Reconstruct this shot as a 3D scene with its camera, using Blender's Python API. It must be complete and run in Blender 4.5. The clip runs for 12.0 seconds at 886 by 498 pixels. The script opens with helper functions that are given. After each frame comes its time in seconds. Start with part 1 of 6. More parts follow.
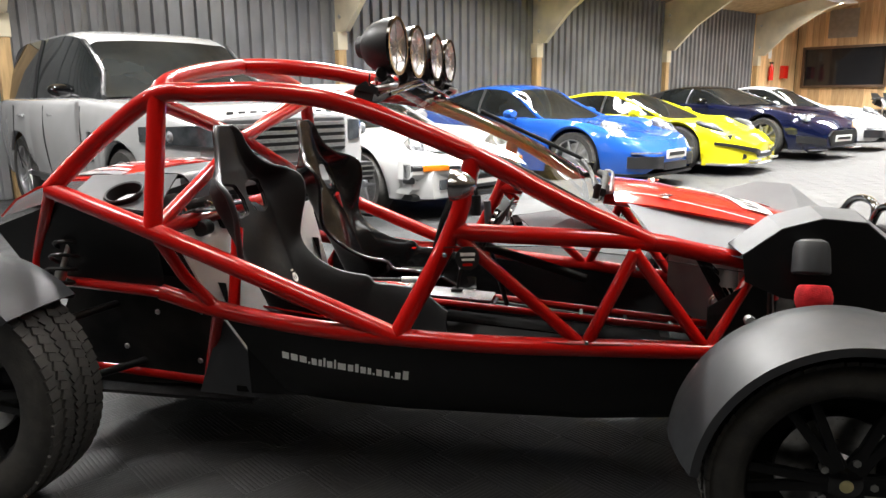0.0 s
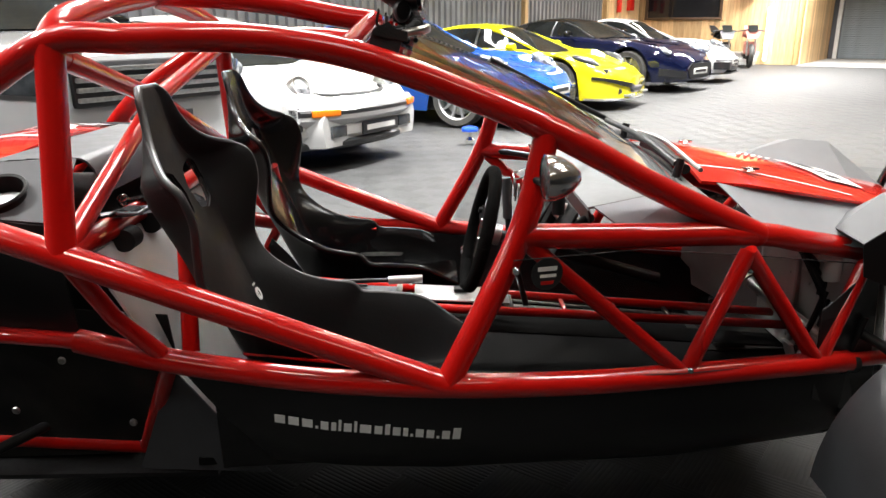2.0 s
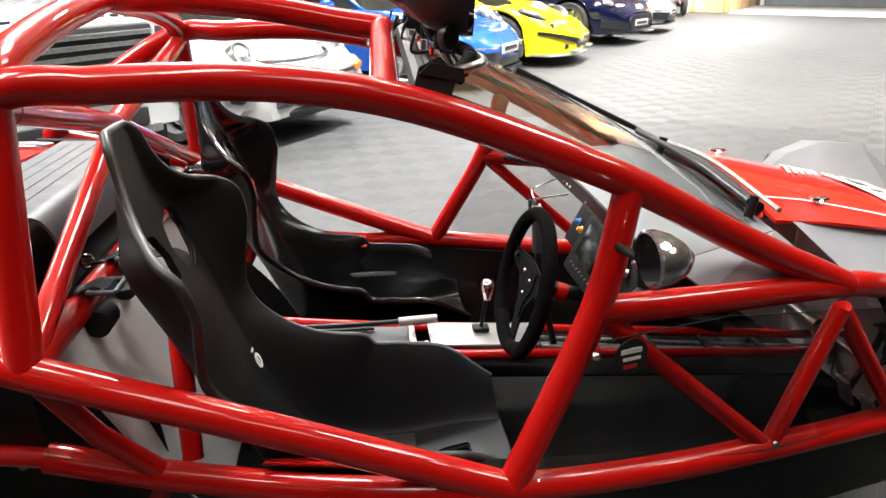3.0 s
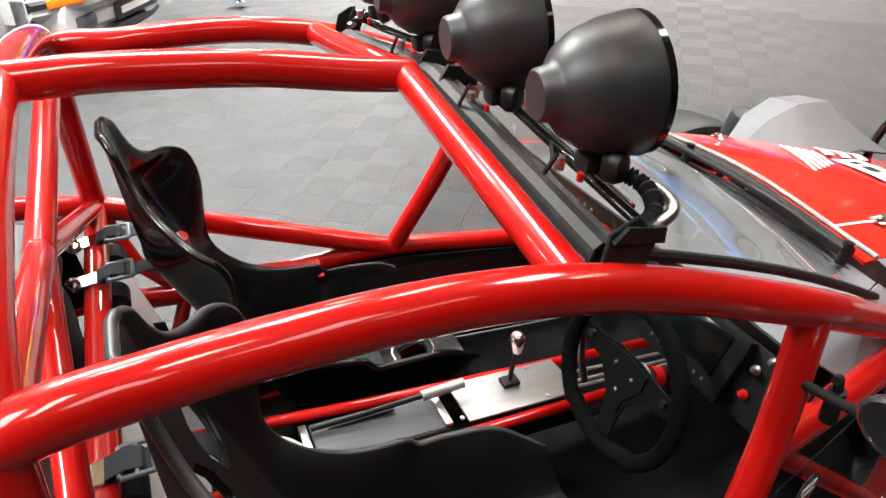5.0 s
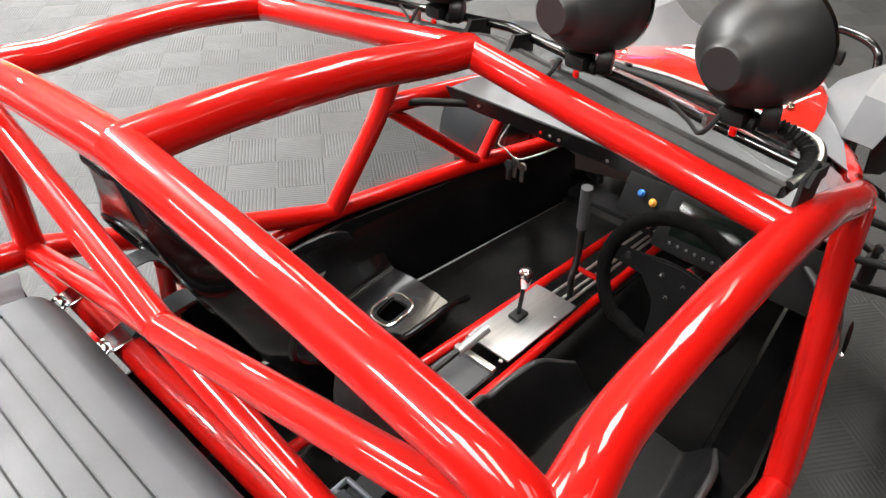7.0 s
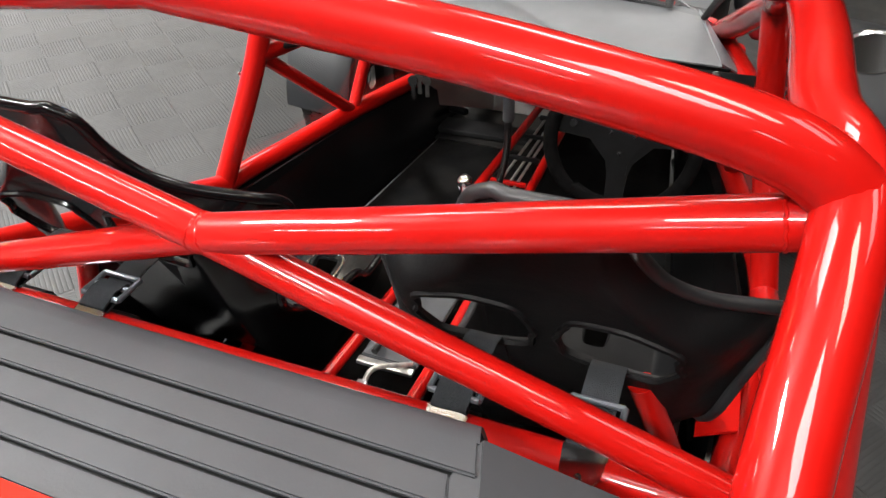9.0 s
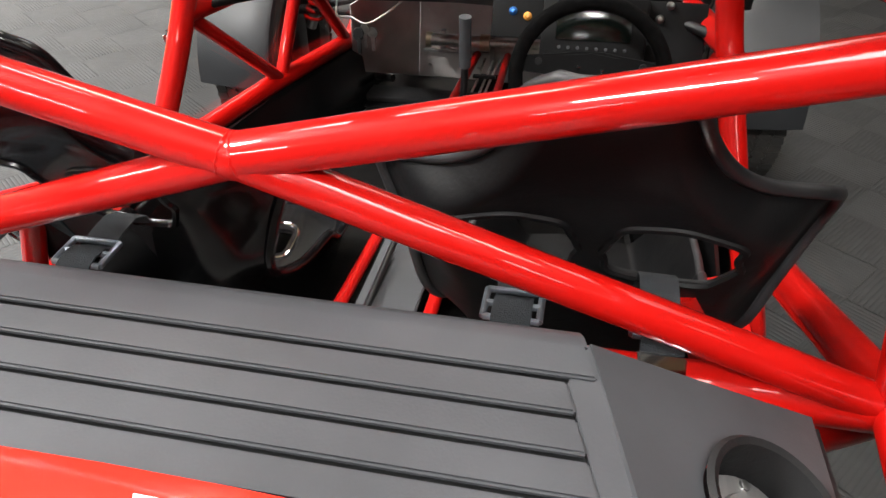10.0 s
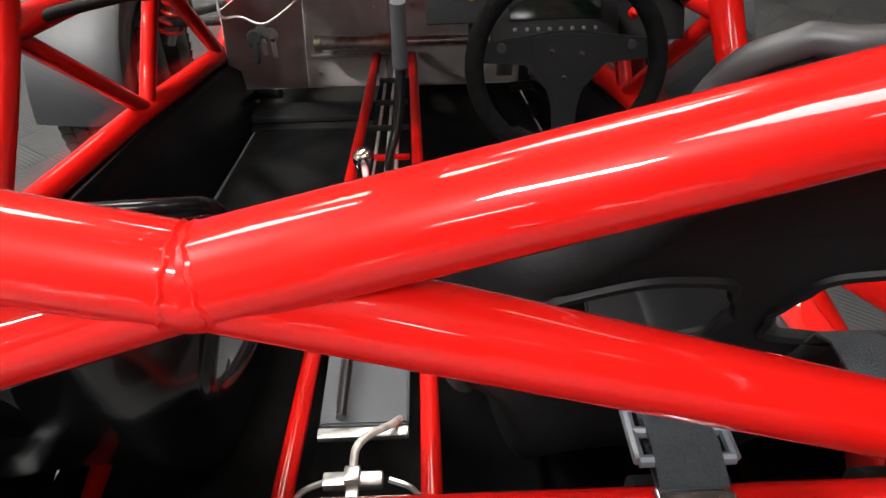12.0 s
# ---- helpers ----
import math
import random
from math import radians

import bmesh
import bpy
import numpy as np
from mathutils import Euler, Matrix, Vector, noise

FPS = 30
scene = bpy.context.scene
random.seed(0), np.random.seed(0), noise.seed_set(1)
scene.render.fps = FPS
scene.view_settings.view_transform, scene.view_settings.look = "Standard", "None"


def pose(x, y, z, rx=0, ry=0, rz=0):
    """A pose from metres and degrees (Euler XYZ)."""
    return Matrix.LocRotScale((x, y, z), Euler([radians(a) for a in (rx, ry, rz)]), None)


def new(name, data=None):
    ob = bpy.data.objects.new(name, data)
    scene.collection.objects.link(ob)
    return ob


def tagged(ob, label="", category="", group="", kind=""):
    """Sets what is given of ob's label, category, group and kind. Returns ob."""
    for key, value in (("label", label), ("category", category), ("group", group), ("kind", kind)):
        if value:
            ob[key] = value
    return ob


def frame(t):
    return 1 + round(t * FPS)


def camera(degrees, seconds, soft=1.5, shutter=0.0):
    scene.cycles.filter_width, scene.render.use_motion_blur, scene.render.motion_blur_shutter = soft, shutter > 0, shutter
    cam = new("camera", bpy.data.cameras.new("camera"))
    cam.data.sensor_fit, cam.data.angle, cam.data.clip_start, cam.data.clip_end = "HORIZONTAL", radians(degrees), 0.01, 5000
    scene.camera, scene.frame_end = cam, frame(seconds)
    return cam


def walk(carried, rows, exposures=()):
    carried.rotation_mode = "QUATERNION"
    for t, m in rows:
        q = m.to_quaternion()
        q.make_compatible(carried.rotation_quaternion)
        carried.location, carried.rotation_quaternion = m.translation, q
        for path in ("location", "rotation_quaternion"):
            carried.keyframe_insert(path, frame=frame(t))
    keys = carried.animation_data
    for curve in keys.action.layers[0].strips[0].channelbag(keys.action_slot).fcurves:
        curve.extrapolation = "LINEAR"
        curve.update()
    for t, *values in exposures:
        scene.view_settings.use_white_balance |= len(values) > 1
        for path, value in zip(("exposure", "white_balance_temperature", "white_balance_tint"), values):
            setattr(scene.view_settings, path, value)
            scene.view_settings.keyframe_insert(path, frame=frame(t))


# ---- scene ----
cam = camera(62.87, 12.0)


def aim(x, y, z, yaw, pitch, roll):
    return pose(x, y, z, 0, 0, yaw) @ pose(0, 0, 0, 90 + pitch, 0, 0) @ pose(0, 0, 0, 0, 0, roll)


PATH = [
    (0, 0.5100, -2.4780, 1.1400, 11.47, -11.28, -0.40),
    (0.5, 0.3750, -2.3320, 1.1240, 9.39, -11.39, -0.20),
    (1, 0.2430, -2.1840, 1.1380, 6.65, -11.42, -0.40),
    (1.5, 0.1130, -2.0540, 1.1420, 3.92, -13.15, -0.40),
    (2, -0.0240, -1.9310, 1.1820, -0.84, -16.53, -0.40),
    (2.5, -0.1360, -1.7690, 1.2380, -3.39, -18.57, -0.50),
    (3, -0.2210, -1.6020, 1.3160, -6.41, -20.67, -0.40),
    (3.5, -0.3100, -1.4600, 1.3820, -10.25, -22.43, -0.60),
    (3.7, -0.3473, -1.4065, 1.4141, -12.25, -23.11, -0.59),
    (5.3, -0.5993, -0.9899, 1.5998, -27.16, -33.95, -0.52),
    (5.5, -0.6370, -0.9600, 1.6120, -30.69, -35.41, -0.40),
    (6, -0.7400, -0.8530, 1.6270, -36.65, -37.74, -0.30),
    (6.5, -0.8330, -0.7400, 1.6590, -41.81, -38.56, 0.10),
    (7, -0.9730, -0.6960, 1.6730, -47.10, -38.68, 0.30),
    (7.2, -1.0396, -0.6867, 1.6670, -50.57, -38.55, 0.25),
    (8.8, -1.1766, -0.4919, 1.4493, -64.91, -36.80, -2.31),
    (9, -1.2000, -0.4550, 1.4570, -67.33, -37.58, -2.20),
    (9.5, -1.2270, -0.3830, 1.4210, -71.77, -38.31, -0.90),
    (10, -1.2450, -0.2940, 1.3570, -78.05, -38.32, -1.00),
    (10.5, -1.2190, -0.2230, 1.3120, -83.42, -38.25, -1.00),
    (11, -1.1220, -0.1530, 1.2660, -86.16, -38.33, -0.80),
    (11.5, -1.0380, -0.1190, 1.2340, -88.76, -38.31, -1.30),
    (12, -0.9600, -0.0950, 1.2090, -90.76, -38.01, -1.50),
]
EXPOSURE = [(0.0, 0.32), (2.0, 0.30), (3.5, 0.5), (5.5, 0.3), (7.0, 0.46), (9.0, 0.1), (10.5, 0.26), (12.0, 0.36)]
LEAN = Matrix.Rotation(radians(-0.8), 4, "X")  # the buggy stands leaning a little on its springs
walk(cam, [(row[0], LEAN @ aim(*row[1:])) for row in PATH], EXPOSURE)

# ==== place ====
from mathutils import geometry
TAU = 2 * math.pi

# ---- world and lamps ----
world = bpy.data.worlds.new("world")
scene.world = world
world.use_nodes = True
world.node_tree.nodes["Background"].inputs[0].default_value = (0.9, 0.95, 1.0, 1)
world.node_tree.nodes["Background"].inputs[1].default_value = 0.004

# the hall lies at 53 degrees to the buggy: u along the back wall, v towards it
UA = radians(53)
UX, UY = math.cos(UA), math.sin(UA)
K = 0.885  # true size of one unit of the plan
TURN = Matrix.Rotation(UA, 4, "Z")
HALL = TURN @ Matrix.Scale(K, 4)
U0, U1, V0, V1 = -9.0, 24.2, -8.6, 9.0
EAVES, RIDGE, RIDGE_V = 3.62, 5.5, 0.2


def hall(u, v, z=0.0):
    return HALL @ Vector((u, v, z))


# ---- materials ----
def material(name, colour, rough=0.5, metal=0.0, vary=0.08, scale=8.0, bump=0.0, bump_scale=60.0, coat=0.0, rough_vary=0.1,
             spec=0.5, emit=0.0, coat_rough=0.04, stretch=(1, 1, 1), tint=None, random_tone=0.0):
    m = bpy.data.materials.new(name)
    m.use_nodes = True
    nt = m.node_tree
    n, k = nt.nodes, nt.links.new
    b = n["Principled BSDF"]
    b.inputs["Roughness"].default_value = rough
    b.inputs["Metallic"].default_value = metal
    b.inputs["Coat Weight"].default_value = coat
    b.inputs["Coat Roughness"].default_value = coat_rough
    b.inputs["Specular IOR Level"].default_value = spec
    col = tuple(colour) + (1,)
    b.inputs["Base Color"].default_value = col
    co = n.new("ShaderNodeTexCoord")
    mp = n.new("ShaderNodeMapping")
    mp.inputs["Scale"].default_value = stretch
    k(co.outputs["Object"], mp.inputs["Vector"])
    if vary or rough_vary:
        big = n.new("ShaderNodeTexNoise")
        big.inputs["Scale"].default_value = scale
        big.inputs["Detail"].default_value = 6
        k(mp.outputs[0], big.inputs["Vector"])
        if vary:
            mix = n.new("ShaderNodeMix")
            mix.data_type = "RGBA"
            other = tint or tuple(c * (1 - 2.2 * vary) for c in colour)
            mix.inputs["A"].default_value = col
            mix.inputs["B"].default_value = tuple(max(0, c) for c in other) + (1,)
            ramp = n.new("ShaderNodeMapRange")
            ramp.inputs["From Min"].default_value, ramp.inputs["From Max"].default_value = 0.35, 0.7
            k(big.outputs["Fac"], ramp.inputs["Value"])
            k(ramp.outputs[0], mix.inputs["Factor"])
            out = mix.outputs["Result"]
            if random_tone:
                info = n.new("ShaderNodeObjectInfo")
                hsv = n.new("ShaderNodeHueSaturation")
                mr = n.new("ShaderNodeMapRange")
                mr.inputs["To Min"].default_value, mr.inputs["To Max"].default_value = 1 - random_tone, 1 + random_tone
                k(info.outputs["Random"], mr.inputs["Value"])
                k(mr.outputs[0], hsv.inputs["Value"])
                k(out, hsv.inputs["Color"])
                out = hsv.outputs[0]
            k(out, b.inputs["Base Color"])
        if rough_vary:
            mr2 = n.new("ShaderNodeMapRange")
            mr2.inputs["To Min"].default_value = max(0.0, rough * (1 - rough_vary))
            mr2.inputs["To Max"].default_value = min(1.0, rough * (1 + 2 * rough_vary))
            fine = n.new("ShaderNodeTexNoise")
            fine.inputs["Scale"].default_value = scale * 5
            k(mp.outputs[0], fine.inputs["Vector"])
            k(fine.outputs["Fac"], mr2.inputs["Value"])
            k(mr2.outputs[0], b.inputs["Roughness"])
    if bump:
        bn = n.new("ShaderNodeTexNoise")
        bn.inputs["Scale"].default_value = bump_scale
        bn.inputs["Detail"].default_value = 4
        k(mp.outputs[0], bn.inputs["Vector"])
        bp = n.new("ShaderNodeBump")
        bp.inputs["Strength"].default_value = bump
        bp.inputs["Distance"].default_value = 0.004
        k(bn.outputs["Fac"], bp.inputs["Height"])
        k(bp.outputs[0], b.inputs["Normal"])
    if emit:
        b.inputs["Emission Color"].default_value = col
        b.inputs["Emission Strength"].default_value = emit
    return m


def glass_material(name, colour, rough=0.02, mix=0.85):
    """Thin panes: mostly see-through, with a gloss that grows towards grazing."""
    m = bpy.data.materials.new(name)
    m.use_nodes = True
    nt = m.node_tree
    n, k = nt.nodes, nt.links.new
    n.remove(n["Principled BSDF"])
    tr, gl, lw, mx = (n.new(t) for t in ("ShaderNodeBsdfTransparent", "ShaderNodeBsdfGlossy", "ShaderNodeLayerWeight", "ShaderNodeMixShader"))
    pw, fr = n.new("ShaderNodeMath"), n.new("ShaderNodeMath")
    pw.operation, fr.operation = "POWER", "MULTIPLY_ADD"
    tr.inputs[0].default_value = tuple(colour) + (1,)
    gl.inputs["Roughness"].default_value = rough
    lw.inputs["Blend"].default_value = 0.5
    pw.inputs[1].default_value = 4.5
    fr.inputs[1].default_value, fr.inputs[2].default_value = 0.9, 0.032
    k(lw.outputs["Facing"], pw.inputs[0])
    k(pw.outputs[0], fr.inputs[0])
    k(fr.outputs[0], mx.inputs[0])
    k(tr.outputs[0], mx.inputs[1])
    k(gl.outputs[0], mx.inputs[2])
    k(mx.outputs[0], n["Material Output"].inputs[0])
    return m


RED = material("gloss_red_paint", (0.45, 0.0050, 0.0033), 0.32, 0, 0.04, 5, 0.006, 25, coat=1.0, rough_vary=0.2, spec=0.12, coat_rough=0.022)
RED_GEL = material("red_gelcoat", (0.70, 0.020, 0.011), 0.16, 0, 0.04, 4, 0, coat=0.8)
BLACK_SATIN = material("satin_black_composite", (0.008, 0.008, 0.0085), 0.36, 0, 0.2, 6, 0.08, 180, spec=0.32)
BLACK_GLOSS = material("gloss_black_composite", (0.005, 0.005, 0.0055), 0.10, 0, 0.15, 6, 0.02, 60, coat=0.6)
BLACK_MATT = material("matt_black_plastic", (0.010, 0.010, 0.0105), 0.6, 0, 0.2, 14, 0.15, 220, spec=0.28)
TUB = material("scuffed_black_tub_panel", (0.005, 0.005, 0.0053), 0.50, 0, 0.25, 4.5, 0.12, 70, tint=(0.030, 0.028, 0.025), spec=0.16)
INNER = material("glossy_black_side_panel", (0.0045, 0.0045, 0.0048), 0.22, 0, 0.2, 5, 0.04, 30, spec=0.3)
PAN = material("black_ribbed_floor_liner", (0.004, 0.004, 0.0042), 0.85, 0, 0.3, 9, 0.2, 120, tint=(0.009, 0.0085, 0.008), spec=0.05)
GREY_PANEL = material("dark_grey_moulded_panel", (0.050, 0.052, 0.057), 0.50, 0, 0.14, 5, 0.08, 300, spec=0.40)
NOSE_GREY = material("light_grey_moulded_panel", (0.135, 0.14, 0.149), 0.5, 0, 0.1, 5, 0.08, 300)
SIDE_GREY = material("pale_grey_side_panel", (0.30, 0.315, 0.34), 0.42, 0, 0.08, 5, 0.04, 250)
COVER = material("moulded_engine_cover_panel", (0.051, 0.053, 0.058), 0.46, 0, 0.16, 3.5, 0.05, 300, rough_vary=0.2, spec=0.34)
# seat rim paler than the shell: reflected light put into its colour
SEAT_EDGE = material("satin_edge_reflection_tone", (0.030, 0.030, 0.032), 0.42, 0, 0.2, 20, 0.02, 160, spec=0.5)
FENDER = material("satin_grey_mudguard", (0.021, 0.0225, 0.025), 0.45, 0, 0.12, 6, 0.1, 260)
RUBBER = material("tyre_rubber", (0.030, 0.0295, 0.028), 0.7, 0, 0.25, 20, 0.2, 160, tint=(0.052, 0.049, 0.044))
ALLOY = material("brushed_aluminium", (0.42, 0.42, 0.42), 0.36, 0.8, 0.06, 10, 0.05, 120, stretch=(1, 12, 1))
CHROME = material("polished_chrome", (0.8, 0.8, 0.8), 0.1, 1.0, 0, 10, rough_vary=0.3)
SHEET_ALLOY = material("bare_aluminium_sheet", (0.76, 0.755, 0.745), 0.38, 0.2, 0.08, 3, 0.03, 60)
STEEL = material("zinc_plated_steel", (0.6, 0.6, 0.58), 0.28, 1.0, 0.15, 40)
WEBBING = material("grey_harness_webbing", (0.014, 0.017, 0.021), 0.8, 0, 0.15, 60, 0.6, 500)
WHITE_INK = material("white_lettering", (0.78, 0.78, 0.76), 0.5, 0, 0.03)
SEAT_SATIN = material("satin_black_seat_shell", (0.0055, 0.0055, 0.006), 0.5, 0, 0.2, 6, 0.1, 160, spec=0.2)
SEAT_GLOSS = material("gloss_black_seat_shell", (0.004, 0.004, 0.0045), 0.20, 0, 0.15, 6, 0.02, 60, spec=0.25, coat=0.16)
SUEDE = material("black_suede", (0.005, 0.0048, 0.0048), 0.95, 0, 0.3, 60, 0.4, 500, spec=0.06)
DASH_BLACK = material("dull_black_dash", (0.004, 0.004, 0.0043), 0.6, 0, 0.25, 12, 0.08, 220, spec=0.16)
CLEAR = glass_material("clear_polycarbonate", (0.66, 0.66, 0.66), 0.05)
SCREEN = glass_material("windscreen_glass", (0.90, 0.91, 0.90), 0.01)
LAMP_CHROME = material("faceted_reflector", (0.93, 0.93, 0.93), 0.16, 0.7, 0.1, 60, 1.0, 45)
MIRROR_SHELL = material("satin_silver_shell", (0.62, 0.62, 0.63), 0.16, 0.95, 0.08, 20)
LENS = glass_material("lamp_lens", (0.95, 0.95, 0.95), 0.03)
DISPLAY = material("dark_display", (0.004, 0.006, 0.005), 0.12, 0, 0.1)


# ---- building helpers ----
def finish(bm, name, mat, smooth=40):
    me = bpy.data.meshes.new(name)
    bmesh.ops.recalc_face_normals(bm, faces=bm.faces)
    bm.to_mesh(me)
    bm.free()
    if mat:
        me.materials.append(mat)
    if smooth:
        me.shade_smooth()
        me.set_sharp_from_angle(angle=radians(smooth))
    return me


def part(name, bm, mat, parent, label="", smooth=40):
    ob = new(name, finish(bm, name, mat, smooth))
    ob.parent = parent
    if label:
        ob["label"] = label
    return ob


def thing(name, label, category, m=None, group="", kind=""):
    ob = new(name)
    if m is not None:
        ob.matrix_basis = m
    return tagged(ob, label, category, group, kind)


def single(name, bm, mat, label, category, m=None, group="", kind="", smooth=40):
    ob = new(name, finish(bm, name, mat, smooth))
    if m is not None:
        ob.matrix_basis = m
    return tagged(ob, label, category, group, kind)


def bm_new():
    return bmesh.new()


def add_box(bm, cx, cy, cz, sx, sy, sz, m=None, bevel=0.0):
    r = bmesh.ops.create_cube(bm, size=1, matrix=Matrix.Translation((cx, cy, cz)) @ Matrix.Diagonal((sx, sy, sz, 1)))
    vs = r["verts"]
    if bevel:
        es = list({e for v in vs for e in v.link_edges})
        rb = bmesh.ops.bevel(bm, geom=es, offset=bevel, segments=2, affect="EDGES", profile=0.6)
        vs = list({v for f in rb["faces"] for v in f.verts} | {v for v in vs if v.is_valid})
    if m is not None:
        bmesh.ops.transform(bm, matrix=m, verts=[v for v in vs if v.is_valid])
    return bm


def box(sx, sy, sz, bevel=0.0, at=(0, 0, 0), m=None):
    return add_box(bm_new(), *at, sx, sy, sz, m, bevel)


def add_cyl(bm, p, q, r, n=20, r2=None, caps=True):
    p, q = Vector(p), Vector(q)
    d = q - p
    m = Matrix.Translation((p + q) / 2) @ d.to_track_quat("Z", "Y").to_matrix().to_4x4()
    bmesh.ops.create_cone(bm, cap_ends=caps, segments=n, radius1=r, radius2=r if r2 is None else r2, depth=d.length, matrix=m)
    return bm


def cyl(p, q, r, n=20, r2=None):
    return add_cyl(bm_new(), p, q, r, n, r2)


def smooth_path(pts, per=8):
    """Points along a Catmull-Rom line through pts."""
    pts = [Vector(p) for p in pts]
    if len(pts) < 3:
        return pts
    ext = [2 * pts[0] - pts[1]] + pts + [2 * pts[-1] - pts[-2]]
    out = []
    for i in range(1, len(ext) - 2):
        a, b, c, d = ext[i - 1:i + 3]
        for s in range(per):
            t = s / per
            out.append(0.5 * (2 * b + (c - a) * t + (2 * a - 5 * b + 4 * c - d) * t * t + (3 * b - a - 3 * c + d) * t ** 3))
    return out + [pts[-1]]


def add_tube(bm, pts, r, n=18, caps=True):
    pts = [Vector(p) for p in pts]
    up = Vector((0.13, 0.21, 0.97))
    rings = []
    normal = None
    for i, p in enumerate(pts):
        d = (pts[min(i + 1, len(pts) - 1)] - pts[max(i - 1, 0)]).normalized()
        if normal is None:
            normal = d.cross(up).normalized()
        else:
            normal = (normal - d * normal.dot(d)).normalized()
        b = d.cross(normal)
        rad = r(i / max(1, len(pts) - 1)) if callable(r) else r
        rings.append([bm.verts.new(p + rad * (math.cos(TAU * j / n) * normal + math.sin(TAU * j / n) * b)) for j in range(n)])
    for a, b in zip(rings, rings[1:]):
        for j in range(n):
            bm.faces.new((a[j], a[(j + 1) % n], b[(j + 1) % n], b[j]))
    if caps:
        bm.faces.new(rings[0])
        bm.faces.new(rings[-1][::-1])
    return bm


def tube(pts, r, curve=True, n=18, per=8):
    return add_tube(bm_new(), smooth_path(pts, per) if curve else pts, r, n)


def add_prism(bm, poly, normal, thick):
    """A slab: a polygon of 3D points pushed along normal by thick."""
    nv = Vector(normal).normalized() * thick
    a = [bm.verts.new(Vector(p)) for p in poly]
    b = [bm.verts.new(Vector(p) + nv) for p in poly]
    bm.faces.new(a)
    bm.faces.new(b[::-1])
    for i in range(len(a)):
        j = (i + 1) % len(a)
        bm.faces.new((a[j], a[i], b[i], b[j]))
    return bm


def prism(poly, normal, thick, bevel=0.0):
    bm = add_prism(bm_new(), poly, normal, thick)
    if bevel:
        bmesh.ops.bevel(bm, geom=list(bm.edges), offset=bevel, segments=2, affect="EDGES")
    return bm


def add_lathe(bm, profile, m=None, n=28):
    """Turns (radius, height) pairs about the z axis."""
    rings = []
    for r, z in profile:
        rings.append([bm.verts.new((r * math.cos(TAU * j / n), r * math.sin(TAU * j / n), z)) for j in range(n)])
    for a, b in zip(rings, rings[1:]):
        for j in range(n):
            bm.faces.new((a[j], a[(j + 1) % n], b[(j + 1) % n], b[j]))
    if m is not None:
        bmesh.ops.transform(bm, matrix=m, verts=[v for ring in rings for v in ring])
    return bm


def lathe(profile, m=None, n=28):
    bm = add_lathe(bm_new(), profile, m, n)
    bmesh.ops.remove_doubles(bm, verts=bm.verts, dist=1e-5)
    return bm


def sheet(grid, thick):
    """A curved plate from rows of points, thickened along its normals."""
    bm = bm_new()
    vs = [[bm.verts.new(Vector(p)) for p in row] for row in grid]
    for i in range(len(vs) - 1):
        for j in range(len(vs[0]) - 1):
            bm.faces.new((vs[i][j], vs[i][j + 1], vs[i + 1][j + 1], vs[i + 1][j]))
    bmesh.ops.recalc_face_normals(bm, faces=bm.faces)
    if thick:
        bmesh.ops.solidify(bm, geom=list(bm.faces), thickness=thick)
    return bm


def cut(ob, cutters):
    """Cuts the volumes out of a mesh object for good."""
    for c in cutters:
        tool = new("cutter", finish(c, "cutter", None, 0))
        mod = ob.modifiers.new("cut", "BOOLEAN")
        mod.object, mod.operation, mod.solver = tool, "DIFFERENCE", "EXACT"
        dg = bpy.context.evaluated_depsgraph_get()
        me = bpy.data.meshes.new_from_object(ob.evaluated_get(dg))
        ob.modifiers.remove(mod)
        ob.data = me
        bpy.data.objects.remove(tool)
    ob.data.shade_smooth()
    ob.data.set_sharp_from_angle(angle=radians(35))
    return ob


def flip(p):
    return (p[0], -p[1], p[2])


def basis(origin, ax, ay):
    """A pose with the given local x and (about) y."""
    ax = Vector(ax).normalized()
    az = ax.cross(Vector(ay)).normalized()
    ay = az.cross(ax)
    return Matrix.Translation(origin) @ Matrix((ax, ay, az)).transposed().to_4x4()


# ---- the hall ----
WALL_CLAD = material("dark_grey_profiled_steel", (0.235, 0.237, 0.242), 0.40, 0.25, 0.15, 1.2, 0.02, 30)
TIMBER = material("varnished_pine_boards", (0.70, 0.48, 0.25), 0.5, 0, 0.3, 3.0, 0.15, 40, stretch=(9, 9, 0.6), tint=(0.50, 0.30, 0.13), random_tone=0.28)
POST_WOOD = material("pale_pine_post", (0.55, 0.36, 0.16), 0.55, 0, 0.15, 4, 0.1, 40, stretch=(6, 6, 0.6))
CREAM = material("cream_painted_steel", (0.70, 0.62, 0.45), 0.5, 0, 0.12, 2.5, 0.03, 30)
OSB = material("orange_board_ceiling", (0.58, 0.40, 0.20), 0.6, 0, 0.2, 6, 0.1, 30, tint=(0.42, 0.28, 0.13))
SHUTTER = material("grey_roller_shutter", (0.20, 0.23, 0.25), 0.4, 0.4, 0.1, 2)
DARK_PANE = material("dark_window_pane", (0.012, 0.012, 0.014), 0.08, 0, 0.1)
WHITE_PAINT = material("white_painted_metal", (0.72, 0.72, 0.70), 0.45, 0, 0.05)
CONCRETE = material("pale_concrete", (0.42, 0.41, 0.39), 0.7, 0, 0.15, 2.5, 0.2, 50)
PLASTER = material("plain_dark_cladding", (0.10, 0.10, 0.11), 0.7, 0, 0.12, 2)


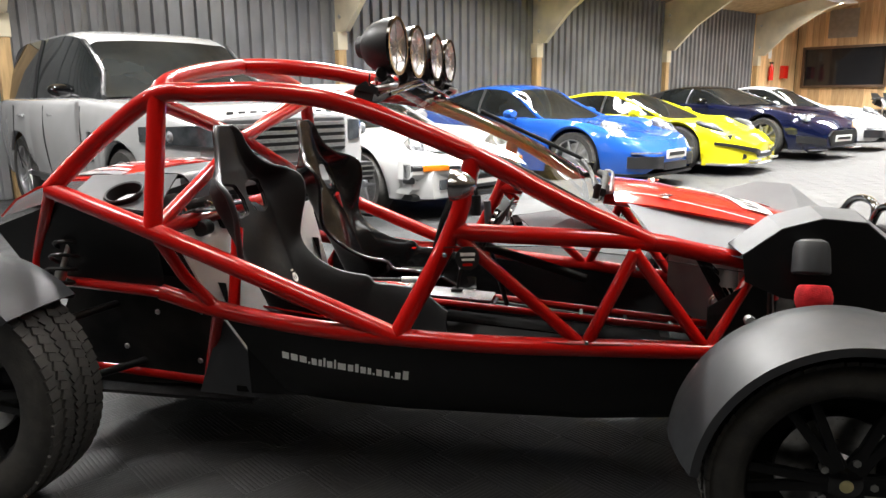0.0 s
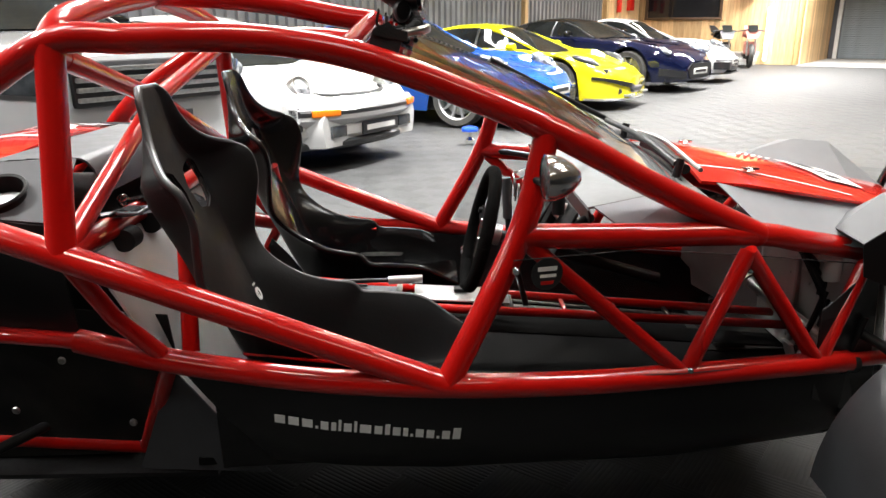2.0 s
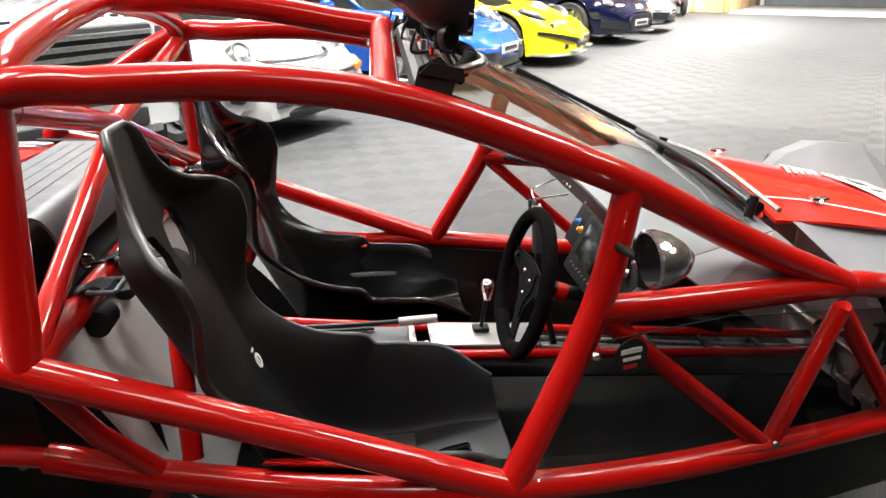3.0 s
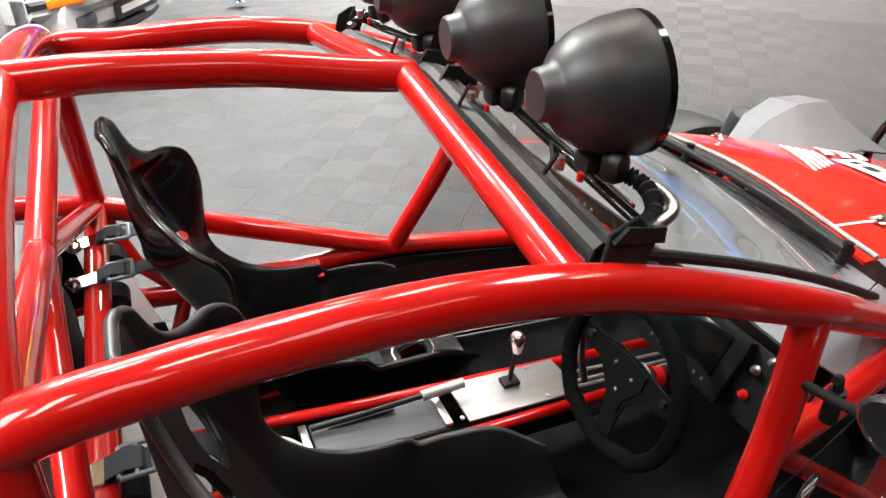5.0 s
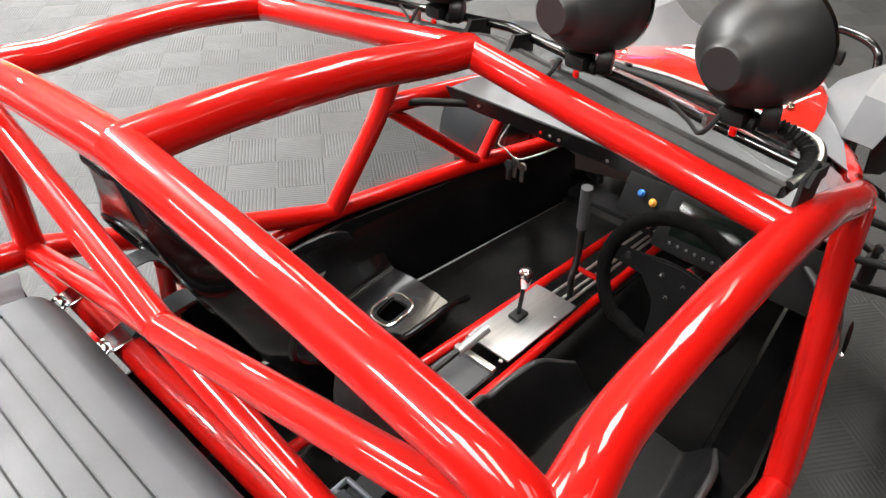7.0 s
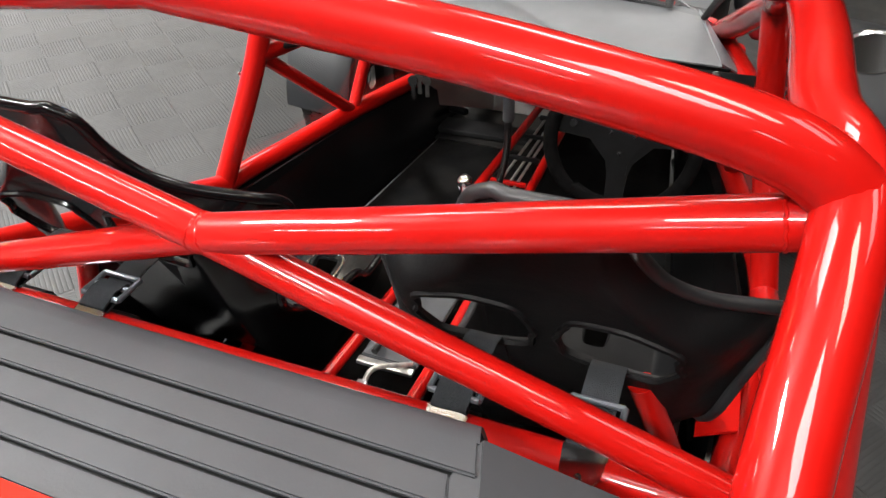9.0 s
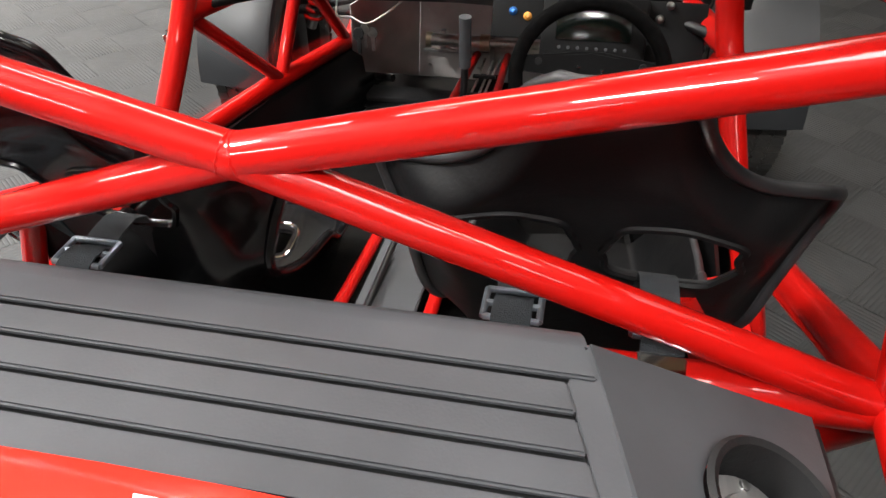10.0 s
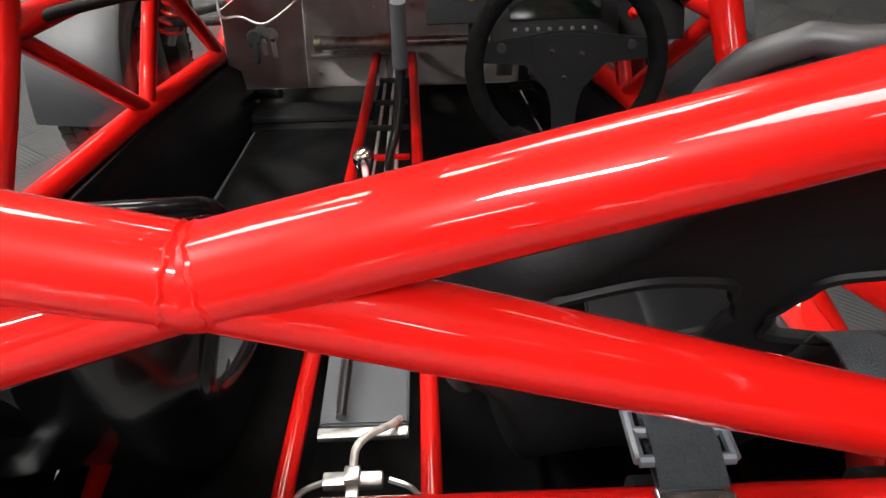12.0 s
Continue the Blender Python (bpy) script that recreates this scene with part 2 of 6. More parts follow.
def floor_material():
    """Grey ribbed tiles: the ribs of neighbouring squares run across each other."""
    m = bpy.data.materials.new("grey_ribbed_tiles")
    m.use_nodes = True
    nt = m.node_tree
    n, k = nt.nodes, nt.links.new
    b = n["Principled BSDF"]
    co = n.new("ShaderNodeTexCoord")
    ck = n.new("ShaderNodeTexChecker")
    ck.inputs["Scale"].default_value = 1 / TILE
    off = n.new("ShaderNodeMapping")
    off.inputs["Location"].default_value = (0, 0, 0.05)
    k(co.outputs["Object"], off.inputs["Vector"])
    k(off.outputs[0], ck.inputs["Vector"])
    nz = n.new("ShaderNodeTexNoise")
    nz.inputs["Scale"].default_value, nz.inputs["Detail"].default_value = 0.9, 6
    k(co.outputs["Object"], nz.inputs["Vector"])
    mx = n.new("ShaderNodeMix")
    mx.data_type = "RGBA"
    mx.inputs["A"].default_value, mx.inputs["B"].default_value = (0.052, 0.052, 0.051, 1), (0.038, 0.038, 0.038, 1)
    mr = n.new("ShaderNodeMapRange")
    mr.inputs["From Min"].default_value, mr.inputs["From Max"].default_value = 0.3, 0.7
    k(nz.outputs["Fac"], mr.inputs["Value"])
    k(mr.outputs[0], mx.inputs["Factor"])
    k(mx.outputs["Result"], b.inputs["Base Color"])
    b.inputs["Roughness"].default_value = 0.6
    b.inputs["Specular IOR Level"].default_value = 0.35
    # ribs as relief, turned by a quarter on every other square
    sep = n.new("ShaderNodeSeparateXYZ")
    k(co.outputs["Object"], sep.inputs[0])
    pick = n.new("ShaderNodeMix")
    k(ck.outputs["Fac"], pick.inputs["Factor"])
    k(sep.outputs["X"], pick.inputs["A"])
    k(sep.outputs["Y"], pick.inputs["B"])
    mul = n.new("ShaderNodeMath")
    mul.operation = "MULTIPLY"
    mul.inputs[1].default_value = TAU / RIB
    k(pick.outputs["Result"], mul.inputs[0])
    sn = n.new("ShaderNodeMath")
    sn.operation = "SINE"
    k(mul.outputs[0], sn.inputs[0])
    bp = n.new("ShaderNodeBump")
    bp.inputs["Strength"].default_value, bp.inputs["Distance"].default_value = 0.6, 0.004
    k(sn.outputs[0], bp.inputs["Height"])
    k(bp.outputs[0], b.inputs["Normal"])
    return m


TILE, RIB = 0.226, 0.226 / 14
FLOOR = floor_material()
RIBBED = material("grey_ribbed_tile", (0.032, 0.0325, 0.033), 0.60, 0, 0.12, 4, random_tone=0.04, spec=0.32)


DARK_FRAME = material("brown_stained_frame", (0.10, 0.055, 0.028), 0.5, 0, 0.15, 5, 0.1, 40)


def build_hall():
    # floor: a base sheet; the tiles lie on it
    bm = bm_new()
    add_box(bm, (U0 + 36) / 2, (V0 + V1) / 2, -0.06, 36 - U0 + 1, V1 - V0 + 1, 0.1)
    single("floor", bm, FLOOR, "grey ribbed plastic garage floor tiles in a chequer", "floor", HALL, kind="structure", smooth=0)

    # back wall: profiled steel sheets
    def clad(name, u_a, u_b, m, z1):
        bm = bm_new()
        prof = [(0, 0), (0.085, 0), (0.105, -0.055), (0.200, -0.055), (0.22, 0)]
        pts, u = [], u_a
        while u < u_b:
            for du, dv in prof[:-1]:
                pts.append((min(u + du, u_b), dv))
            u += 0.22
        pts.append((u_b, 0))
        lo = [bm.verts.new((a, b, 0)) for a, b in pts]
        hi = [bm.verts.new((a, b, z1)) for a, b in pts]
        for i in range(len(pts) - 1):
            bm.faces.new((lo[i], lo[i + 1], hi[i + 1], hi[i]))
        add_box(bm, (u_a + u_b) / 2, 0.1, z1 / 2, u_b - u_a, 0.12, z1)
        return single(name, bm, WALL_CLAD, "dark grey profiled steel sheet wall", "wall", m, kind="structure", smooth=0)

    clad("wall_north", U0, 20.95, HALL @ pose(0, V1, 0), EAVES + 0.1)
    nw = single("wall_north_end", box(U1 - 20.95, 0.2, 4.0, at=((U1 + 20.95) / 2, V1 + 0.1, 2.0)), POST_WOOD, "pine boarded end of the back wall", "wall", HALL, kind="structure", smooth=0)
    bd0 = finish(box(0.192, 0.03, 3.9, 0.004), "board", TIMBER, 0)
    for i in range(16):
        o = new("board", bd0)
        o.parent = nw
        o.matrix_basis = pose(21.06 + 0.197 * i, V1 - 0.017, 1.95)
    # unseen west and south walls, added to shut the hall in
    for name, cu, cv, su, sv in (("wall_west", U0 - 0.1, (V0 + V1) / 2, 0.2, V1 - V0 + 0.4), ("wall_south", 13, V0 - 0.1, 44, 0.2)):
        single(name, box(su, sv, 6.4, at=(cu, cv, 3.2)), PLASTER, "plain dark wall added out of view to close the hall", "wall", HALL, kind="structure", smooth=0)

    # wooden end wall with its boards
    wall = single("wall_east", box(0.18, V1 - 3.8, 5.4, at=(U1 + 0.13, (V1 + 3.8) / 2, 2.7)), POST_WOOD, "pine boarded end wall", "wall", HALL,
                  kind="structure", smooth=0)
    bd = finish(box(0.03, 0.192, 5.3, 0.004), "board", TIMBER, 0)
    for i in range(26):
        o = new("board", bd)
        o.parent = wall
        o.matrix_basis = pose(U1 + 0.02, 3.9 + 0.197 * i, 2.65)
    ret = single("wall_return", box(5.0, 0.2, 5.4, at=(U1 + 2.72, 3.7, 2.7)), POST_WOOD, "pine boarded return wall beside the shutter", "wall", HALL,
                 kind="structure", smooth=0)
    bd2 = finish(box(0.192, 0.03, 5.3, 0.004), "board", TIMBER, 0)
    for i in range(25):
        o = new("board", bd2)
        o.parent = ret
        o.matrix_basis = pose(U1 + 0.12 + 0.197 * i, 3.585, 2.65)
    sh = single("wall_shutter", box(0.2, 12.6, 6.4, at=(U1 + 5.3, -2.6, 3.2)), PLASTER, "dark end wall round the roller shutter", "wall", HALL,
                kind="structure", smooth=0)
    door = thing("roller_shutter", "closed grey steel roller shutter door", "shutter", HALL, kind="structure")
    sl = finish(add_cyl(box(0.02, 5.0, 0.07), (0, -2.5, 0.03), (0, 2.5, 0.03), 0.014, 8), "slat", SHUTTER, 0)
    for i in range(52):
        o = new("slat", sl)
        o.parent = door
        o.matrix_basis = pose(U1 + 5.16, 0.75, 0.05 + 0.078 * i)
    part("guide", box(0.12, 0.14, 4.2, 0.01, at=(U1 + 5.12, 3.35, 2.1)), WHITE_PAINT, door)
    part("guide", box(0.12, 0.14, 4.2, 0.01, at=(U1 + 5.12, -1.85, 2.1)), WHITE_PAINT, door)
    single("concrete_apron", box(5.4, 12.0, 0.012, at=(U1 + 2.45, -2.4, -0.002)), CONCRETE, "pale concrete strip before the shutter", "floor", HALL,
           kind="structure", smooth=0)
    # white strip at the corner of the end wall; emission added for brightness
    single("upright_strip", box(0.05, 0.09, 1.65, 0.01, at=(U1 - 0.06, 4.62, 0.95)), material("glowing_white_strip", (1, 1, 1), 0.4, emit=2.5, vary=0),
           "upright white strip on the boarded wall, made to glow", "lamp", HALL)

    # roof: two slopes
    bm = bm_new()
    for va, vb, za, zb in ((V1 + 0.2, RIDGE_V, EAVES, RIDGE), (RIDGE_V, V0 - 0.2, RIDGE, EAVES)):
        add_prism(bm, [(U0 - 0.3, va, za), (36, va, za), (36, vb, zb), (U0 - 0.3, vb, zb)], (0, 0, 1), 0.15)
    single("ceiling", bm, OSB, "orange-brown board roof lining", "ceiling", HALL, kind="structure", smooth=0)

    # portal frames
    u = 21.12
    while u > U0:
        fr = thing("portal_frame", "cream haunched portal frame on a pine post", "column", HALL @ pose(u, 0, 0), "portal frames", "structure")
        part("post", box(0.16, 0.16, 2.15, 0.008, at=(0, V1 - 0.10, 1.075)), POST_WOOD, fr, "pale pine post")
        part("shoe", box(0.20, 0.20, 0.30, 0.01, at=(0, V1 - 0.10, 2.25)), CREAM, fr)
        arc = [(V1 - 0.02, 2.4), (V1 - 0.02, EAVES), (RIDGE_V, RIDGE - 0.02), (RIDGE_V, RIDGE - 0.4), (V1 - 3.2, 3.95), (V1 - 2.0, 3.6), (V1 - 1.0, 3.0), (V1 - 0.36, 2.4)]
        part("haunch", prism([(-0.05, v, z) for v, z in arc], (1, 0, 0), 0.10), CREAM, fr, smooth=0)
        for dv, dz in ((0.2, 2.65), (0.2, 3.3)):
            part("bolt", cyl((-0.07, V1 - dv, dz), (0.07, V1 - dv, dz), 0.035, 6), STEEL, fr)
        arc2 = [(V0 + 0.02, 2.4), (V0 + 0.02, EAVES), (RIDGE_V, RIDGE - 0.02), (RIDGE_V, RIDGE - 0.4), (V0 + 3.2, 3.95), (V0 + 1.0, 3.0), (V0 + 0.36, 2.4)]
        part("haunch", prism([(-0.05, v, z) for v, z in arc2], (1, 0, 0), 0.10), CREAM, fr, smooth=0)
        part("post", box(0.16, 0.16, 2.4, 0.008, at=(0, V0 + 0.10, 1.2)), POST_WOOD, fr)
        u -= 5.2

    # window in the end wall
    w = thing("window_1", "dark interior window in a pine frame", "window", HALL @ pose(U1 - 0.03, 7.43, 0.08), kind="structure")
    part("pane", box(0.03, 2.45, 1.2, at=(0, 0, 2.0)), DARK_PANE, w)
    for dy, dz, sy, sz in ((0, 1.37, 2.65, 0.08), (0, 2.63, 2.65, 0.08), (-1.28, 2.0, 0.08, 1.2), (1.28, 2.0, 0.08, 1.2)):
        part("window_frame", box(0.07, sy, sz, 0.006, at=(-0.02, dy, dz)), DARK_FRAME, w)
    single("wall_sign", box(0.03, 0.9, 0.9, 0.005, at=(U1 - 0.04, 7.55, 3.45)), material("grey_sign_metal", (0.32, 0.29, 0.24), 0.4, 0.4),
           "square grey metal emblem panel on the boarded wall", "sign", HALL)
    for v, lab, kind in ((22.15, "red fire extinguisher on the boarded wall", 0), (23.1, "red fire extinguisher box on the boarded wall", 1)):
        if kind == 0:
            e = thing("fire_extinguisher", lab, "extinguisher", HALL @ pose(v, V1 - 0.12, 1.65))
            part("cylinder", lathe([(0, 0), (0.075, 0.01), (0.08, 0.05), (0.08, 0.4), (0.03, 0.5), (0.03, 0.53), (0, 0.53)]), RED_GEL, e)
            part("valve", box(0.05, 0.12, 0.05, 0.008, at=(0, 0, 0.56)), BLACK_MATT, e)
            part("notice", box(0.2, 0.02, 0.3, at=(0, 0.08, 0.85)), WHITE_PAINT, e)
        else:
            single("extinguisher_box", box(0.3, 0.16, 0.42, 0.02, at=(v, V1 - 0.12, 1.93)), RED_GEL, lab, "box", HALL)
    hm = thing("helmet", "white racing helmet on a wall bracket", "helmet", HALL @ pose(U1 - 0.25, 5.08, 2.3))
    part("shell", lathe([(0, 0.30), (0.09, 0.285), (0.14, 0.22), (0.15, 0.14), (0.14, 0.05), (0.11, 0.0), (0, 0.0)]), WHITE_PAINT, hm)
    part("visor", box(0.06, 0.2, 0.09, 0.02, at=(-0.11, 0, 0.15)), BLACK_GLOSS, hm)
    part("bracket", box(0.2, 0.12, 0.2, 0.01, at=(0.1, 0, -0.1)), BLACK_MATT, hm)


build_hall()

# ceiling battens: inferred from streaks on the tubes, powers set by brightness
BATTEN = material("white_batten_tray", (0.8, 0.8, 0.8), 0.4, 0, 0.03)


def batten(u, v, z, power, colour, long=1.45, wide=0.11, spread=112):
    ob = thing("panel_light", "white suspended ceiling panel light, switched on", "lamp", HALL @ pose(u, v, z), "panel lights")
    part("tray", box(long + 0.05, wide + 0.03, 0.05, 0.01, at=(0, 0, 0.04)), BATTEN, ob)
    la = bpy.data.lights.new("strip_lamp", "AREA")
    la.shape, la.size, la.size_y, la.energy, la.color, la.spread = "RECTANGLE", long, wide, power, colour, radians(spread)
    lo = new("strip_lamp", la)
    lo.matrix_basis = HALL @ pose(u, v, z + 0.008)


COOL, WARM = (1.0, 0.99, 0.97), (1.0, 0.90, 0.76)
for iu in range(8):
    # the last panels are turned up to brighten the boarded end
    batten(-6.5 + 4.2 * iu, 3.0, 4.3, (40, 190)[iu] if iu < 2 else (380 if iu < 6 else 560), COOL, 1.35, 0.36, 140)
    batten(-4.4 + 4.2 * iu, 6.4, 3.75, 120 if iu else 60, COOL, 1.35, 0.30, 160)
for iu in range(5):
    for v, power in ((-2.3, (4, 7, 30, 55, 70)[iu]), (0.5, (8, 16, 25, 44, 55)[iu])):
        batten(-5.6 + 3.4 * iu, v + 0.60, 3.95, power * 1.3, COOL, 1.35, 0.72, 118)
        batten(-5.3 + 3.4 * iu, v - 0.60, 3.95, power * 0.75, WARM, 1.35, 0.40, 118)
# extra panels added to brighten the far floor and boarded wall
for iu in range(4):
    batten(11.0 + 4.2 * iu, -1.3, 4.3, 215, COOL, spread=130)
    batten(11.0 + 4.2 * iu, -5.6, 3.9, 160, COOL, spread=130)


# ---- the buggy ----
BUGGY = thing("off_road_buggy", "red tube-framed two-seat off-road buggy with black panels", "car", LEAN @ Matrix.Scale(K, 4))
A, B, C, D, E_, H = (-0.805, -0.632, 1.323), (0.0, -0.704, 0.576), (0.228, -0.595, 1.135), (0.764, -0.488, 0.862), (-0.806, -0.716, 0.892), (-0.207, -0.606, 1.299)
S, T, U, V, W = (0.165, -0.633, 0.903), (0.577, -0.600, 0.542), (0.720, -0.552, 0.838), (0.955, -0.500, 0.52), (1.09, -0.411, 0.75)
PC, HC, XC = (-0.815, 0, 1.445), (-0.192, 0, 1.372), (-0.836, 0, 1.160)
F, G = (-1.240, -0.63, 1.01), (-0.635, -0.64, 0.616)
R_MAIN, R_POST, R_DIAG = 0.031, 0.029, 0.020


def frame_tube(pts, r, curve=True, both=True, name="frame_tube"):
    part(name, tube(pts, r, curve), RED, BUGGY)
    if both:
        part(name, tube([flip(p) for p in pts], r, curve), RED, BUGGY)


def build_frame():
    frame_tube([F, (-1.151, -0.61, 1.098), (-1.012, -0.61, 1.205), A, (-0.66, -0.612, 1.330), (-0.5, -0.61, 1.333), (-0.38, -0.608, 1.327), (-0.28, -0.607, 1.314), H,
                (-0.12, -0.604, 1.274), (0.0, -0.600, 1.230), C, (0.49, -0.54, 0.993), D], R_MAIN)
    frame_tube([F, E_, (-0.4, -0.705, 0.732), B], R_MAIN, False)
    frame_tube([(-0.85, -0.62, 0.66), G, (-0.3, -0.69, 0.588), B, (0.3, -0.660, 0.555), T, V, (1.05, -0.47, 0.51)], R_POST)
    frame_tube([B, S, C], R_POST)
    frame_tube([S, (0.45, -0.57, 0.885), D, (0.9, -0.44, 0.83), (1.06, -0.37, 0.79), (1.25, -0.3, 0.74)], R_POST)
    frame_tube([S, T], R_DIAG, False)
    frame_tube([T, U], R_DIAG, False)
    frame_tube([U, V], R_DIAG, False)
    frame_tube([V, W], R_DIAG, False)
    frame_tube([A, E_], 0.030, False)
    # roof: cross bars that rise to the middle, and the spine
    frame_tube([A, (-0.806, -0.585, 1.355), (-0.809, -0.50, 1.380), (-0.813, -0.3, 1.413), PC], R_MAIN)
    frame_tube([H, HC], 0.027, False)
    frame_tube([PC, (-0.65, 0, 1.440), (-0.45, 0, 1.418), (-0.3, 0, 1.389), HC], R_MAIN, both=False)
    # the cross behind the seats, and the harness bar
    frame_tube([(A[0], A[1] * 0.985, 1.300), XC], 0.025, False)
    frame_tube([XC, E_], 0.023, False)
    part("harness_bar", tube([E_, flip(E_)], 0.028, False), RED, BUGGY)
    # rear: stays from the harness bar down, engine cradle
    frame_tube([E_, (-0.74, -0.66, 0.73), G], R_DIAG, False)
    frame_tube([(-0.62, -0.5, 0.87), (-0.60, -0.6, 0.62)], R_DIAG, False)
    frame_tube([G, (-0.80, -0.45, 0.28)], R_DIAG, False)
    frame_tube([(-0.80, -0.45, 0.28), (-1.35, -0.42, 0.30)], R_DIAG, False)
    frame_tube([(-0.85, -0.62, 0.66), (-1.45, -0.5, 0.66)], R_DIAG, False)
    frame_tube([(-0.80, -0.45, 0.28), (0.0, -0.5, 0.33)], R_DIAG, False)
    frame_tube([F, (-1.40, -0.52, 0.80), (-1.45, -0.5, 0.66)], R_DIAG)
    part("frame_tube", tube([(-0.80, -0.45, 0.28), (-0.80, 0.45, 0.28)], R_DIAG, False), RED, BUGGY)
    # tunnel rails
    for y in (-0.075, 0.075):
        part("tunnel_rail", tube([(-0.75, y * 1.25, 0.60), (-0.3, y * 1.2, 0.545), (0.3, y, 0.50), (1.1, y * 0.75, 0.44)], 0.014), RED, BUGGY)
    # front: stays to the nose
    frame_tube([W, (1.25, -0.3, 0.74)], R_DIAG, False)
    frame_tube([V, (1.35, -0.36, 0.48)], R_DIAG, False)
    frame_tube([(1.35, -0.36, 0.48), (1.35, -0.3, 0.72)], R_DIAG, False)
    frame_tube([(1.25, -0.3, 0.74), (1.7, -0.25, 0.66)], R_DIAG, False)


build_frame()


# seats: one-piece shells
SEAT_LINE = [(0.07, 0.415, 0.20, 0.10), (-0.04, 0.395, 0.235, 0.19), (-0.18, 0.375, 0.245, 0.225), (-0.32, 0.385, 0.245, 0.235), (-0.42, 0.445, 0.24, 0.24),
             (-0.500, 0.57, 0.232, 0.14), (-0.552, 0.68, 0.232, 0.07), (-0.588, 0.76, 0.250, 0.05), (-0.616, 0.83, 0.272, 0.080), (-0.645, 0.90, 0.300, 0.120), (-0.674, 0.965, 0.310, 0.132),
             (-0.690, 1.01, 0.285, 0.105), (-0.701, 1.05, 0.205, 0.070), (-0.709, 1.09, 0.150, 0.042), (-0.716, 1.14, 0.112, 0.024), (-0.722, 1.19, 0.090, 0.014), (-0.726, 1.213, 0.058, 0.006)]


def seat(y0, skin, rim, label):
    """A one-piece bucket shell with two harness slots and a lap slot left open in it."""
    holder = new("seat")
    holder.parent = BUGGY
    holder["label"] = label
    prof = smooth_path([(x, 0, z) for x, z, _, _ in SEAT_LINE], 11)
    width = smooth_path([(w, l, 0) for _, _, w, l in SEAT_LINE], 11)
    nq = 61

    tang = [(prof[min(i + 2, len(prof) - 1)] - prof[max(i - 2, 0)]).normalized() for i in range(len(prof))]

    def row_of(i):
        p, w = prof[i], width[i]
        d = sum((tang[min(max(i + k, 0), len(prof) - 1)] for k in range(-24, 25)), Vector()).normalized()
        up = Vector((d.z, 0, -d.x))
        row = []
        for j in range(nq):
            q = 2 * j / (nq - 1) - 1
            e = max(0.0, (abs(q) - 0.58) / 0.42)
            e = e * e * (2.4 - 1.4 * e)
            row.append(p + Vector((0, y0 + w.x * q * (1 - 0.03 * e), 0)) + up * (w.y * e + 0.012 * math.cos(q * 3.0) * min(1, max(0, (w.x - 0.1) / 0.1))))
        return row

    grid = [row_of(i) for i in range(len(prof))]

    def slot(p):
        dy, z = abs(p.y - y0), p.z
        if z > 0.85:
            a, b = abs(dy - 0.098 - 0.15 * (z - 0.956)) / 0.076, abs(z - 0.956) / 0.058
            return max(a, b) + 0.28 * a * b < 1.12
        return p.x > -0.13 and abs(p.x + 0.06) < 0.045 and dy < 0.035

    bm = bm_new()
    vs = [[bm.verts.new(p) for p in row] for row in grid]
    for i in range(len(vs) - 1):
        for j in range(nq - 1):
            mid = (grid[i][j] + grid[i + 1][j + 1]) / 2
            if not slot(mid):
                bm.faces.new((vs[i][j], vs[i][j + 1], vs[i + 1][j + 1], vs[i + 1][j]))
    bmesh.ops.delete(bm, geom=[v for v in bm.verts if not v.link_faces], context="VERTS")
    # round off the stepped slot edges
    inner = [v for v in bm.verts if v.is_boundary and (abs(v.co.z - 0.956) < 0.085 and abs(v.co.y - y0) < 0.205 or abs(v.co.x + 0.06) < 0.06 and abs(v.co.y - y0) < 0.05)]
    for _ in range(6):
        at = {v: sum((o.co for o in nb), Vector()) / len(nb) for v in inner for nb in [[e.other_vert(v) for e in v.link_edges if e.is_boundary]] if nb}
        for v, c in at.items():
            v.co = v.co.lerp(c, 0.5)
    loops = [e for e in bm.edges if e.is_boundary and e.verts[0] in inner and e.verts[1] in inner]
    lips = [(e.verts[0].co.copy(), e.verts[1].co.copy()) for e in loops]
    bmesh.ops.recalc_face_normals(bm, faces=bm.faces)
    bmesh.ops.solidify(bm, geom=list(bm.faces), thickness=0.010)
    part("shell", bm, skin, holder)
    edge = [r[0] for r in grid] + grid[-1][1:-1] + [r[-1] for r in grid[::-1]]
    part("rolled_edge", tube(edge[::2], 0.0095, False, 10), rim, holder)
    for k, pick in enumerate((lambda p: p.z > 0.85 and p.y < y0, lambda p: p.z > 0.85 and p.y > y0, lambda p: p.z < 0.85)):
        left = [(a, b) for a, b in lips if pick(a)]
        chain = [left[0][0], left[0][1]]
        left.pop(0)
        while left:
            best = min(range(len(left)), key=lambda q: min((left[q][0] - chain[-1]).length, (left[q][1] - chain[-1]).length))
            a, b = left.pop(best)
            chain.append(b if (a - chain[-1]).length < (b - chain[-1]).length else a)
        part("slot_lip", tube(chain, 0.0055, False, 6), skin, holder)
    return holder


SEAT_R = seat(-0.366, SEAT_SATIN, SEAT_EDGE, "satin black composite bucket seat")
SEAT_L = seat(0.385, SEAT_GLOSS, SEAT_GLOSS, "gloss black composite bucket seat")


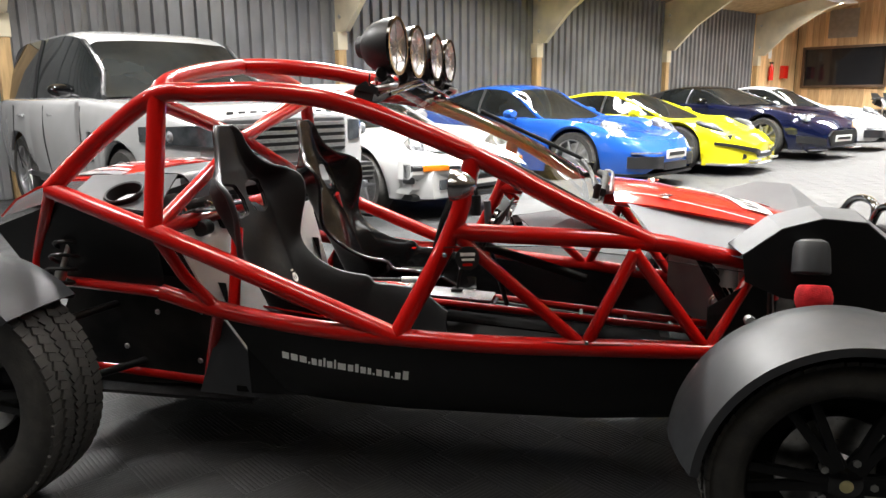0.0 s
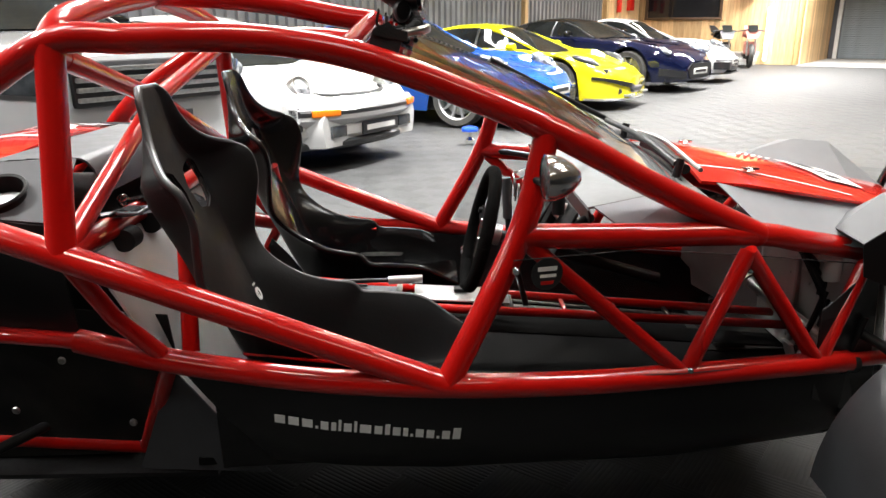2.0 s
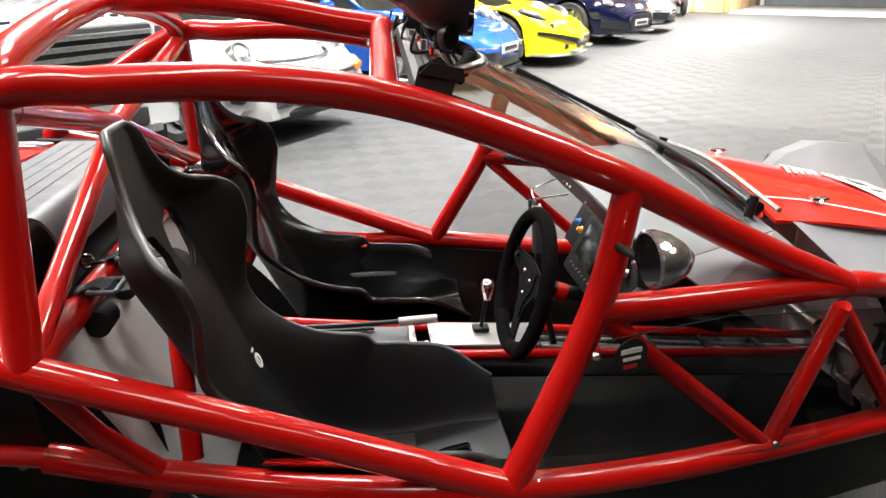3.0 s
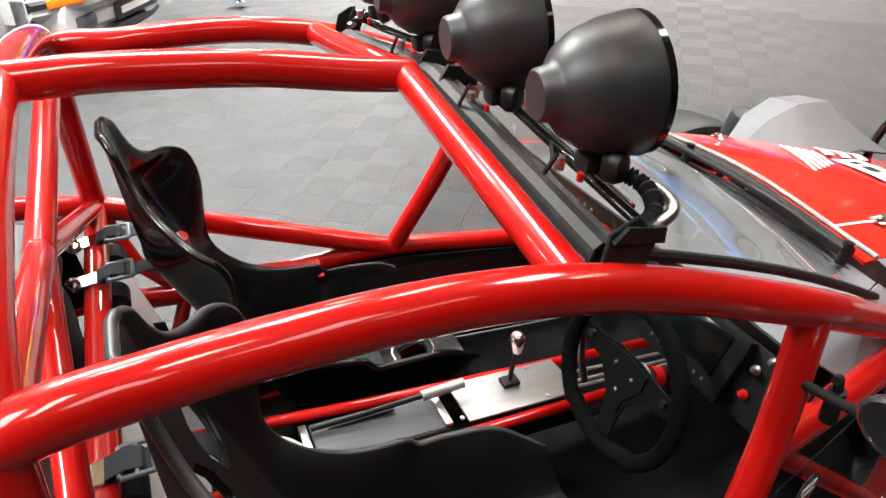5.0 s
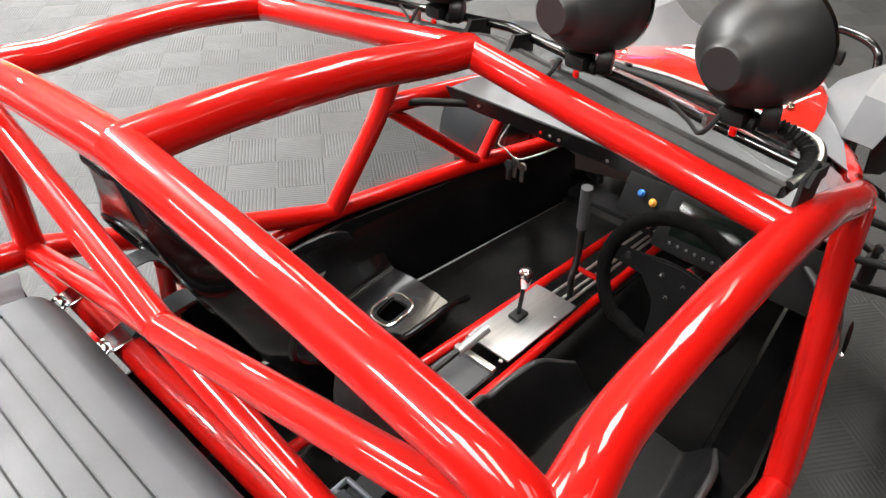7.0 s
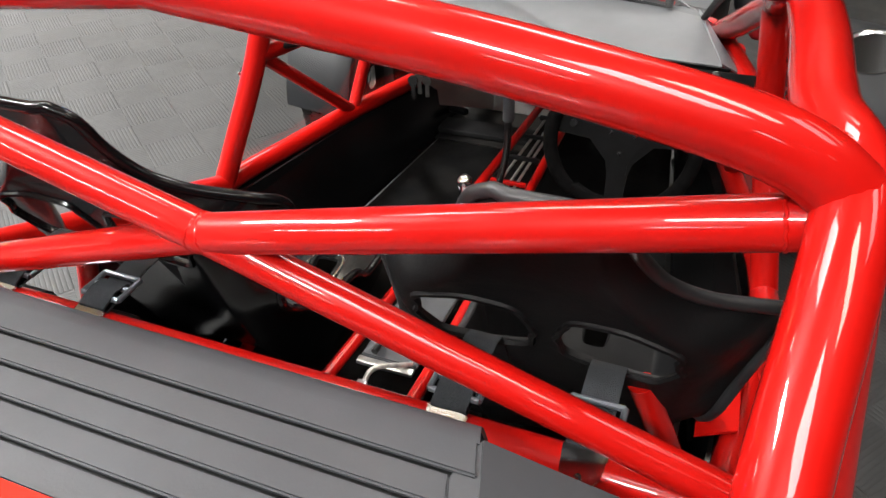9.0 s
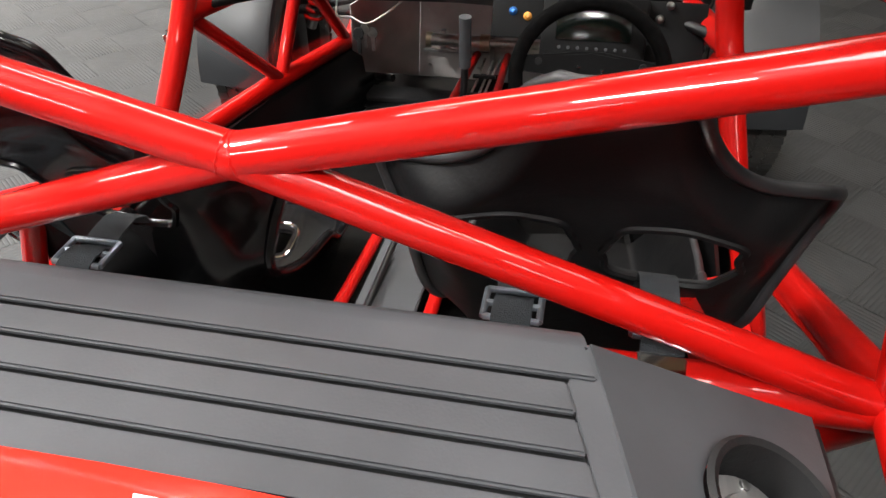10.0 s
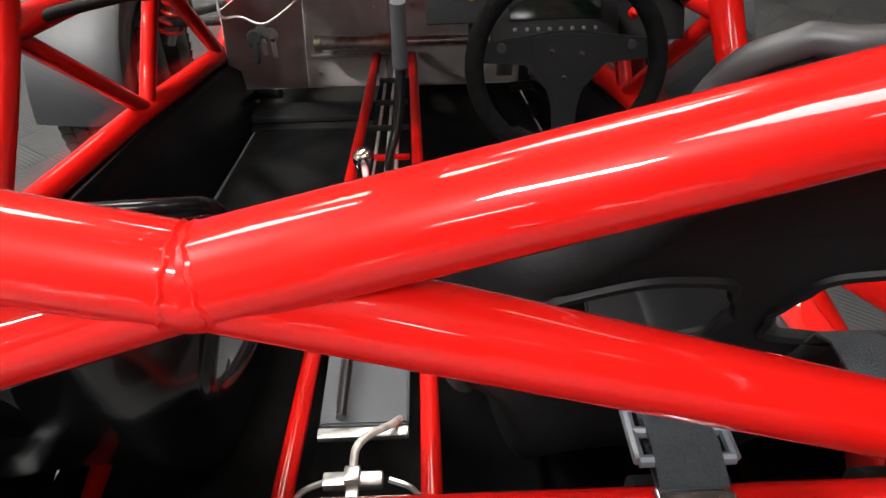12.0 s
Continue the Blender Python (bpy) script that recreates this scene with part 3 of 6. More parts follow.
# tub: floor, sides, firewall
def build_tub():
    part("floor_pan", prism([(-0.62, -0.58, 0.30), (1.20, -0.40, 0.27), (1.20, 0.40, 0.27), (-0.62, 0.58, 0.30)], (0, 0, 1), 0.02), PAN, BUGGY)
    for s in (-1, 1):
        outer = [[(-0.62, s * 0.64, 0.60), (-0.30, s * 0.70, 0.565), (0.0, s * 0.71, 0.555), (0.572, s * 0.612, 0.525), (1.05, s * 0.475, 0.49)],
                 [(-0.52, s * 0.645, 0.47), (-0.27, s * 0.685, 0.45), (0.0, s * 0.69, 0.44), (0.572, s * 0.60, 0.42), (1.05, s * 0.47, 0.40)],
                 [(-0.42, s * 0.62, 0.34), (-0.24, s * 0.635, 0.33), (0.0, s * 0.64, 0.325), (0.572, s * 0.57, 0.315), (1.05, s * 0.45, 0.31)],
                 [(-0.38, s * 0.56, 0.295), (-0.2, s * 0.58, 0.29), (0.0, s * 0.58, 0.285), (0.572, s * 0.53, 0.275), (1.05, s * 0.42, 0.27)]]
        part("side_skirt", sheet(outer, 0.006), BLACK_SATIN, BUGGY)
        part("inner_side", prism([(-0.55, s * 0.60, 0.31), (1.15, s * 0.415, 0.28), (1.15, s * 0.425, 0.485), (0.572, s * 0.575, 0.525), (0.0, s * 0.655, 0.56), (-0.55, s * 0.62, 0.60)],
                                 (0, s, 0), 0.008), INNER, BUGGY)
    part("firewall", prism([(1.2, -0.42, 0.27), (1.2, 0.42, 0.27), (1.14, 0.40, 0.84), (1.14, -0.40, 0.84)], (1, 0, 0), 0.006), SHEET_ALLOY, BUGGY)
    part("bulkhead", prism([(-0.60, -0.50, 0.30), (-0.60, 0.50, 0.30), (-0.69, 0.53, 0.55), (-0.80, 0.61, 0.86), (-0.80, -0.61, 0.86), (-0.69, -0.53, 0.55)], (-1, 0, 0), 0.008), SHEET_ALLOY, BUGGY, "bare aluminium bulkhead")


build_tub()


EMBLEM = material("pale_yellow_emblem", (0.55, 0.50, 0.25), 0.4, 0, 0.1, 60)


def wheel(x, y, out, r=0.345, w=0.235):
    """out: the side that the face looks to, -1 or 1."""
    hub = new("wheel")
    hub.parent = BUGGY
    hub.matrix_basis = Matrix.Translation((x, y, r)) @ Matrix.Rotation(-out * math.pi / 2, 4, "X")
    h = w / 2
    part("tyre", lathe([(0.245, -h * 0.80), (0.265, -h * 0.95), (r - 0.06, -h), (r - 0.025, -h * 0.93), (r - 0.010, -h * 0.80), (r - 0.006, 0), (r - 0.010, h * 0.80), (r - 0.025, h * 0.93),
                        (r - 0.06, h), (0.265, h * 0.95), (0.245, h * 0.80)], n=64), RUBBER, hub)
    # tread: five rows of sawn blocks with narrow grooves
    bm = bm_new()
    for k, (c, bw, count) in enumerate(((-0.095, 0.038, 66), (-0.049, 0.040, 78), (0.0, 0.040, 84), (0.049, 0.040, 78), (0.095, 0.038, 66))):
        pitch = TAU * r / count
        for j in range(count):
            a = TAU * (j + 0.37 * k) / count
            drop = 0.006 if k in (0, 4) else 0.001
            add_box(bm, 0, 0, 0, 0.010, pitch * (0.84 if j % 3 else 0.93), bw,
                    Matrix.Rotation(a, 4, "Z") @ Matrix.Translation((r - 0.004 - drop, 0, c)) @ Matrix.Rotation(radians((10, -24, 28, -24, 10)[k]), 4, "X"))
    part("tread", bm, RUBBER, hub, smooth=0)
    part("rim", lathe([(0.255, -h * 0.82), (0.245, -h * 0.7), (0.225, -h * 0.3), (0.222, h * 0.4), (0.240, h * 0.75), (0.256, h * 0.84), (0.262, h * 0.80)], n=56), BLACK_SATIN, hub)
    spoke = None
    for j in range(6):
        bm = bm_new()
        for side in (-0.13, 0.13):
            add_box(bm, 0.135, 0, h * 0.50, 0.20, 0.026, 0.024, Matrix.Rotation(side, 4, "Z"), 0.006)
        add_box(bm, 0.06, 0, h * 0.48, 0.07, 0.055, 0.022, None, 0.006)
        o = part("spoke", bm, BLACK_SATIN, hub)
        o.matrix_basis = Matrix.Rotation(TAU * j / 6, 4, "Z")
    part("hub_cap", lathe([(0, h * 0.66), (0.03, h * 0.66), (0.045, h * 0.58), (0.052, h * 0.3), (0, h * 0.3)], n=20), BLACK_GLOSS, hub)
    for j in range(5):
        a = TAU * j / 5
        part("wheel_nut", cyl((0.065 * math.cos(a), 0.065 * math.sin(a), h * 0.4), (0.065 * math.cos(a), 0.065 * math.sin(a), h * 0.64), 0.010, 6), STEEL, hub)
    part("brake_disc", lathe([(0.05, -0.03), (0.15, -0.03), (0.15, -0.008), (0.05, -0.008), (0.05, -0.03)], n=36), STEEL, hub)
    # flat black disc added behind the spokes to keep the wheel dark
    part("rim_back_disc", lathe([(0.05, -h * 0.30), (0.224, -h * 0.30), (0.224, -h * 0.36), (0.05, -h * 0.36), (0.05, -h * 0.30)], n=40), BLACK_MATT, hub)
    part("cap_emblem", lathe([(0, h * 0.675), (0.016, h * 0.672), (0.017, h * 0.66)], n=20), EMBLEM, hub, "pale yellow centre emblem")
    part("brake_caliper", box(0.07, 0.13, 0.06, 0.012, at=(0.13, 0.02, -0.015)), BLACK_SATIN, hub)
    return hub


XF, XR = 1.23, -1.34
for s in (-1, 1):
    wheel(XF, s * 0.90, s)
    wheel(XR - 0.02, s * 0.92, s, 0.385)


def mudguard(x, y, z, r, a0, a1, w, out, droop, name="mudguard"):
    """A rolled guard over a wheel: its outer edge, on the side out, lies lower by droop."""
    grid = []
    for i in range(37):
        a = radians(a0 + (a1 - a0) * i / 36)
        row = []
        for q, dr in ((-1, -0.03), (-0.98, -0.008), (-0.9, 0), (-0.4, 0.003), (0.1, -0.15 * droop), (0.5, -0.45 * droop), (0.85, -0.85 * droop), (0.97, -droop), (1, -droop - 0.02)):
            row.append((x + (r + dr) * math.cos(a), y + out * q * w / 2, z + (r + dr) * math.sin(a)))
        grid.append(row)
    return part(name, sheet(grid, 0.004), FENDER, BUGGY)


for s in (-1, 1):
    mudguard(XF, s * 0.905, 0.345, 0.414, 8, 176, 0.29, s, 0.028)
    mudguard(XR - 0.02, s * 0.93, 0.385, 0.435, 45, 150, 0.29, s, 0.02)


# engine cover
def build_rear():
    y1, y2 = 0.37, 0.60
    top = [[(x, k * h, z) for k in (-1, -0.5, 0.5, 1)] for x, z, h in ((-0.925, 1.051, 0.360), (-1.02, 1.049, 0.396), (-1.122, 1.046, 0.422))]
    # black sheet standing in for the shade in the slat gaps
    part("engine_cover", sheet([[(x, y, z - 0.027) for x, y, z in row] for row in top], -0.012), BLACK_MATT, BUGGY, "black sheet under the engine cover slats, keeping their gaps dark")
    for xa, xb in ((-0.920, -0.961), (-0.9645, -1.0005), (-1.004, -1.0405), (-1.044, -1.0805), (-1.084, -1.122)):
        za, zb = 1.045 + 0.03 * (xa + 0.915), 1.045 + 0.03 * (xb + 0.915)
        ha, hb = 0.362 - 0.29 * (xa + 0.915), 0.362 - 0.29 * (xb + 0.915)
        inset = 0.0 if xa > -0.95 else 0.028
        part("slat", prism([(xa, -ha + inset, za), (xa, ha - inset, za), (xb, hb - inset, zb + 0.0035), (xb, -hb + inset, zb + 0.0035)], (0, 0, 1), -0.008, 0.0025), COVER, BUGGY)
    for s in (-1, 1):
        part("cover_margin", prism([(-0.915, s * 0.366, 1.0435), (-0.966, s * 0.349, 1.0425), (-1.124, s * 0.395, 1.0385), (-1.124, s * 0.427, 1.0385)], (0, 0, 1), -0.007, 0.001), COVER, BUGGY)
    lip = ((-0.9225, 1.0450, 0.365), (-0.908, 1.0435, 0.361), (-0.893, 1.034, 0.357), (-0.880, 1.015, 0.355), (-0.868, 0.985, 0.355), (-0.862, 0.95, 0.356))
    part("cover_lip", sheet([[(x, h * k / 6, z) for k in range(-6, 7)] for x, z, h in lip], 0.006), COVER, BUGGY)
    tail = ((-1.125, 1.053, 0.42), (-1.20, 1.060, 0.44), (-1.30, 1.058, 0.47), (-1.42, 1.03, 0.48), (-1.54, 0.98, 0.46), (-1.64, 0.91, 0.43))
    part("tail_panel", sheet([[(x, h * k, z - 0.03 * k * k) for k in (-1, -0.75, -0.5, -0.25, 0, 0.25, 0.5, 0.75, 1)] for x, z, h in tail], 0.008), RED_GEL, BUGGY, "red and white painted tail panel")
    for s in (-1, 1):
        # shoulder with a round filler opening
        quad = [Vector((-0.915, 0.367, 1.043)), Vector((-1.21, 0.445, 1.043)), Vector((-1.22, y2, 0.965)), Vector((-0.87, y2, 0.935))]
        co = np.linalg.solve(np.array([[1, p.x, p.y, p.x * p.y] for p in quad]), np.array([p.z for p in quad]))
        ring, rim_pts = [], []
        for k in range(48):
            a = TAU * (k + 0.5) / 48
            dx, dy = math.cos(a), math.sin(a)
            far = 9.0
            for p, q in zip(quad, quad[1:] + quad[:1]):
                hit = geometry.intersect_line_line_2d((-1.03, 0.528), (-1.03 + dx, 0.528 + dy), p.xy, q.xy)
                if hit is not None:
                    far = min(far, (hit - Vector((-1.03, 0.528))).length)
            for r, to in ((0.062, ring), (far, rim_pts)):
                x, y = -1.03 + dx * r, 0.528 + dy * r
                to.append((x, s * y, float(co @ (1, x, y, x * y))))
        corner = [min(range(48), key=lambda k: (Vector(rim_pts[k]).xy - Vector((p.x, s * p.y))).length) for p in quad]
        for k, p in zip(corner, quad):
            rim_pts[k] = (p.x, s * p.y, p.z)
        part("shoulder_panel", sheet([ring + ring[:1], rim_pts + rim_pts[:1]], 0.006), COVER, BUGGY)
        part("side_panel", prism([(-0.88, s * y2, 0.93), (-1.22, s * y2, 0.97), (-1.6, s * 0.5, 0.85), (-1.45, s * 0.5, 0.66), (-0.85, s * 0.60, 0.66)], (0, s, 0), 0.006), BLACK_SATIN, BUGGY)
    for s in (-1, 1):
        part("bay_panel", prism([(-0.66, s * 0.46, 0.27), (-0.70, s * 0.46, 0.66), (-1.30, s * 0.44, 0.70), (-1.42, s * 0.42, 0.50), (-1.30, s * 0.43, 0.24)], (0, s, 0), 0.005), TUB, BUGGY)
        for px, pz in ((-0.80, 0.55), (-0.98, 0.54), (-0.82, 0.36), (-1.12, 0.40)):
            part("panel_bolt", lathe([(0, 0.006), (0.008, 0.005), (0.011, 0)], basis((px, s * 0.468, pz), (1, 0, 0), (0, 0, -s)), 12), STEEL, BUGGY)
    # added tray, hides the bright floor so the bay stays dark
    part("undertray", box(0.85, 1.04, 0.012, at=(-1.02, 0, 0.235)), BLACK_MATT, BUGGY)
    part("engine_block", box(0.55, 0.8, 0.45, 0.03, at=(-1.15, 0, 0.65)), BLACK_MATT, BUGGY)


build_rear()


# nose, windscreen, lamps
LAMP_SHELL = material("satin_dark_lamp_shell", (0.020, 0.020, 0.021), 0.40, 0, 0.12, 8, 0.05, 200, spec=0.45)
SEAL = material("dark_rubber_seal", (0.022, 0.0215, 0.021), 0.6, 0, 0.25, 25, 0.2, 150)


def build_front():
    grid = []
    for x, z, w in ((0.66, 1.012, 0.37), (0.78, 1.0, 0.36), (0.95, 0.968, 0.33), (1.14, 0.93, 0.28), (1.34, 0.885, 0.20), (1.38, 0.86, 0.19)):
        grid.append([(x, y * w, z - 0.04 * y * y) for y in (-1, -0.75, -0.4, 0, 0.4, 0.75, 1)])
    part("bonnet", sheet(grid, 0.008), RED_GEL, BUGGY, "red bonnet with white decals")
    for s in (-1, 1):
        part("nose_side", prism([(0.70, s * 0.365, 0.965), (1.34, s * 0.20, 0.845), (1.30, s * 0.32, 0.76), (1.06, s * 0.40, 0.80), (0.78, s * 0.475, 0.875)], (0, s, 0.3), 0.006), SIDE_GREY, BUGGY)
        pod = [(1.02, 0.30, 0.84), (1.13, 0.30, 0.93), (1.25, 0.30, 0.965), (1.38, 0.30, 0.955), (1.52, 0.30, 0.85)]
        podo = [(1.05, 0.46, 0.825), (1.15, 0.49, 0.915), (1.26, 0.50, 0.950), (1.38, 0.50, 0.940), (1.51, 0.47, 0.83)]
        skirt = [(1.06, 0.465, 0.74), (1.16, 0.49, 0.70), (1.26, 0.505, 0.69), (1.38, 0.505, 0.68), (1.50, 0.475, 0.66)]
        low = [(x + 0.02, 0.235, 0.80 + 0.35 * (z - 0.83)) for x, _, z in pod]
        ridge = [(x, 0.375, z + 0.006) for x, _, z in pod]
        part("suspension_cover", sheet([[(x, s * y, z) for x, y, z in row] for row in (low, ridge, podo)], 0.006), NOSE_GREY, BUGGY, smooth=20)
        part("cover_side", sheet([[(x, s * y, z - 0.004) for x, y, z in podo], [(x, s * y, z) for x, y, z in skirt]], 0.005), BLACK_SATIN, BUGGY)
    # screen
    gl = []
    for k in range(7):
        t = k / 6
        row = []
        for j in range(9):
            q = j / 4 - 1
            top = Vector((-0.13, q * 0.55, 1.365 - 0.065 * abs(q)))
            bot = Vector((0.63 - 0.03 * q * q, q * 0.45, 0.985 - 0.03 * q * q))
            row.append(top.lerp(bot, t) + Vector((0.012, 0, 0.031 * (1 - 0.55 * q * q))) * math.sin(math.pi * t))
        gl.append(row)
    ws = part("windscreen", sheet(gl, 0), SCREEN, BUGGY, "raked glass windscreen")
    ws.visible_shadow = False
    rim = [gl[0][j] for j in range(9)]
    part("screen_trim", tube(rim, 0.0055, False, 8), BLACK_MATT, BUGGY)
    part("screen_trim", tube([r[0] for r in gl], 0.009, False, 8), BLACK_MATT, BUGGY)
    part("screen_trim", tube([r[8] for r in gl], 0.009, False, 8), BLACK_MATT, BUGGY)
    part("screen_trim", tube([gl[6][j] for j in range(9)], 0.009, False, 8), BLACK_MATT, BUGGY)
    # dash
    part("dash_top", prism([(0.34, -0.52, 0.935), (0.33, 0, 0.955), (0.34, 0.52, 0.935), (0.62, 0.43, 0.965), (0.64, 0, 0.985), (0.62, -0.43, 0.965)], (0, 0, 1), 0.006), NOSE_GREY, BUGGY)
    for s in (-1, 1):
        part("dash_side", prism([(0.355, s * 0.515, 0.938), (0.62, s * 0.433, 0.968), (0.725, s * 0.470, 0.885), (0.42, s * 0.562, 0.892)], (0, s * 0.6, 0.8), 0.005), SIDE_GREY, BUGGY)
    part("dash_face", prism([(0.336, -0.54, 0.938), (0.326, 0, 0.958), (0.336, 0.54, 0.938), (0.35, 0.52, 0.885), (0.345, 0, 0.90), (0.35, -0.52, 0.885)], (1, 0, 0), 0.005), BLACK_SATIN, BUGGY)
    # lamps on their bar
    part("lamp_bar", tube([(-0.080, -0.575, 1.322), (-0.080, -0.3, 1.352), (-0.080, 0, 1.383), (-0.080, 0.3, 1.352), (-0.080, 0.575, 1.322)], 0.0085, False), BLACK_GLOSS, BUGGY)
    for y in (-0.585, -0.05, 0.05, 0.585):
        part("bar_bracket", prism([(-0.15, y - 0.004, 1.37 - 0.06 * abs(y)), (-0.075, y - 0.004, 1.355 - 0.06 * abs(y)), (-0.075, y - 0.004, 1.388 - 0.08 * abs(y)), (-0.13, y - 0.004, 1.40 - 0.08 * abs(y))], (0, 1, 0), 0.008), BLACK_MATT, BUGGY)
    for y in (-0.445, -0.165, 0.165, 0.445):
        lamp = new("spot_lamp")
        lamp.parent = BUGGY
        lamp["label"] = "large round black spot lamp with a clear lens"
        lamp.matrix_basis = pose(-0.100, y, 1.474, 0, 0, -5) @ pose(0, 0, 0, 0, 90, 0) @ Matrix.Diagonal((0.98, 0.98, 0.74, 1))
        part("housing", lathe([(0, -0.112), (0.030, -0.111), (0.034, -0.107), (0.037, -0.085), (0.044, -0.078), (0.060, -0.062), (0.077, -0.030), (0.088, 0.015), (0.093, 0.06), (0.093, 0.078), (0.085, 0.078), (0.085, 0.06)], n=48), LAMP_SHELL, lamp)
        part("bezel", lathe([(0.084, 0.079), (0.094, 0.079), (0.094, 0.066), (0.0935, 0.066)], n=48), BLACK_GLOSS, lamp)
        part("reflector", lathe([(0.0, 0.005), (0.03, 0.010), (0.07, 0.045), (0.085, 0.072)], n=36), LAMP_CHROME, lamp)
        part("bulb", lathe([(0.0, 0.05), (0.012, 0.045), (0.012, 0.01)], n=14), CHROME, lamp)
        fl = bm_new()
        for k in range(6):
            add_box(fl, 0.045, 0, 0.068, 0.072, 0.004, 0.006, Matrix.Rotation(TAU * k / 6, 4, "Z"))
        part("lens_ribs", fl, LAMP_CHROME, lamp)
        part("lens", lathe([(0.0, 0.088), (0.05, 0.085), (0.085, 0.075)], n=36), LENS, lamp)
        part("bracket", add_cyl(box(0.026, 0.042, 0.050, 0.008, at=(0.102, 0, 0.01)), (0.112, -0.030, 0.02), (0.112, 0.030, 0.02), 0.011, 12), BLACK_MATT, lamp)
        part("pivot_cap", lathe([(0.0, 0.018), (0.020, 0.016), (0.026, 0.006), (0.026, -0.01)], pose(0.09, -0.045, 0.02, 70, 0, 0), 20), BLACK_SATIN, lamp)
        part("mount_bolt", cyl((0.112, -0.012, -0.020), (0.124, -0.012, -0.020), 0.006, 10), RED, lamp)
        part("mount_nut", cyl((0.100, 0.022, -0.040), (0.118, 0.022, -0.040), 0.010, 6), STEEL, lamp)
        part("cable", tube([(0.085, 0, -0.06), (0.12, 0.02, -0.07), (0.125, 0.06, -0.03), (0.12, 0.11, 0.0)], 0.004, True, 6), BLACK_MATT, lamp)
    # second rail of the lamp bar, ribbed cable sleeves and curved end stays
    part("lamp_bar", tube([(-0.060, -0.50, 1.322), (-0.060, -0.3, 1.342), (-0.060, 0, 1.370), (-0.060, 0.3, 1.342), (-0.060, 0.50, 1.322)], 0.0055, False), BLACK_GLOSS, BUGGY)
    for sgn in (-1, 1):
        part("end_stay", tube([(-0.13, sgn * 0.56, 1.318), (-0.09, sgn * 0.575, 1.335), (-0.045, sgn * 0.560, 1.345), (-0.035, sgn * 0.52, 1.350), (-0.06, sgn * 0.48, 1.358)], 0.0085), STEEL, BUGGY, "curved bright stay at the end of the lamp bar")
        path = smooth_path([(-0.10, sgn * 0.445, 1.368), (-0.07, sgn * 0.475, 1.366), (-0.055, sgn * 0.515, 1.358), (-0.07, sgn * 0.555, 1.344), (-0.11, sgn * 0.565, 1.325)], 14)
        part("cable_sleeve", tube(path, lambda t: 0.0105 + 0.0022 * (1 if int(t * 46) % 2 else -1), False, 10), BLACK_MATT, BUGGY, "ribbed black cable sleeve")
        part("end_plate", prism([(-0.165, sgn * 0.578, 1.29), (-0.10, sgn * 0.582, 1.285), (-0.085, sgn * 0.582, 1.33), (-0.115, sgn * 0.578, 1.362), (-0.15, sgn * 0.575, 1.345)], (0, sgn, 0), 0.006, 0.001), BLACK_MATT, BUGGY)
    # soft rubber seal between the top bar and the glass
    seal = []
    for j in range(25):
        q = j / 12 - 1
        c = Vector((-0.128, q * 0.552, 1.372 - 0.066 * abs(q)))
        seal.append([c + Vector((dx, 0, dz)) for dx, dz in ((-0.030, -0.016), (-0.024, 0.002), (-0.012, 0.0095), (0.000, 0.0075), (0.006, 0.002), (0.014, 0.004), (0.024, -0.006), (0.030, -0.014))])
    part("screen_seal", sheet(seal, 0.004), SEAL, BUGGY, "dark grey rubber seal along the top of the screen", 30)

build_front()




# steering, levers, dash, tunnel
BRASS = material("pale_brass_fitting", (0.62, 0.55, 0.40), 0.3, 1.0, 0.1)
HOSE = material("braided_hose", (0.55, 0.54, 0.5), 0.45, 0.6, 0.2, 80)
ORANGE = material("orange_switch", (0.7, 0.3, 0.05), 0.4)
BLUE_RING = material("blue_anodised", (0.05, 0.2, 0.6), 0.3, 0.5)


FIREWALL = material("scuffed_aluminium_sheet", (0.66, 0.63, 0.61), 0.36, 0.25, 0.25, 6, 0.12, 45, tint=(0.46, 0.43, 0.42))


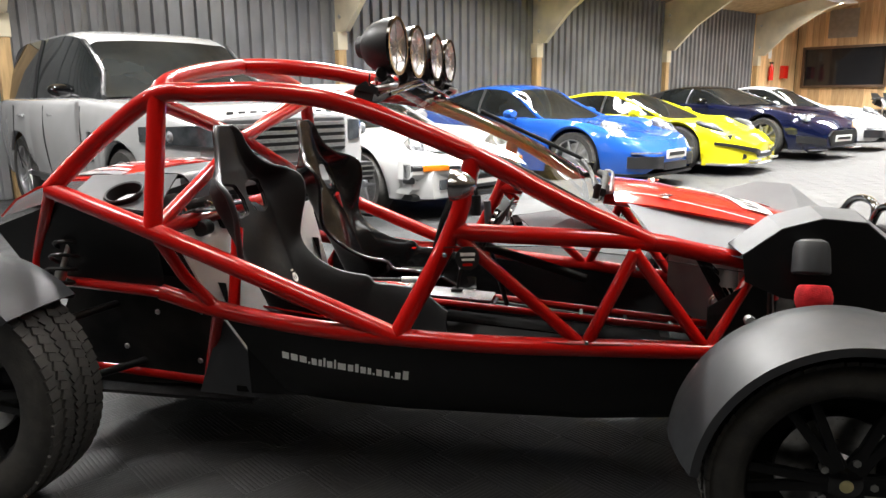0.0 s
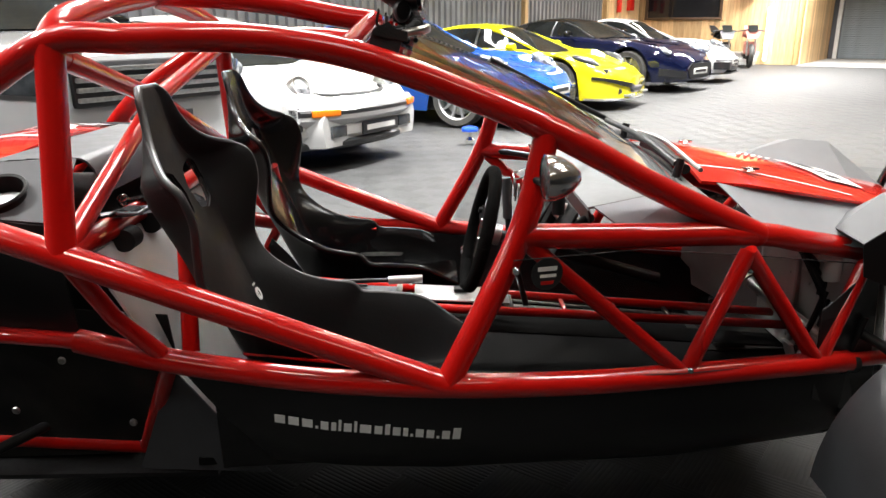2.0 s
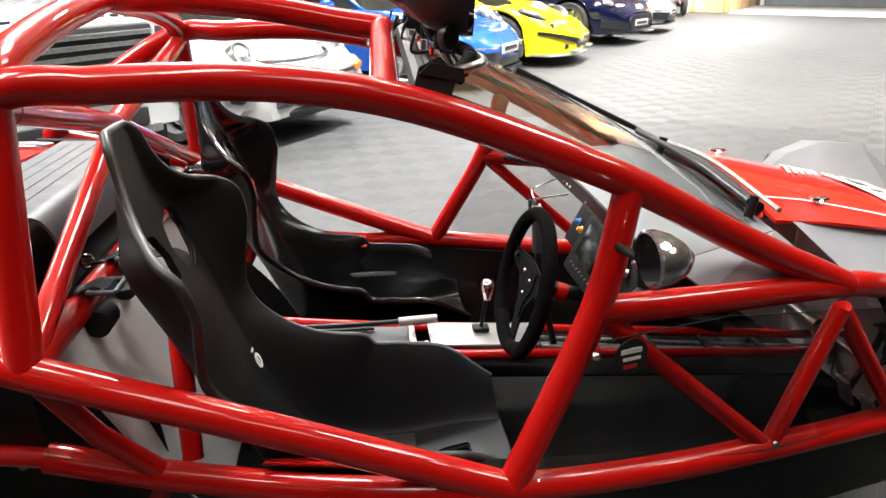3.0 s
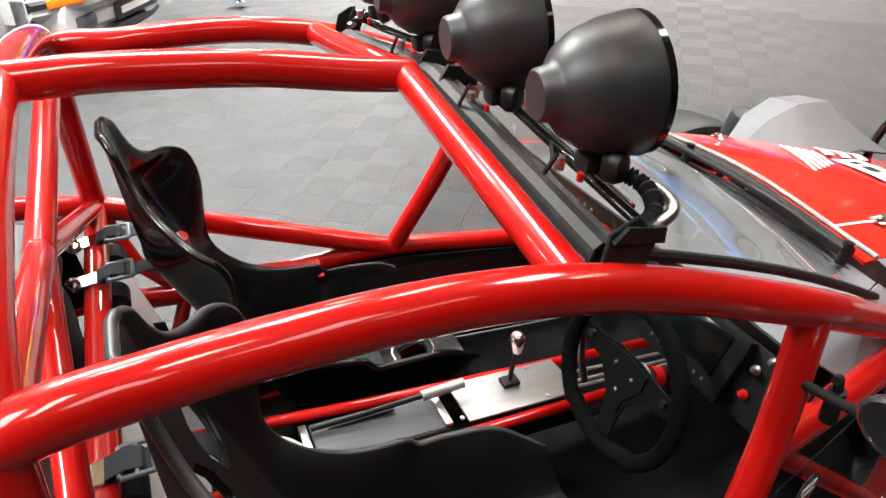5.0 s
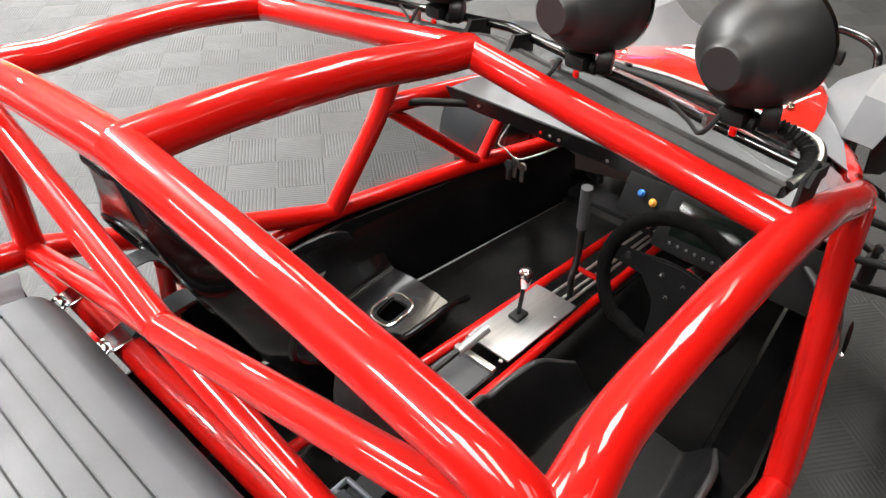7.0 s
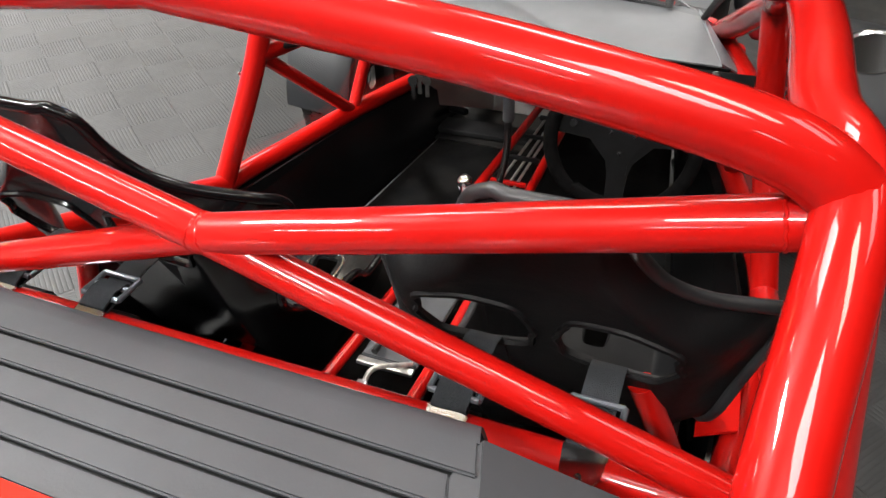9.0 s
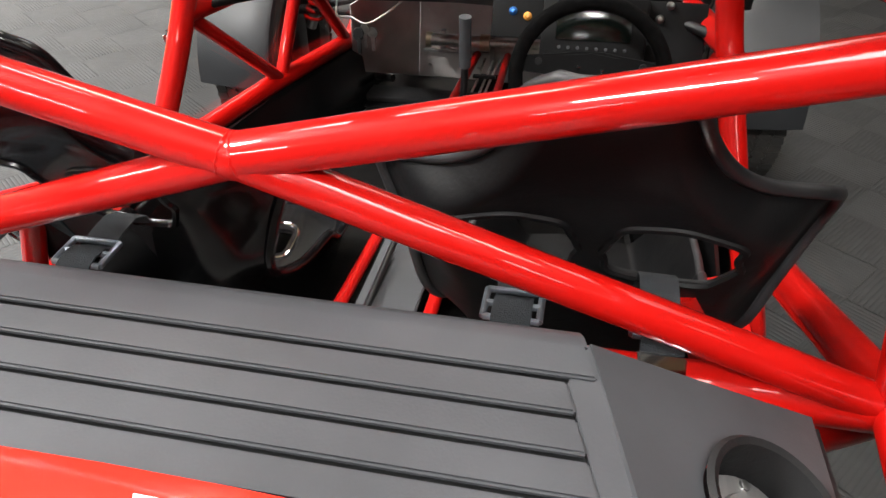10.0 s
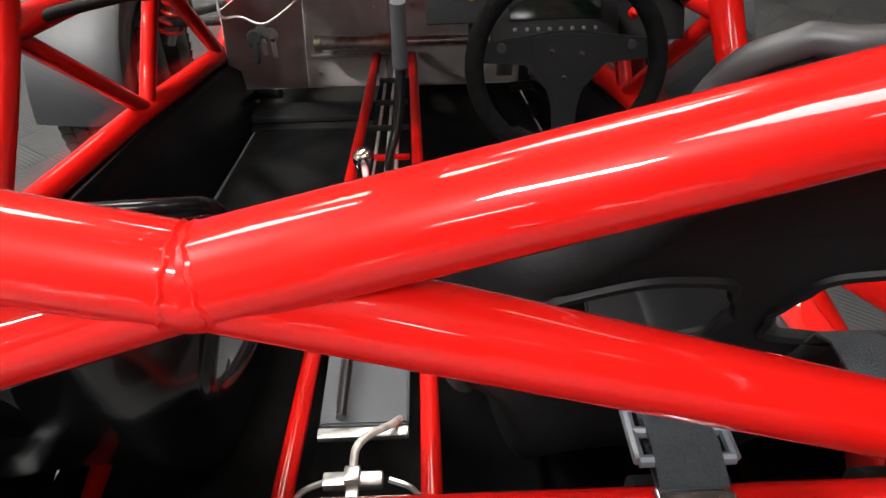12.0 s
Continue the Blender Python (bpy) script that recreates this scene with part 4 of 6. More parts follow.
def build_controls():
    sw = new("steering_wheel")
    sw.parent = BUGGY
    sw["label"] = "black suede three-spoke steering wheel"
    sw.matrix_basis = basis((0.096, -0.345, 0.840), (0, -1, 0), (0.24, 0, 0.97))
    ring = [Vector((0.160 * math.cos(TAU * j / 56), 0.158 * math.sin(TAU * j / 56) + (0.012 if math.sin(TAU * j / 56) < -0.8 else 0), 0)) for j in range(57)]
    part("rim", tube(ring, 0.0165, False, 14), SUEDE, sw)
    hub = [(-0.062, 0.050, 0), (-0.03, 0.056, 0), (0.03, 0.056, 0), (0.062, 0.050, 0), (0.145, 0.040, 0), (0.148, 0.005, 0), (0.07, 0.0, 0), (0.030, -0.045, 0), (0.022, -0.075, 0), (0.020, -0.145, 0),
           (-0.020, -0.145, 0), (-0.022, -0.075, 0), (-0.030, -0.045, 0), (-0.07, 0.0, 0), (-0.148, 0.005, 0), (-0.145, 0.040, 0)]
    part("spoke_plate", prism([(x, y, -0.012) for x, y, _ in hub], (0, 0, 1), 0.005, 0.001), DASH_BLACK, sw)
    part("hub_plate", prism([(-0.058, 0.046, -0.006), (0.0, 0.053, -0.006), (0.058, 0.046, -0.006), (0.055, 0.01, -0.006), (0.022, -0.04, -0.006), (0.018, -0.075, -0.006), (-0.018, -0.075, -0.006), (-0.022, -0.04, -0.006), (-0.055, 0.01, -0.006)],
                            (0, 0, 1), 0.003), DASH_BLACK, sw)
    for x, y in ((-0.025, 0.022), (0.027, 0.017), (-0.001, -0.024)):
        part("bolt", lathe([(0, 0.004), (0.004, 0.0035), (0.0055, 0.0), (0, 0)], Matrix.Translation((x, y, -0.003)), 12), CHROME, sw)
    for x, c in ((-0.112, BLACK_MATT), (0.112, BLACK_MATT)):
        part("button", cyl((x, 0.03, -0.008), (x, 0.03, 0.002), 0.008, 12), c, sw)
    part("quick_release", cyl((0, 0, -0.015), (0, 0, -0.055), 0.028, 20), ALLOY, sw)
    part("column", cyl((0, 0, -0.05), (0, -0.02, -0.50), 0.016, 16), BLACK_SATIN, sw)
    part("column_collar", cyl((0, -0.004, -0.075), (0, -0.006, -0.10), 0.022, 16), RED, sw)
    # display with its rows of buttons
    dsp = new("display")
    dsp.parent = BUGGY
    dsp["label"] = "dark digital dash display with a row of buttons"
    dsp.matrix_basis = basis((0.262, -0.345, 0.887), (0, -1, 0), (0.45, 0, 0.9))
    part("case", box(0.24, 0.14, 0.03, 0.008), DASH_BLACK, dsp)
    part("screen", box(0.17, 0.085, 0.004, 0.001, at=(0, 0.014, 0.016)), DISPLAY, dsp)
    for k in range(8):
        part("button", lathe([(0, 0.004), (0.003, 0.003), (0.004, 0)], Matrix.Translation((-0.075 + 0.0214 * k, -0.046, 0.016)), 10), GREY_PANEL, dsp)
    for x, y, c in ((0.145, 0.03, STEEL), (0.15, -0.02, RED), (0.165, 0.06, STEEL), (-0.155, 0.02, ORANGE), (-0.19, 0.03, BLUE_RING)):
        part("switch", lathe([(0, 0.012), (0.005, 0.011), (0.007, 0.004), (0.010, 0.0), (0, 0)], Matrix.Translation((x, y, 0.0)), 14), c, dsp)
    part("switch_panel", box(0.14, 0.14, 0.008, 0.004, at=(0.18, 0.0, -0.01)), DASH_BLACK, dsp)
    part("switch_panel", box(0.12, 0.10, 0.008, 0.004, at=(-0.18, 0.02, -0.01)), DASH_BLACK, dsp)
    for y in (-0.30, -0.02, 0.13, 0.16, 0.19, 0.41):
        part("dash_screw", lathe([(0, 0.003), (0.004, 0.003), (0.005, 0)], basis((0.334, y, 0.92), (0, 1, 0), (0, 0, 1)) @ Matrix.Rotation(math.pi, 4, "X"), 10), STEEL if y != 0.19 else RED, BUGGY)
    part("dash_stay", tube([(0.36, 0.46, 0.90), (0.26, 0.58, 0.90), (0.18, 0.63, 0.90)], 0.012), BLACK_SATIN, BUGGY)
    part("dash_stay", tube([(0.36, -0.46, 0.90), (0.26, -0.58, 0.90), (0.18, -0.63, 0.90)], 0.012), BLACK_SATIN, BUGGY)
    # keys and loose leads under the dash
    part("wiring", tube([(0.34, 0.30, 0.90), (0.27, 0.28, 0.88), (0.25, 0.24, 0.885), (0.25, 0.20, 0.87), (0.28, 0.16, 0.885), (0.33, 0.13, 0.90)], 0.0026, True, 6), STEEL, BUGGY)
    for dx, dy, dz in ((0, 0, 0), (0.012, -0.016, -0.012), (-0.01, 0.014, -0.006), (0.006, 0.02, -0.02)):
        part("key", add_cyl(box(0.006, 0.010, 0.04, 0.001, at=(0.25 + dx, 0.205 + dy, 0.83 + dz)), (0.247 + dx, 0.205 + dy, 0.856 + dz), (0.253 + dx, 0.205 + dy, 0.856 + dz), 0.013, 12), BLACK_MATT if dy > 0.01 else STEEL, BUGGY)
    # gear lever on its plate, handbrake, tall hydraulic lever
    part("shift_plate", box(0.30, 0.135, 0.006, 0.002, at=(0.03, 0.0, 0.540), m=Matrix.Rotation(radians(3.5), 4, "Y")), ALLOY, BUGGY, "bare aluminium gear selector plate")
    part("shift_gate", box(0.045, 0.035, 0.012, 0.003, at=(0.062, 0.018, 0.548)), BLACK_MATT, BUGGY)
    for x, y in ((-0.10, 0.055), (-0.10, -0.055), (0.13, 0.055), (0.13, -0.055)):
        part("plate_screw", lathe([(0, 0.004), (0.005, 0.003), (0.006, 0)], Matrix.Translation((x, y, 0.545 - 0.06 * x)), 10), STEEL, BUGGY)
    part("gear_lever", tube([(0.062, 0.018, 0.535), (0.065, 0.018, 0.57), (0.072, 0.019, 0.61), (0.078, 0.020, 0.645)], 0.006), BLACK_SATIN, BUGGY)
    part("gear_knob", lathe([(0, 0.034), (0.010, 0.032), (0.0190, 0.022), (0.0200, 0.010), (0.016, -0.008), (0.012, -0.026), (0, -0.026)], Matrix.Translation((0.080, 0.020, 0.662)), 24), CHROME, BUGGY)
    part("handbrake_lever", tube([(-0.44, 0.03, 0.575), (-0.30, 0.028, 0.575), (-0.16, 0.026, 0.578)], 0.007), BLACK_SATIN, BUGGY)
    part("handbrake_grip", cyl((-0.17, 0.026, 0.577), (-0.062, 0.024, 0.582), 0.013, 18), ALLOY, BUGGY)
    part("hydraulic_lever", tube([(0.27, -0.01, 0.50), (0.248, -0.018, 0.58), (0.226, -0.038, 0.66), (0.208, -0.050, 0.74), (0.200, -0.053, 0.82)], 0.0095), BLACK_SATIN, BUGGY)
    part("lever_grip", cyl((0.201, -0.053, 0.80), (0.193, -0.055, 0.924), 0.0145, 16), GREY_PANEL, BUGGY)
    part("tunnel_tray", prism([(-0.44, -0.062, 0.548), (-0.13, -0.062, 0.532), (-0.13, 0.062, 0.532), (-0.44, 0.062, 0.548)], (0, 0, 1), 0.012, 0.003), GREY_PANEL, BUGGY)
    part("tray_slot", box(0.16, 0.012, 0.006, at=(-0.32, 0.035, 0.558)), BLACK_MATT, BUGGY)
    part("tray_bracket", box(0.018, 0.125, 0.012, 0.003, at=(-0.135, 0, 0.55)), STEEL, BUGGY)
    part("tray_bracket", box(0.018, 0.125, 0.010, 0.003, at=(-0.455, 0, 0.558)), STEEL, BUGGY)
    part("tunnel_floor", prism([(-0.74, -0.085, 0.50), (1.1, -0.05, 0.36), (1.1, 0.05, 0.36), (-0.74, 0.085, 0.50)], (0, 0, 1), 0.006), PAN, BUGGY)
    for k in range(5):
        x = 0.22 + 0.17 * k
        part("tunnel_cross_tie", box(0.014, 0.12 - 0.01 * k, 0.012, 0.003, at=(x, 0, 0.508 - 0.085 * (x - 0.2))), RED if k == 1 else BLACK_SATIN, BUGGY)
    for y, z in ((0.03, 0.505), (-0.025, 0.505), (0.0, 0.50)):
        part("brake_pipe", tube([(0.20, y, z), (0.5, y * 0.9, z - 0.03), (0.9, y * 0.8, z - 0.07), (1.12, y, z - 0.09)], 0.0045, True, 6), HOSE, BUGGY)
    part("brake_union", add_box(add_box(box(0.02, 0.075, 0.014, 0.003, at=(-0.548, 0.005, 0.585)), -0.548, 0.005, 0.592, 0.022, 0.02, 0.022, None, 0.003), -0.566, 0.005, 0.585, 0.03, 0.014, 0.012), STEEL, BUGGY)
    part("brake_hose", tube([(-0.538, 0.005, 0.592), (-0.51, 0.002, 0.60), (-0.485, -0.015, 0.595), (-0.46, -0.038, 0.58), (-0.435, -0.05, 0.562)], 0.0055, True, 8), HOSE, BUGGY)
    for s in (-1, 1):
        part("brake_pipe", tube([(-0.548, 0.04 * s, 0.585), (-0.56, 0.07 * s, 0.58), (-0.58, 0.085 * s, 0.56), (-0.62, 0.10 * s, 0.52)], 0.004, True, 6), STEEL, BUGGY)
    # pedals and steering rack on the firewall
    for y in (-0.24, -0.34, -0.44):
        ped = part("pedal", box(0.012, 0.05, 0.075, 0.004), ALLOY, BUGGY)
        ped.matrix_basis = pose(1.02, y, 0.43, 0, -20, 0)
        part("pedal_arm", tube([(1.03, y, 0.43), (1.07, y, 0.52), (1.10, y, 0.62)], 0.009), BLACK_SATIN, BUGGY)
    part("footrest", box(0.10, 0.40, 0.02, 0.005, at=(0.98, 0.27, 0.315)), BLACK_MATT, BUGGY)
    part("rack_tube", add_cyl(cyl((1.10, 0.235, 0.487), (1.10, 0.02, 0.487), 0.022, 18), (1.10, 0.02, 0.487), (1.10, -0.34, 0.487), 0.014, 16), STEEL, BUGGY)
    part("rack_bracket", box(0.03, 0.02, 0.07, 0.004, at=(1.115, 0.185, 0.485)), ALLOY, BUGGY)
    for y0, y1, rr in ((0.045, 0.01, 0.030), (0.245, 0.225, 0.027)):
        part("rack_joint", cyl((1.10, y0, 0.487), (1.10, y1, 0.487), rr, 20), BRASS, BUGGY)
    part("firewall_panel", prism([(1.165, 0.293, 0.312), (1.165, 0.012, 0.312), (1.14, 0.010, 0.80), (1.14, 0.262, 0.80)], (1, 0, 0), 0.004, 0.001), FIREWALL, BUGGY)
    part("firewall_panel", prism([(1.165, 0.004, 0.312), (1.165, -0.40, 0.312), (1.14, -0.40, 0.80), (1.14, 0.002, 0.80)], (1, 0, 0), 0.004, 0.001), FIREWALL, BUGGY)
    part("footwell_side", prism([(1.162, 0.295, 0.312), (0.93, 0.480, 0.420), (0.93, 0.470, 0.66), (1.138, 0.266, 0.76)], (0.6, 0.8, 0), 0.004, 0.001), FIREWALL, BUGGY, "bare aluminium footwell side panel")
    part("footwell_side", prism([(1.162, -0.402, 0.312), (0.95, -0.50, 0.420), (0.95, -0.49, 0.66), (1.138, -0.402, 0.76)], (0.6, -0.8, 0), 0.004, 0.001), BLACK_SATIN, BUGGY)
    part("firewall_rib", box(0.012, 0.26, 0.010, 0.003, at=(1.148, 0.14, 0.425)), ALLOY, BUGGY)
    part("firewall_rib", box(0.014, 0.016, 0.28, 0.003, at=(1.146, 0.008, 0.50)), ALLOY, BUGGY)
    for y, z in ((0.25, 0.36), (0.06, 0.36), (0.25, 0.58), (0.06, 0.58), (-0.06, 0.36), (-0.30, 0.36), (-0.06, 0.58)):
        part("rivet", lathe([(0, 0.004), (0.005, 0.003), (0.007, 0)], basis((1.158 - 0.05 * (z - 0.36), y, z), (0, -1, 0), (0, 0, 1)), 10), STEEL, BUGGY)
    part("heel_step", prism([(0.90, 0.50, 0.300), (1.16, 0.40, 0.312), (1.16, 0.05, 0.312), (0.90, 0.07, 0.300)], (0, 0, -1), 0.006), TUB, BUGGY)
    for k in range(5):
        part("cable", tube([(0.9, -0.33 - 0.015 * k, 0.84), (1.0, -0.36 - 0.01 * k, 0.74 - 0.02 * k), (1.06, -0.30, 0.66 - 0.03 * k), (1.10, -0.2 - 0.02 * k, 0.60)], 0.006, True, 6), BLACK_MATT, BUGGY)
    part("fluid_pot", cyl((1.03, -0.36, 0.70), (1.03, -0.36, 0.78), 0.03, 18), WHITE_PAINT, BUGGY)
    part("fluid_pot", cyl((1.03, -0.28, 0.70), (1.03, -0.28, 0.77), 0.026, 18), WHITE_PAINT, BUGGY)


build_controls()


# side screens of clear plastic with their bolts
STICKER = material("black_round_sticker", (0.012, 0.012, 0.012), 0.4)


def build_side_screens():
    for s in (-1, 1):
        poly = [(0.055, s * 0.716, 0.592), (0.148, s * 0.682, 0.862), (0.45, s * 0.600, 0.860), (0.74, s * 0.535, 0.822), (1.10, s * 0.395, 0.752), (0.985, s * 0.508, 0.535), (0.577, s * 0.628, 0.560)]
        bm = bm_new()
        bm.faces.new([bm.verts.new(p) for p in poly])
        bmesh.ops.triangulate(bm, faces=bm.faces)
        pane = part("side_screen", bm, CLEAR, BUGGY, "clear plastic side screen", smooth=0)
        pane.visible_shadow = False
        part("screen_edge", tube([Vector(poly[k % 7]) for k in (1, 2, 3, 4)],  0.0014, False, 6), BLACK_MATT, BUGGY)
        part("screen_edge", tube([Vector(poly[k % 7]) for k in (0, 6, 5)],  0.0014, False, 6), BLACK_MATT, BUGGY)
        for x, y, z in ((0.153, 0.690, 0.840), (0.05, 0.712, 0.590), (0.583, 0.618, 0.562), (0.732, 0.548, 0.790), (1.082, 0.418, 0.733), (0.987, 0.488, 0.531)):
            part("screen_bolt", lathe([(0, 0.007), (0.006, 0.006), (0.009, 0.002), (0.009, 0)], basis((x, s * y, z), (1, 0, 0), (0, 0, -s)), 14), CHROME, BUGGY)
    m = basis((0.222, -0.682, 0.831), (0.96, 0.25, 0), (0, 0, 1))
    part("sticker", lathe([(0, 0.001), (0.037, 0.001), (0.037, 0)], m, 28), STICKER, BUGGY, "round black sticker with white and red marks")
    part("sticker_mark", box(0.045, 0.010, 0.001, at=(0, 0.012, 0.002), m=m), WHITE_INK, BUGGY)
    part("sticker_mark", box(0.038, 0.007, 0.001, at=(0.002, -0.004, 0.002), m=m), WHITE_INK, BUGGY)
    part("sticker_mark", box(0.030, 0.008, 0.001, at=(0, -0.020, 0.002), m=m), RED, BUGGY)
    # web address on the skirt, as plain bars letter by letter
    def skirt_y(x, z):
        low = np.interp(x, (-0.52, -0.27, 0.0, 0.572), (0.645, 0.685, 0.69, 0.60))
        high = np.interp(x, (-0.62, -0.30, 0.0, 0.572), (0.64, 0.70, 0.71, 0.612))
        return float(-(low + (high - low) * (z - 0.45) / 0.12) - 0.004)

    x, z = -0.402, 0.472
    for ch in "wwwdnriniMntnrdnndnk":
        w, h = {"w": (0.030, 0.026), "M": (0.032, 0.026), "i": (0.008, 0.036), "d": (0.008, 0.008), "t": (0.014, 0.034), "r": (0.014, 0.026), "k": (0.022, 0.036)}.get(ch, (0.022, 0.026))
        w *= 0.97
        ink = w * 0.84
        m = basis((x, skirt_y(x, z), z), (w, skirt_y(x + w, z - 0.1 * w) - skirt_y(x, z), -0.1 * w), (0, skirt_y(x, z + 0.03) - skirt_y(x, z), 0.03))
        part("letter_bar", box(ink, h * 0.86, 0.0015, at=(w / 2, h * 0.43, 0), m=m), WHITE_INK, BUGGY, smooth=0)
        x += w + 0.0035
        z -= 0.1 * (w + 0.0035)


build_side_screens()


# mirror, harness, brackets
BUCKLE = material("grey_harness_steel", (0.20, 0.22, 0.25), 0.35, 0.7, 0.15, 40)


def harness(y0):
    for dy in (-0.088, 0.088):
        y = y0 + dy
        st = new("harness_strap")
        st.parent = BUGGY
        st["label"] = "dark grey webbing shoulder strap with a steel adjuster"
        w = 0.024

        def band(pts, thick=0.003):
            return sheet([[(x, y - w, z) for x, _, z in pts], [(x, y + w, z) for x, _, z in pts]], thick)

        pts = [(-0.815, y, 0.912), (-0.79, y, 0.920), (-0.765, y, 0.922), (-0.735, y, 0.925), (-0.70, y, 0.930), (-0.668, y, 0.930), (-0.645, y, 0.918), (-0.622, y, 0.87), (-0.600, y, 0.82), (-0.575, y, 0.76)]
        part("webbing", band(pts), WEBBING, st)
        part("webbing_tail", band([(-0.80, y, 0.928), (-0.77, y, 0.938), (-0.745, y, 0.934), (-0.74, y, 0.926), (-0.76, y, 0.922)]), WEBBING, st)
        bm = bm_new()
        for a, b in (((-0.778, -0.034), (-0.728, -0.034)), ((-0.778, 0.034), (-0.728, 0.034)), ((-0.778, -0.034), (-0.778, 0.034)), ((-0.728, -0.034), (-0.728, 0.034)), ((-0.753, -0.034), (-0.753, 0.034))):
            add_cyl(bm, (a[0], y + a[1], 0.930), (b[0], y + b[1], 0.930), 0.0045, 8)
        part("adjuster", bm, BUCKLE, st)
        part("clip", prism([(-0.85, y - 0.016, 0.912), (-0.835, y - 0.024, 0.914), (-0.80, y - 0.028, 0.920), (-0.795, y + 0.028, 0.920), (-0.835, y + 0.024, 0.914), (-0.85, y + 0.016, 0.912)], (0, 0, 1), 0.006, 0.002), CHROME, st)
        part("eye_bolt", tube([(-0.850 + 0.013 * math.cos(TAU * k / 14), y, 0.915 + 0.015 * math.sin(TAU * k / 14)) for k in range(15)], 0.0045, False, 8), CHROME, st)
        part("reel", cyl((-0.775, y - 0.028, 0.86), (-0.775, y + 0.028, 0.86), 0.028, 18), BLACK_MATT, st)


harness(-0.368)
harness(0.385)


BOOT = material("red_fabric", (0.42, 0.012, 0.016), 0.85, 0, 0.2, 40, 0.6, 300, spec=0.2)


def build_small():
    # mirror: a turned chrome teardrop on the door post
    mir = new("door_mirror")
    mir.parent = BUGGY
    mir["label"] = "chrome teardrop door mirror"
    mir.matrix_basis = Matrix.Translation((0.200, -0.785, 1.064)) @ Matrix.Rotation(radians(90), 4, "Y") @ Matrix.Diagonal((0.95, 0.95, 0.72, 1))
    part("shell", lathe([(0.050, -0.012), (0.056, -0.008), (0.056, 0.012), (0.048, 0.04), (0.034, 0.066), (0.016, 0.086), (0.0, 0.092)], Matrix.Diagonal((0.85, 1.15, 1, 1)), 32), MIRROR_SHELL, mir)
    part("mirror_glass", lathe([(0, -0.010), (0.050, -0.010)], Matrix.Diagonal((0.85, 1.15, 1, 1)), 32), CHROME, mir)
    part("mirror_arm", tube([(0.215, -0.745, 1.045), (0.215, -0.69, 1.03), (0.195, -0.625, 1.03)], 0.008), BLACK_MATT, BUGGY)
    part("mirror_joint", cyl((0.245, -0.66, 0.96), (0.245, -0.66, 1.02), 0.014, 14), BLACK_MATT, BUGGY)
    part("mirror_joint", tube([(0.245, -0.66, 1.02), (0.24, -0.66, 1.045), (0.225, -0.665, 1.05)], 0.007), BLACK_MATT, BUGGY)
    # perforated red brackets beside the seats
    for s in (-1, 1):
        br = part("seat_bracket", prism([(-0.46, s * 0.665, 0.640), (-0.25, s * 0.667, 0.615), (-0.25, s * 0.600, 0.591), (-0.46, s * 0.600, 0.600)], (0, 0, 1), 0.006), RED, BUGGY, "perforated red bracket")
        holes = [cyl((x, s * 0.635, 0.5), (x, s * 0.635, 0.75), 0.013, 16) for x in (-0.42, -0.36, -0.30)]
        cut(br, holes)
        part("slider_rail", box(0.26, 0.010, 0.014, 0.002, at=(-0.25, s * 0.575, 0.50)), STEEL, BUGGY)
        for x in (-0.34, -0.20, -0.05):
            part("seat_bolt", lathe([(0, 0.008), (0.007, 0.007), (0.010, 0)], basis((x, s * 0.618, 0.515), (1, 0, 0), (0, 0, s)), 14), STEEL, BUGGY)
    # seat badges, plain marks
    for parent, y in ((SEAT_R, -0.270), (SEAT_L, 0.255)):
        m = Matrix.Translation((-0.514, y, 0.645)) @ Matrix.Rotation(radians(66), 4, "Y") @ Matrix.Rotation(radians(-90), 4, "Z")
        part("badge", lathe([(0.011, 0.0), (0.019, 0.0), (0.019, 0.0012), (0.011, 0.0012), (0.011, 0.0)], m, 28), WHITE_INK, parent)
        part("badge_bar", box(0.005, 0.022, 0.001, at=(0, 0, 0), m=m), WHITE_INK, parent)
        part("badge_bar", box(0.020, 0.006, 0.001, at=(0, -0.030, 0), m=m), WHITE_INK, parent)
    for y0, parent in ((-0.366, SEAT_R), (0.385, SEAT_L)):
        part("base_pad", box(0.20, 0.22, 0.014, 0.006, at=(-0.25, y0, 0.398)), BLACK_MATT, parent)
    ring = [(-0.06 + 0.058 * (abs(math.cos(a)) ** 0.6) * math.copysign(1, math.cos(a)), 0.385 + 0.048 * (abs(math.sin(a)) ** 0.6) * math.copysign(1, math.sin(a)), 0.413 + 0.01 * math.cos(a)) for a in [TAU * k / 40 for k in range(41)]]
    part("slot_ring", tube(ring, 0.0045, False, 8), CHROME, SEAT_L, "chrome ring round the strap slot")
    # tail of the bodywork: filler recess and caps
    for s in (-1, 1):
        m = basis((-1.03, s * 0.528, 0.990), (0.97, 0, 0.03), (0, 0.90, -s * 0.42))
        part("filler_recess", lathe([(0.070, 0.004), (0.066, 0.009), (0.060, 0.006), (0.058, -0.06), (0.03, -0.06)], m, 40), BLACK_MATT, BUGGY)
        low = m @ Matrix.Translation((0, 0, -0.027))
        part("filler_cap", lathe([(0, 0.002), (0.03, 0.002), (0.032, -0.004), (0.050, -0.006), (0.053, -0.012), (0.053, -0.03), (0, -0.03)], low, 36), ALLOY, BUGGY, "round machined filler cap")
        for k in range(6):
            a = TAU * k / 6
            part("cap_bolt", lathe([(0, 0.004), (0.005, 0.003), (0.006, 0)], low @ Matrix.Translation((0.043 * math.cos(a), 0.043 * math.sin(a), -0.006)), 10), STEEL, BUGGY)
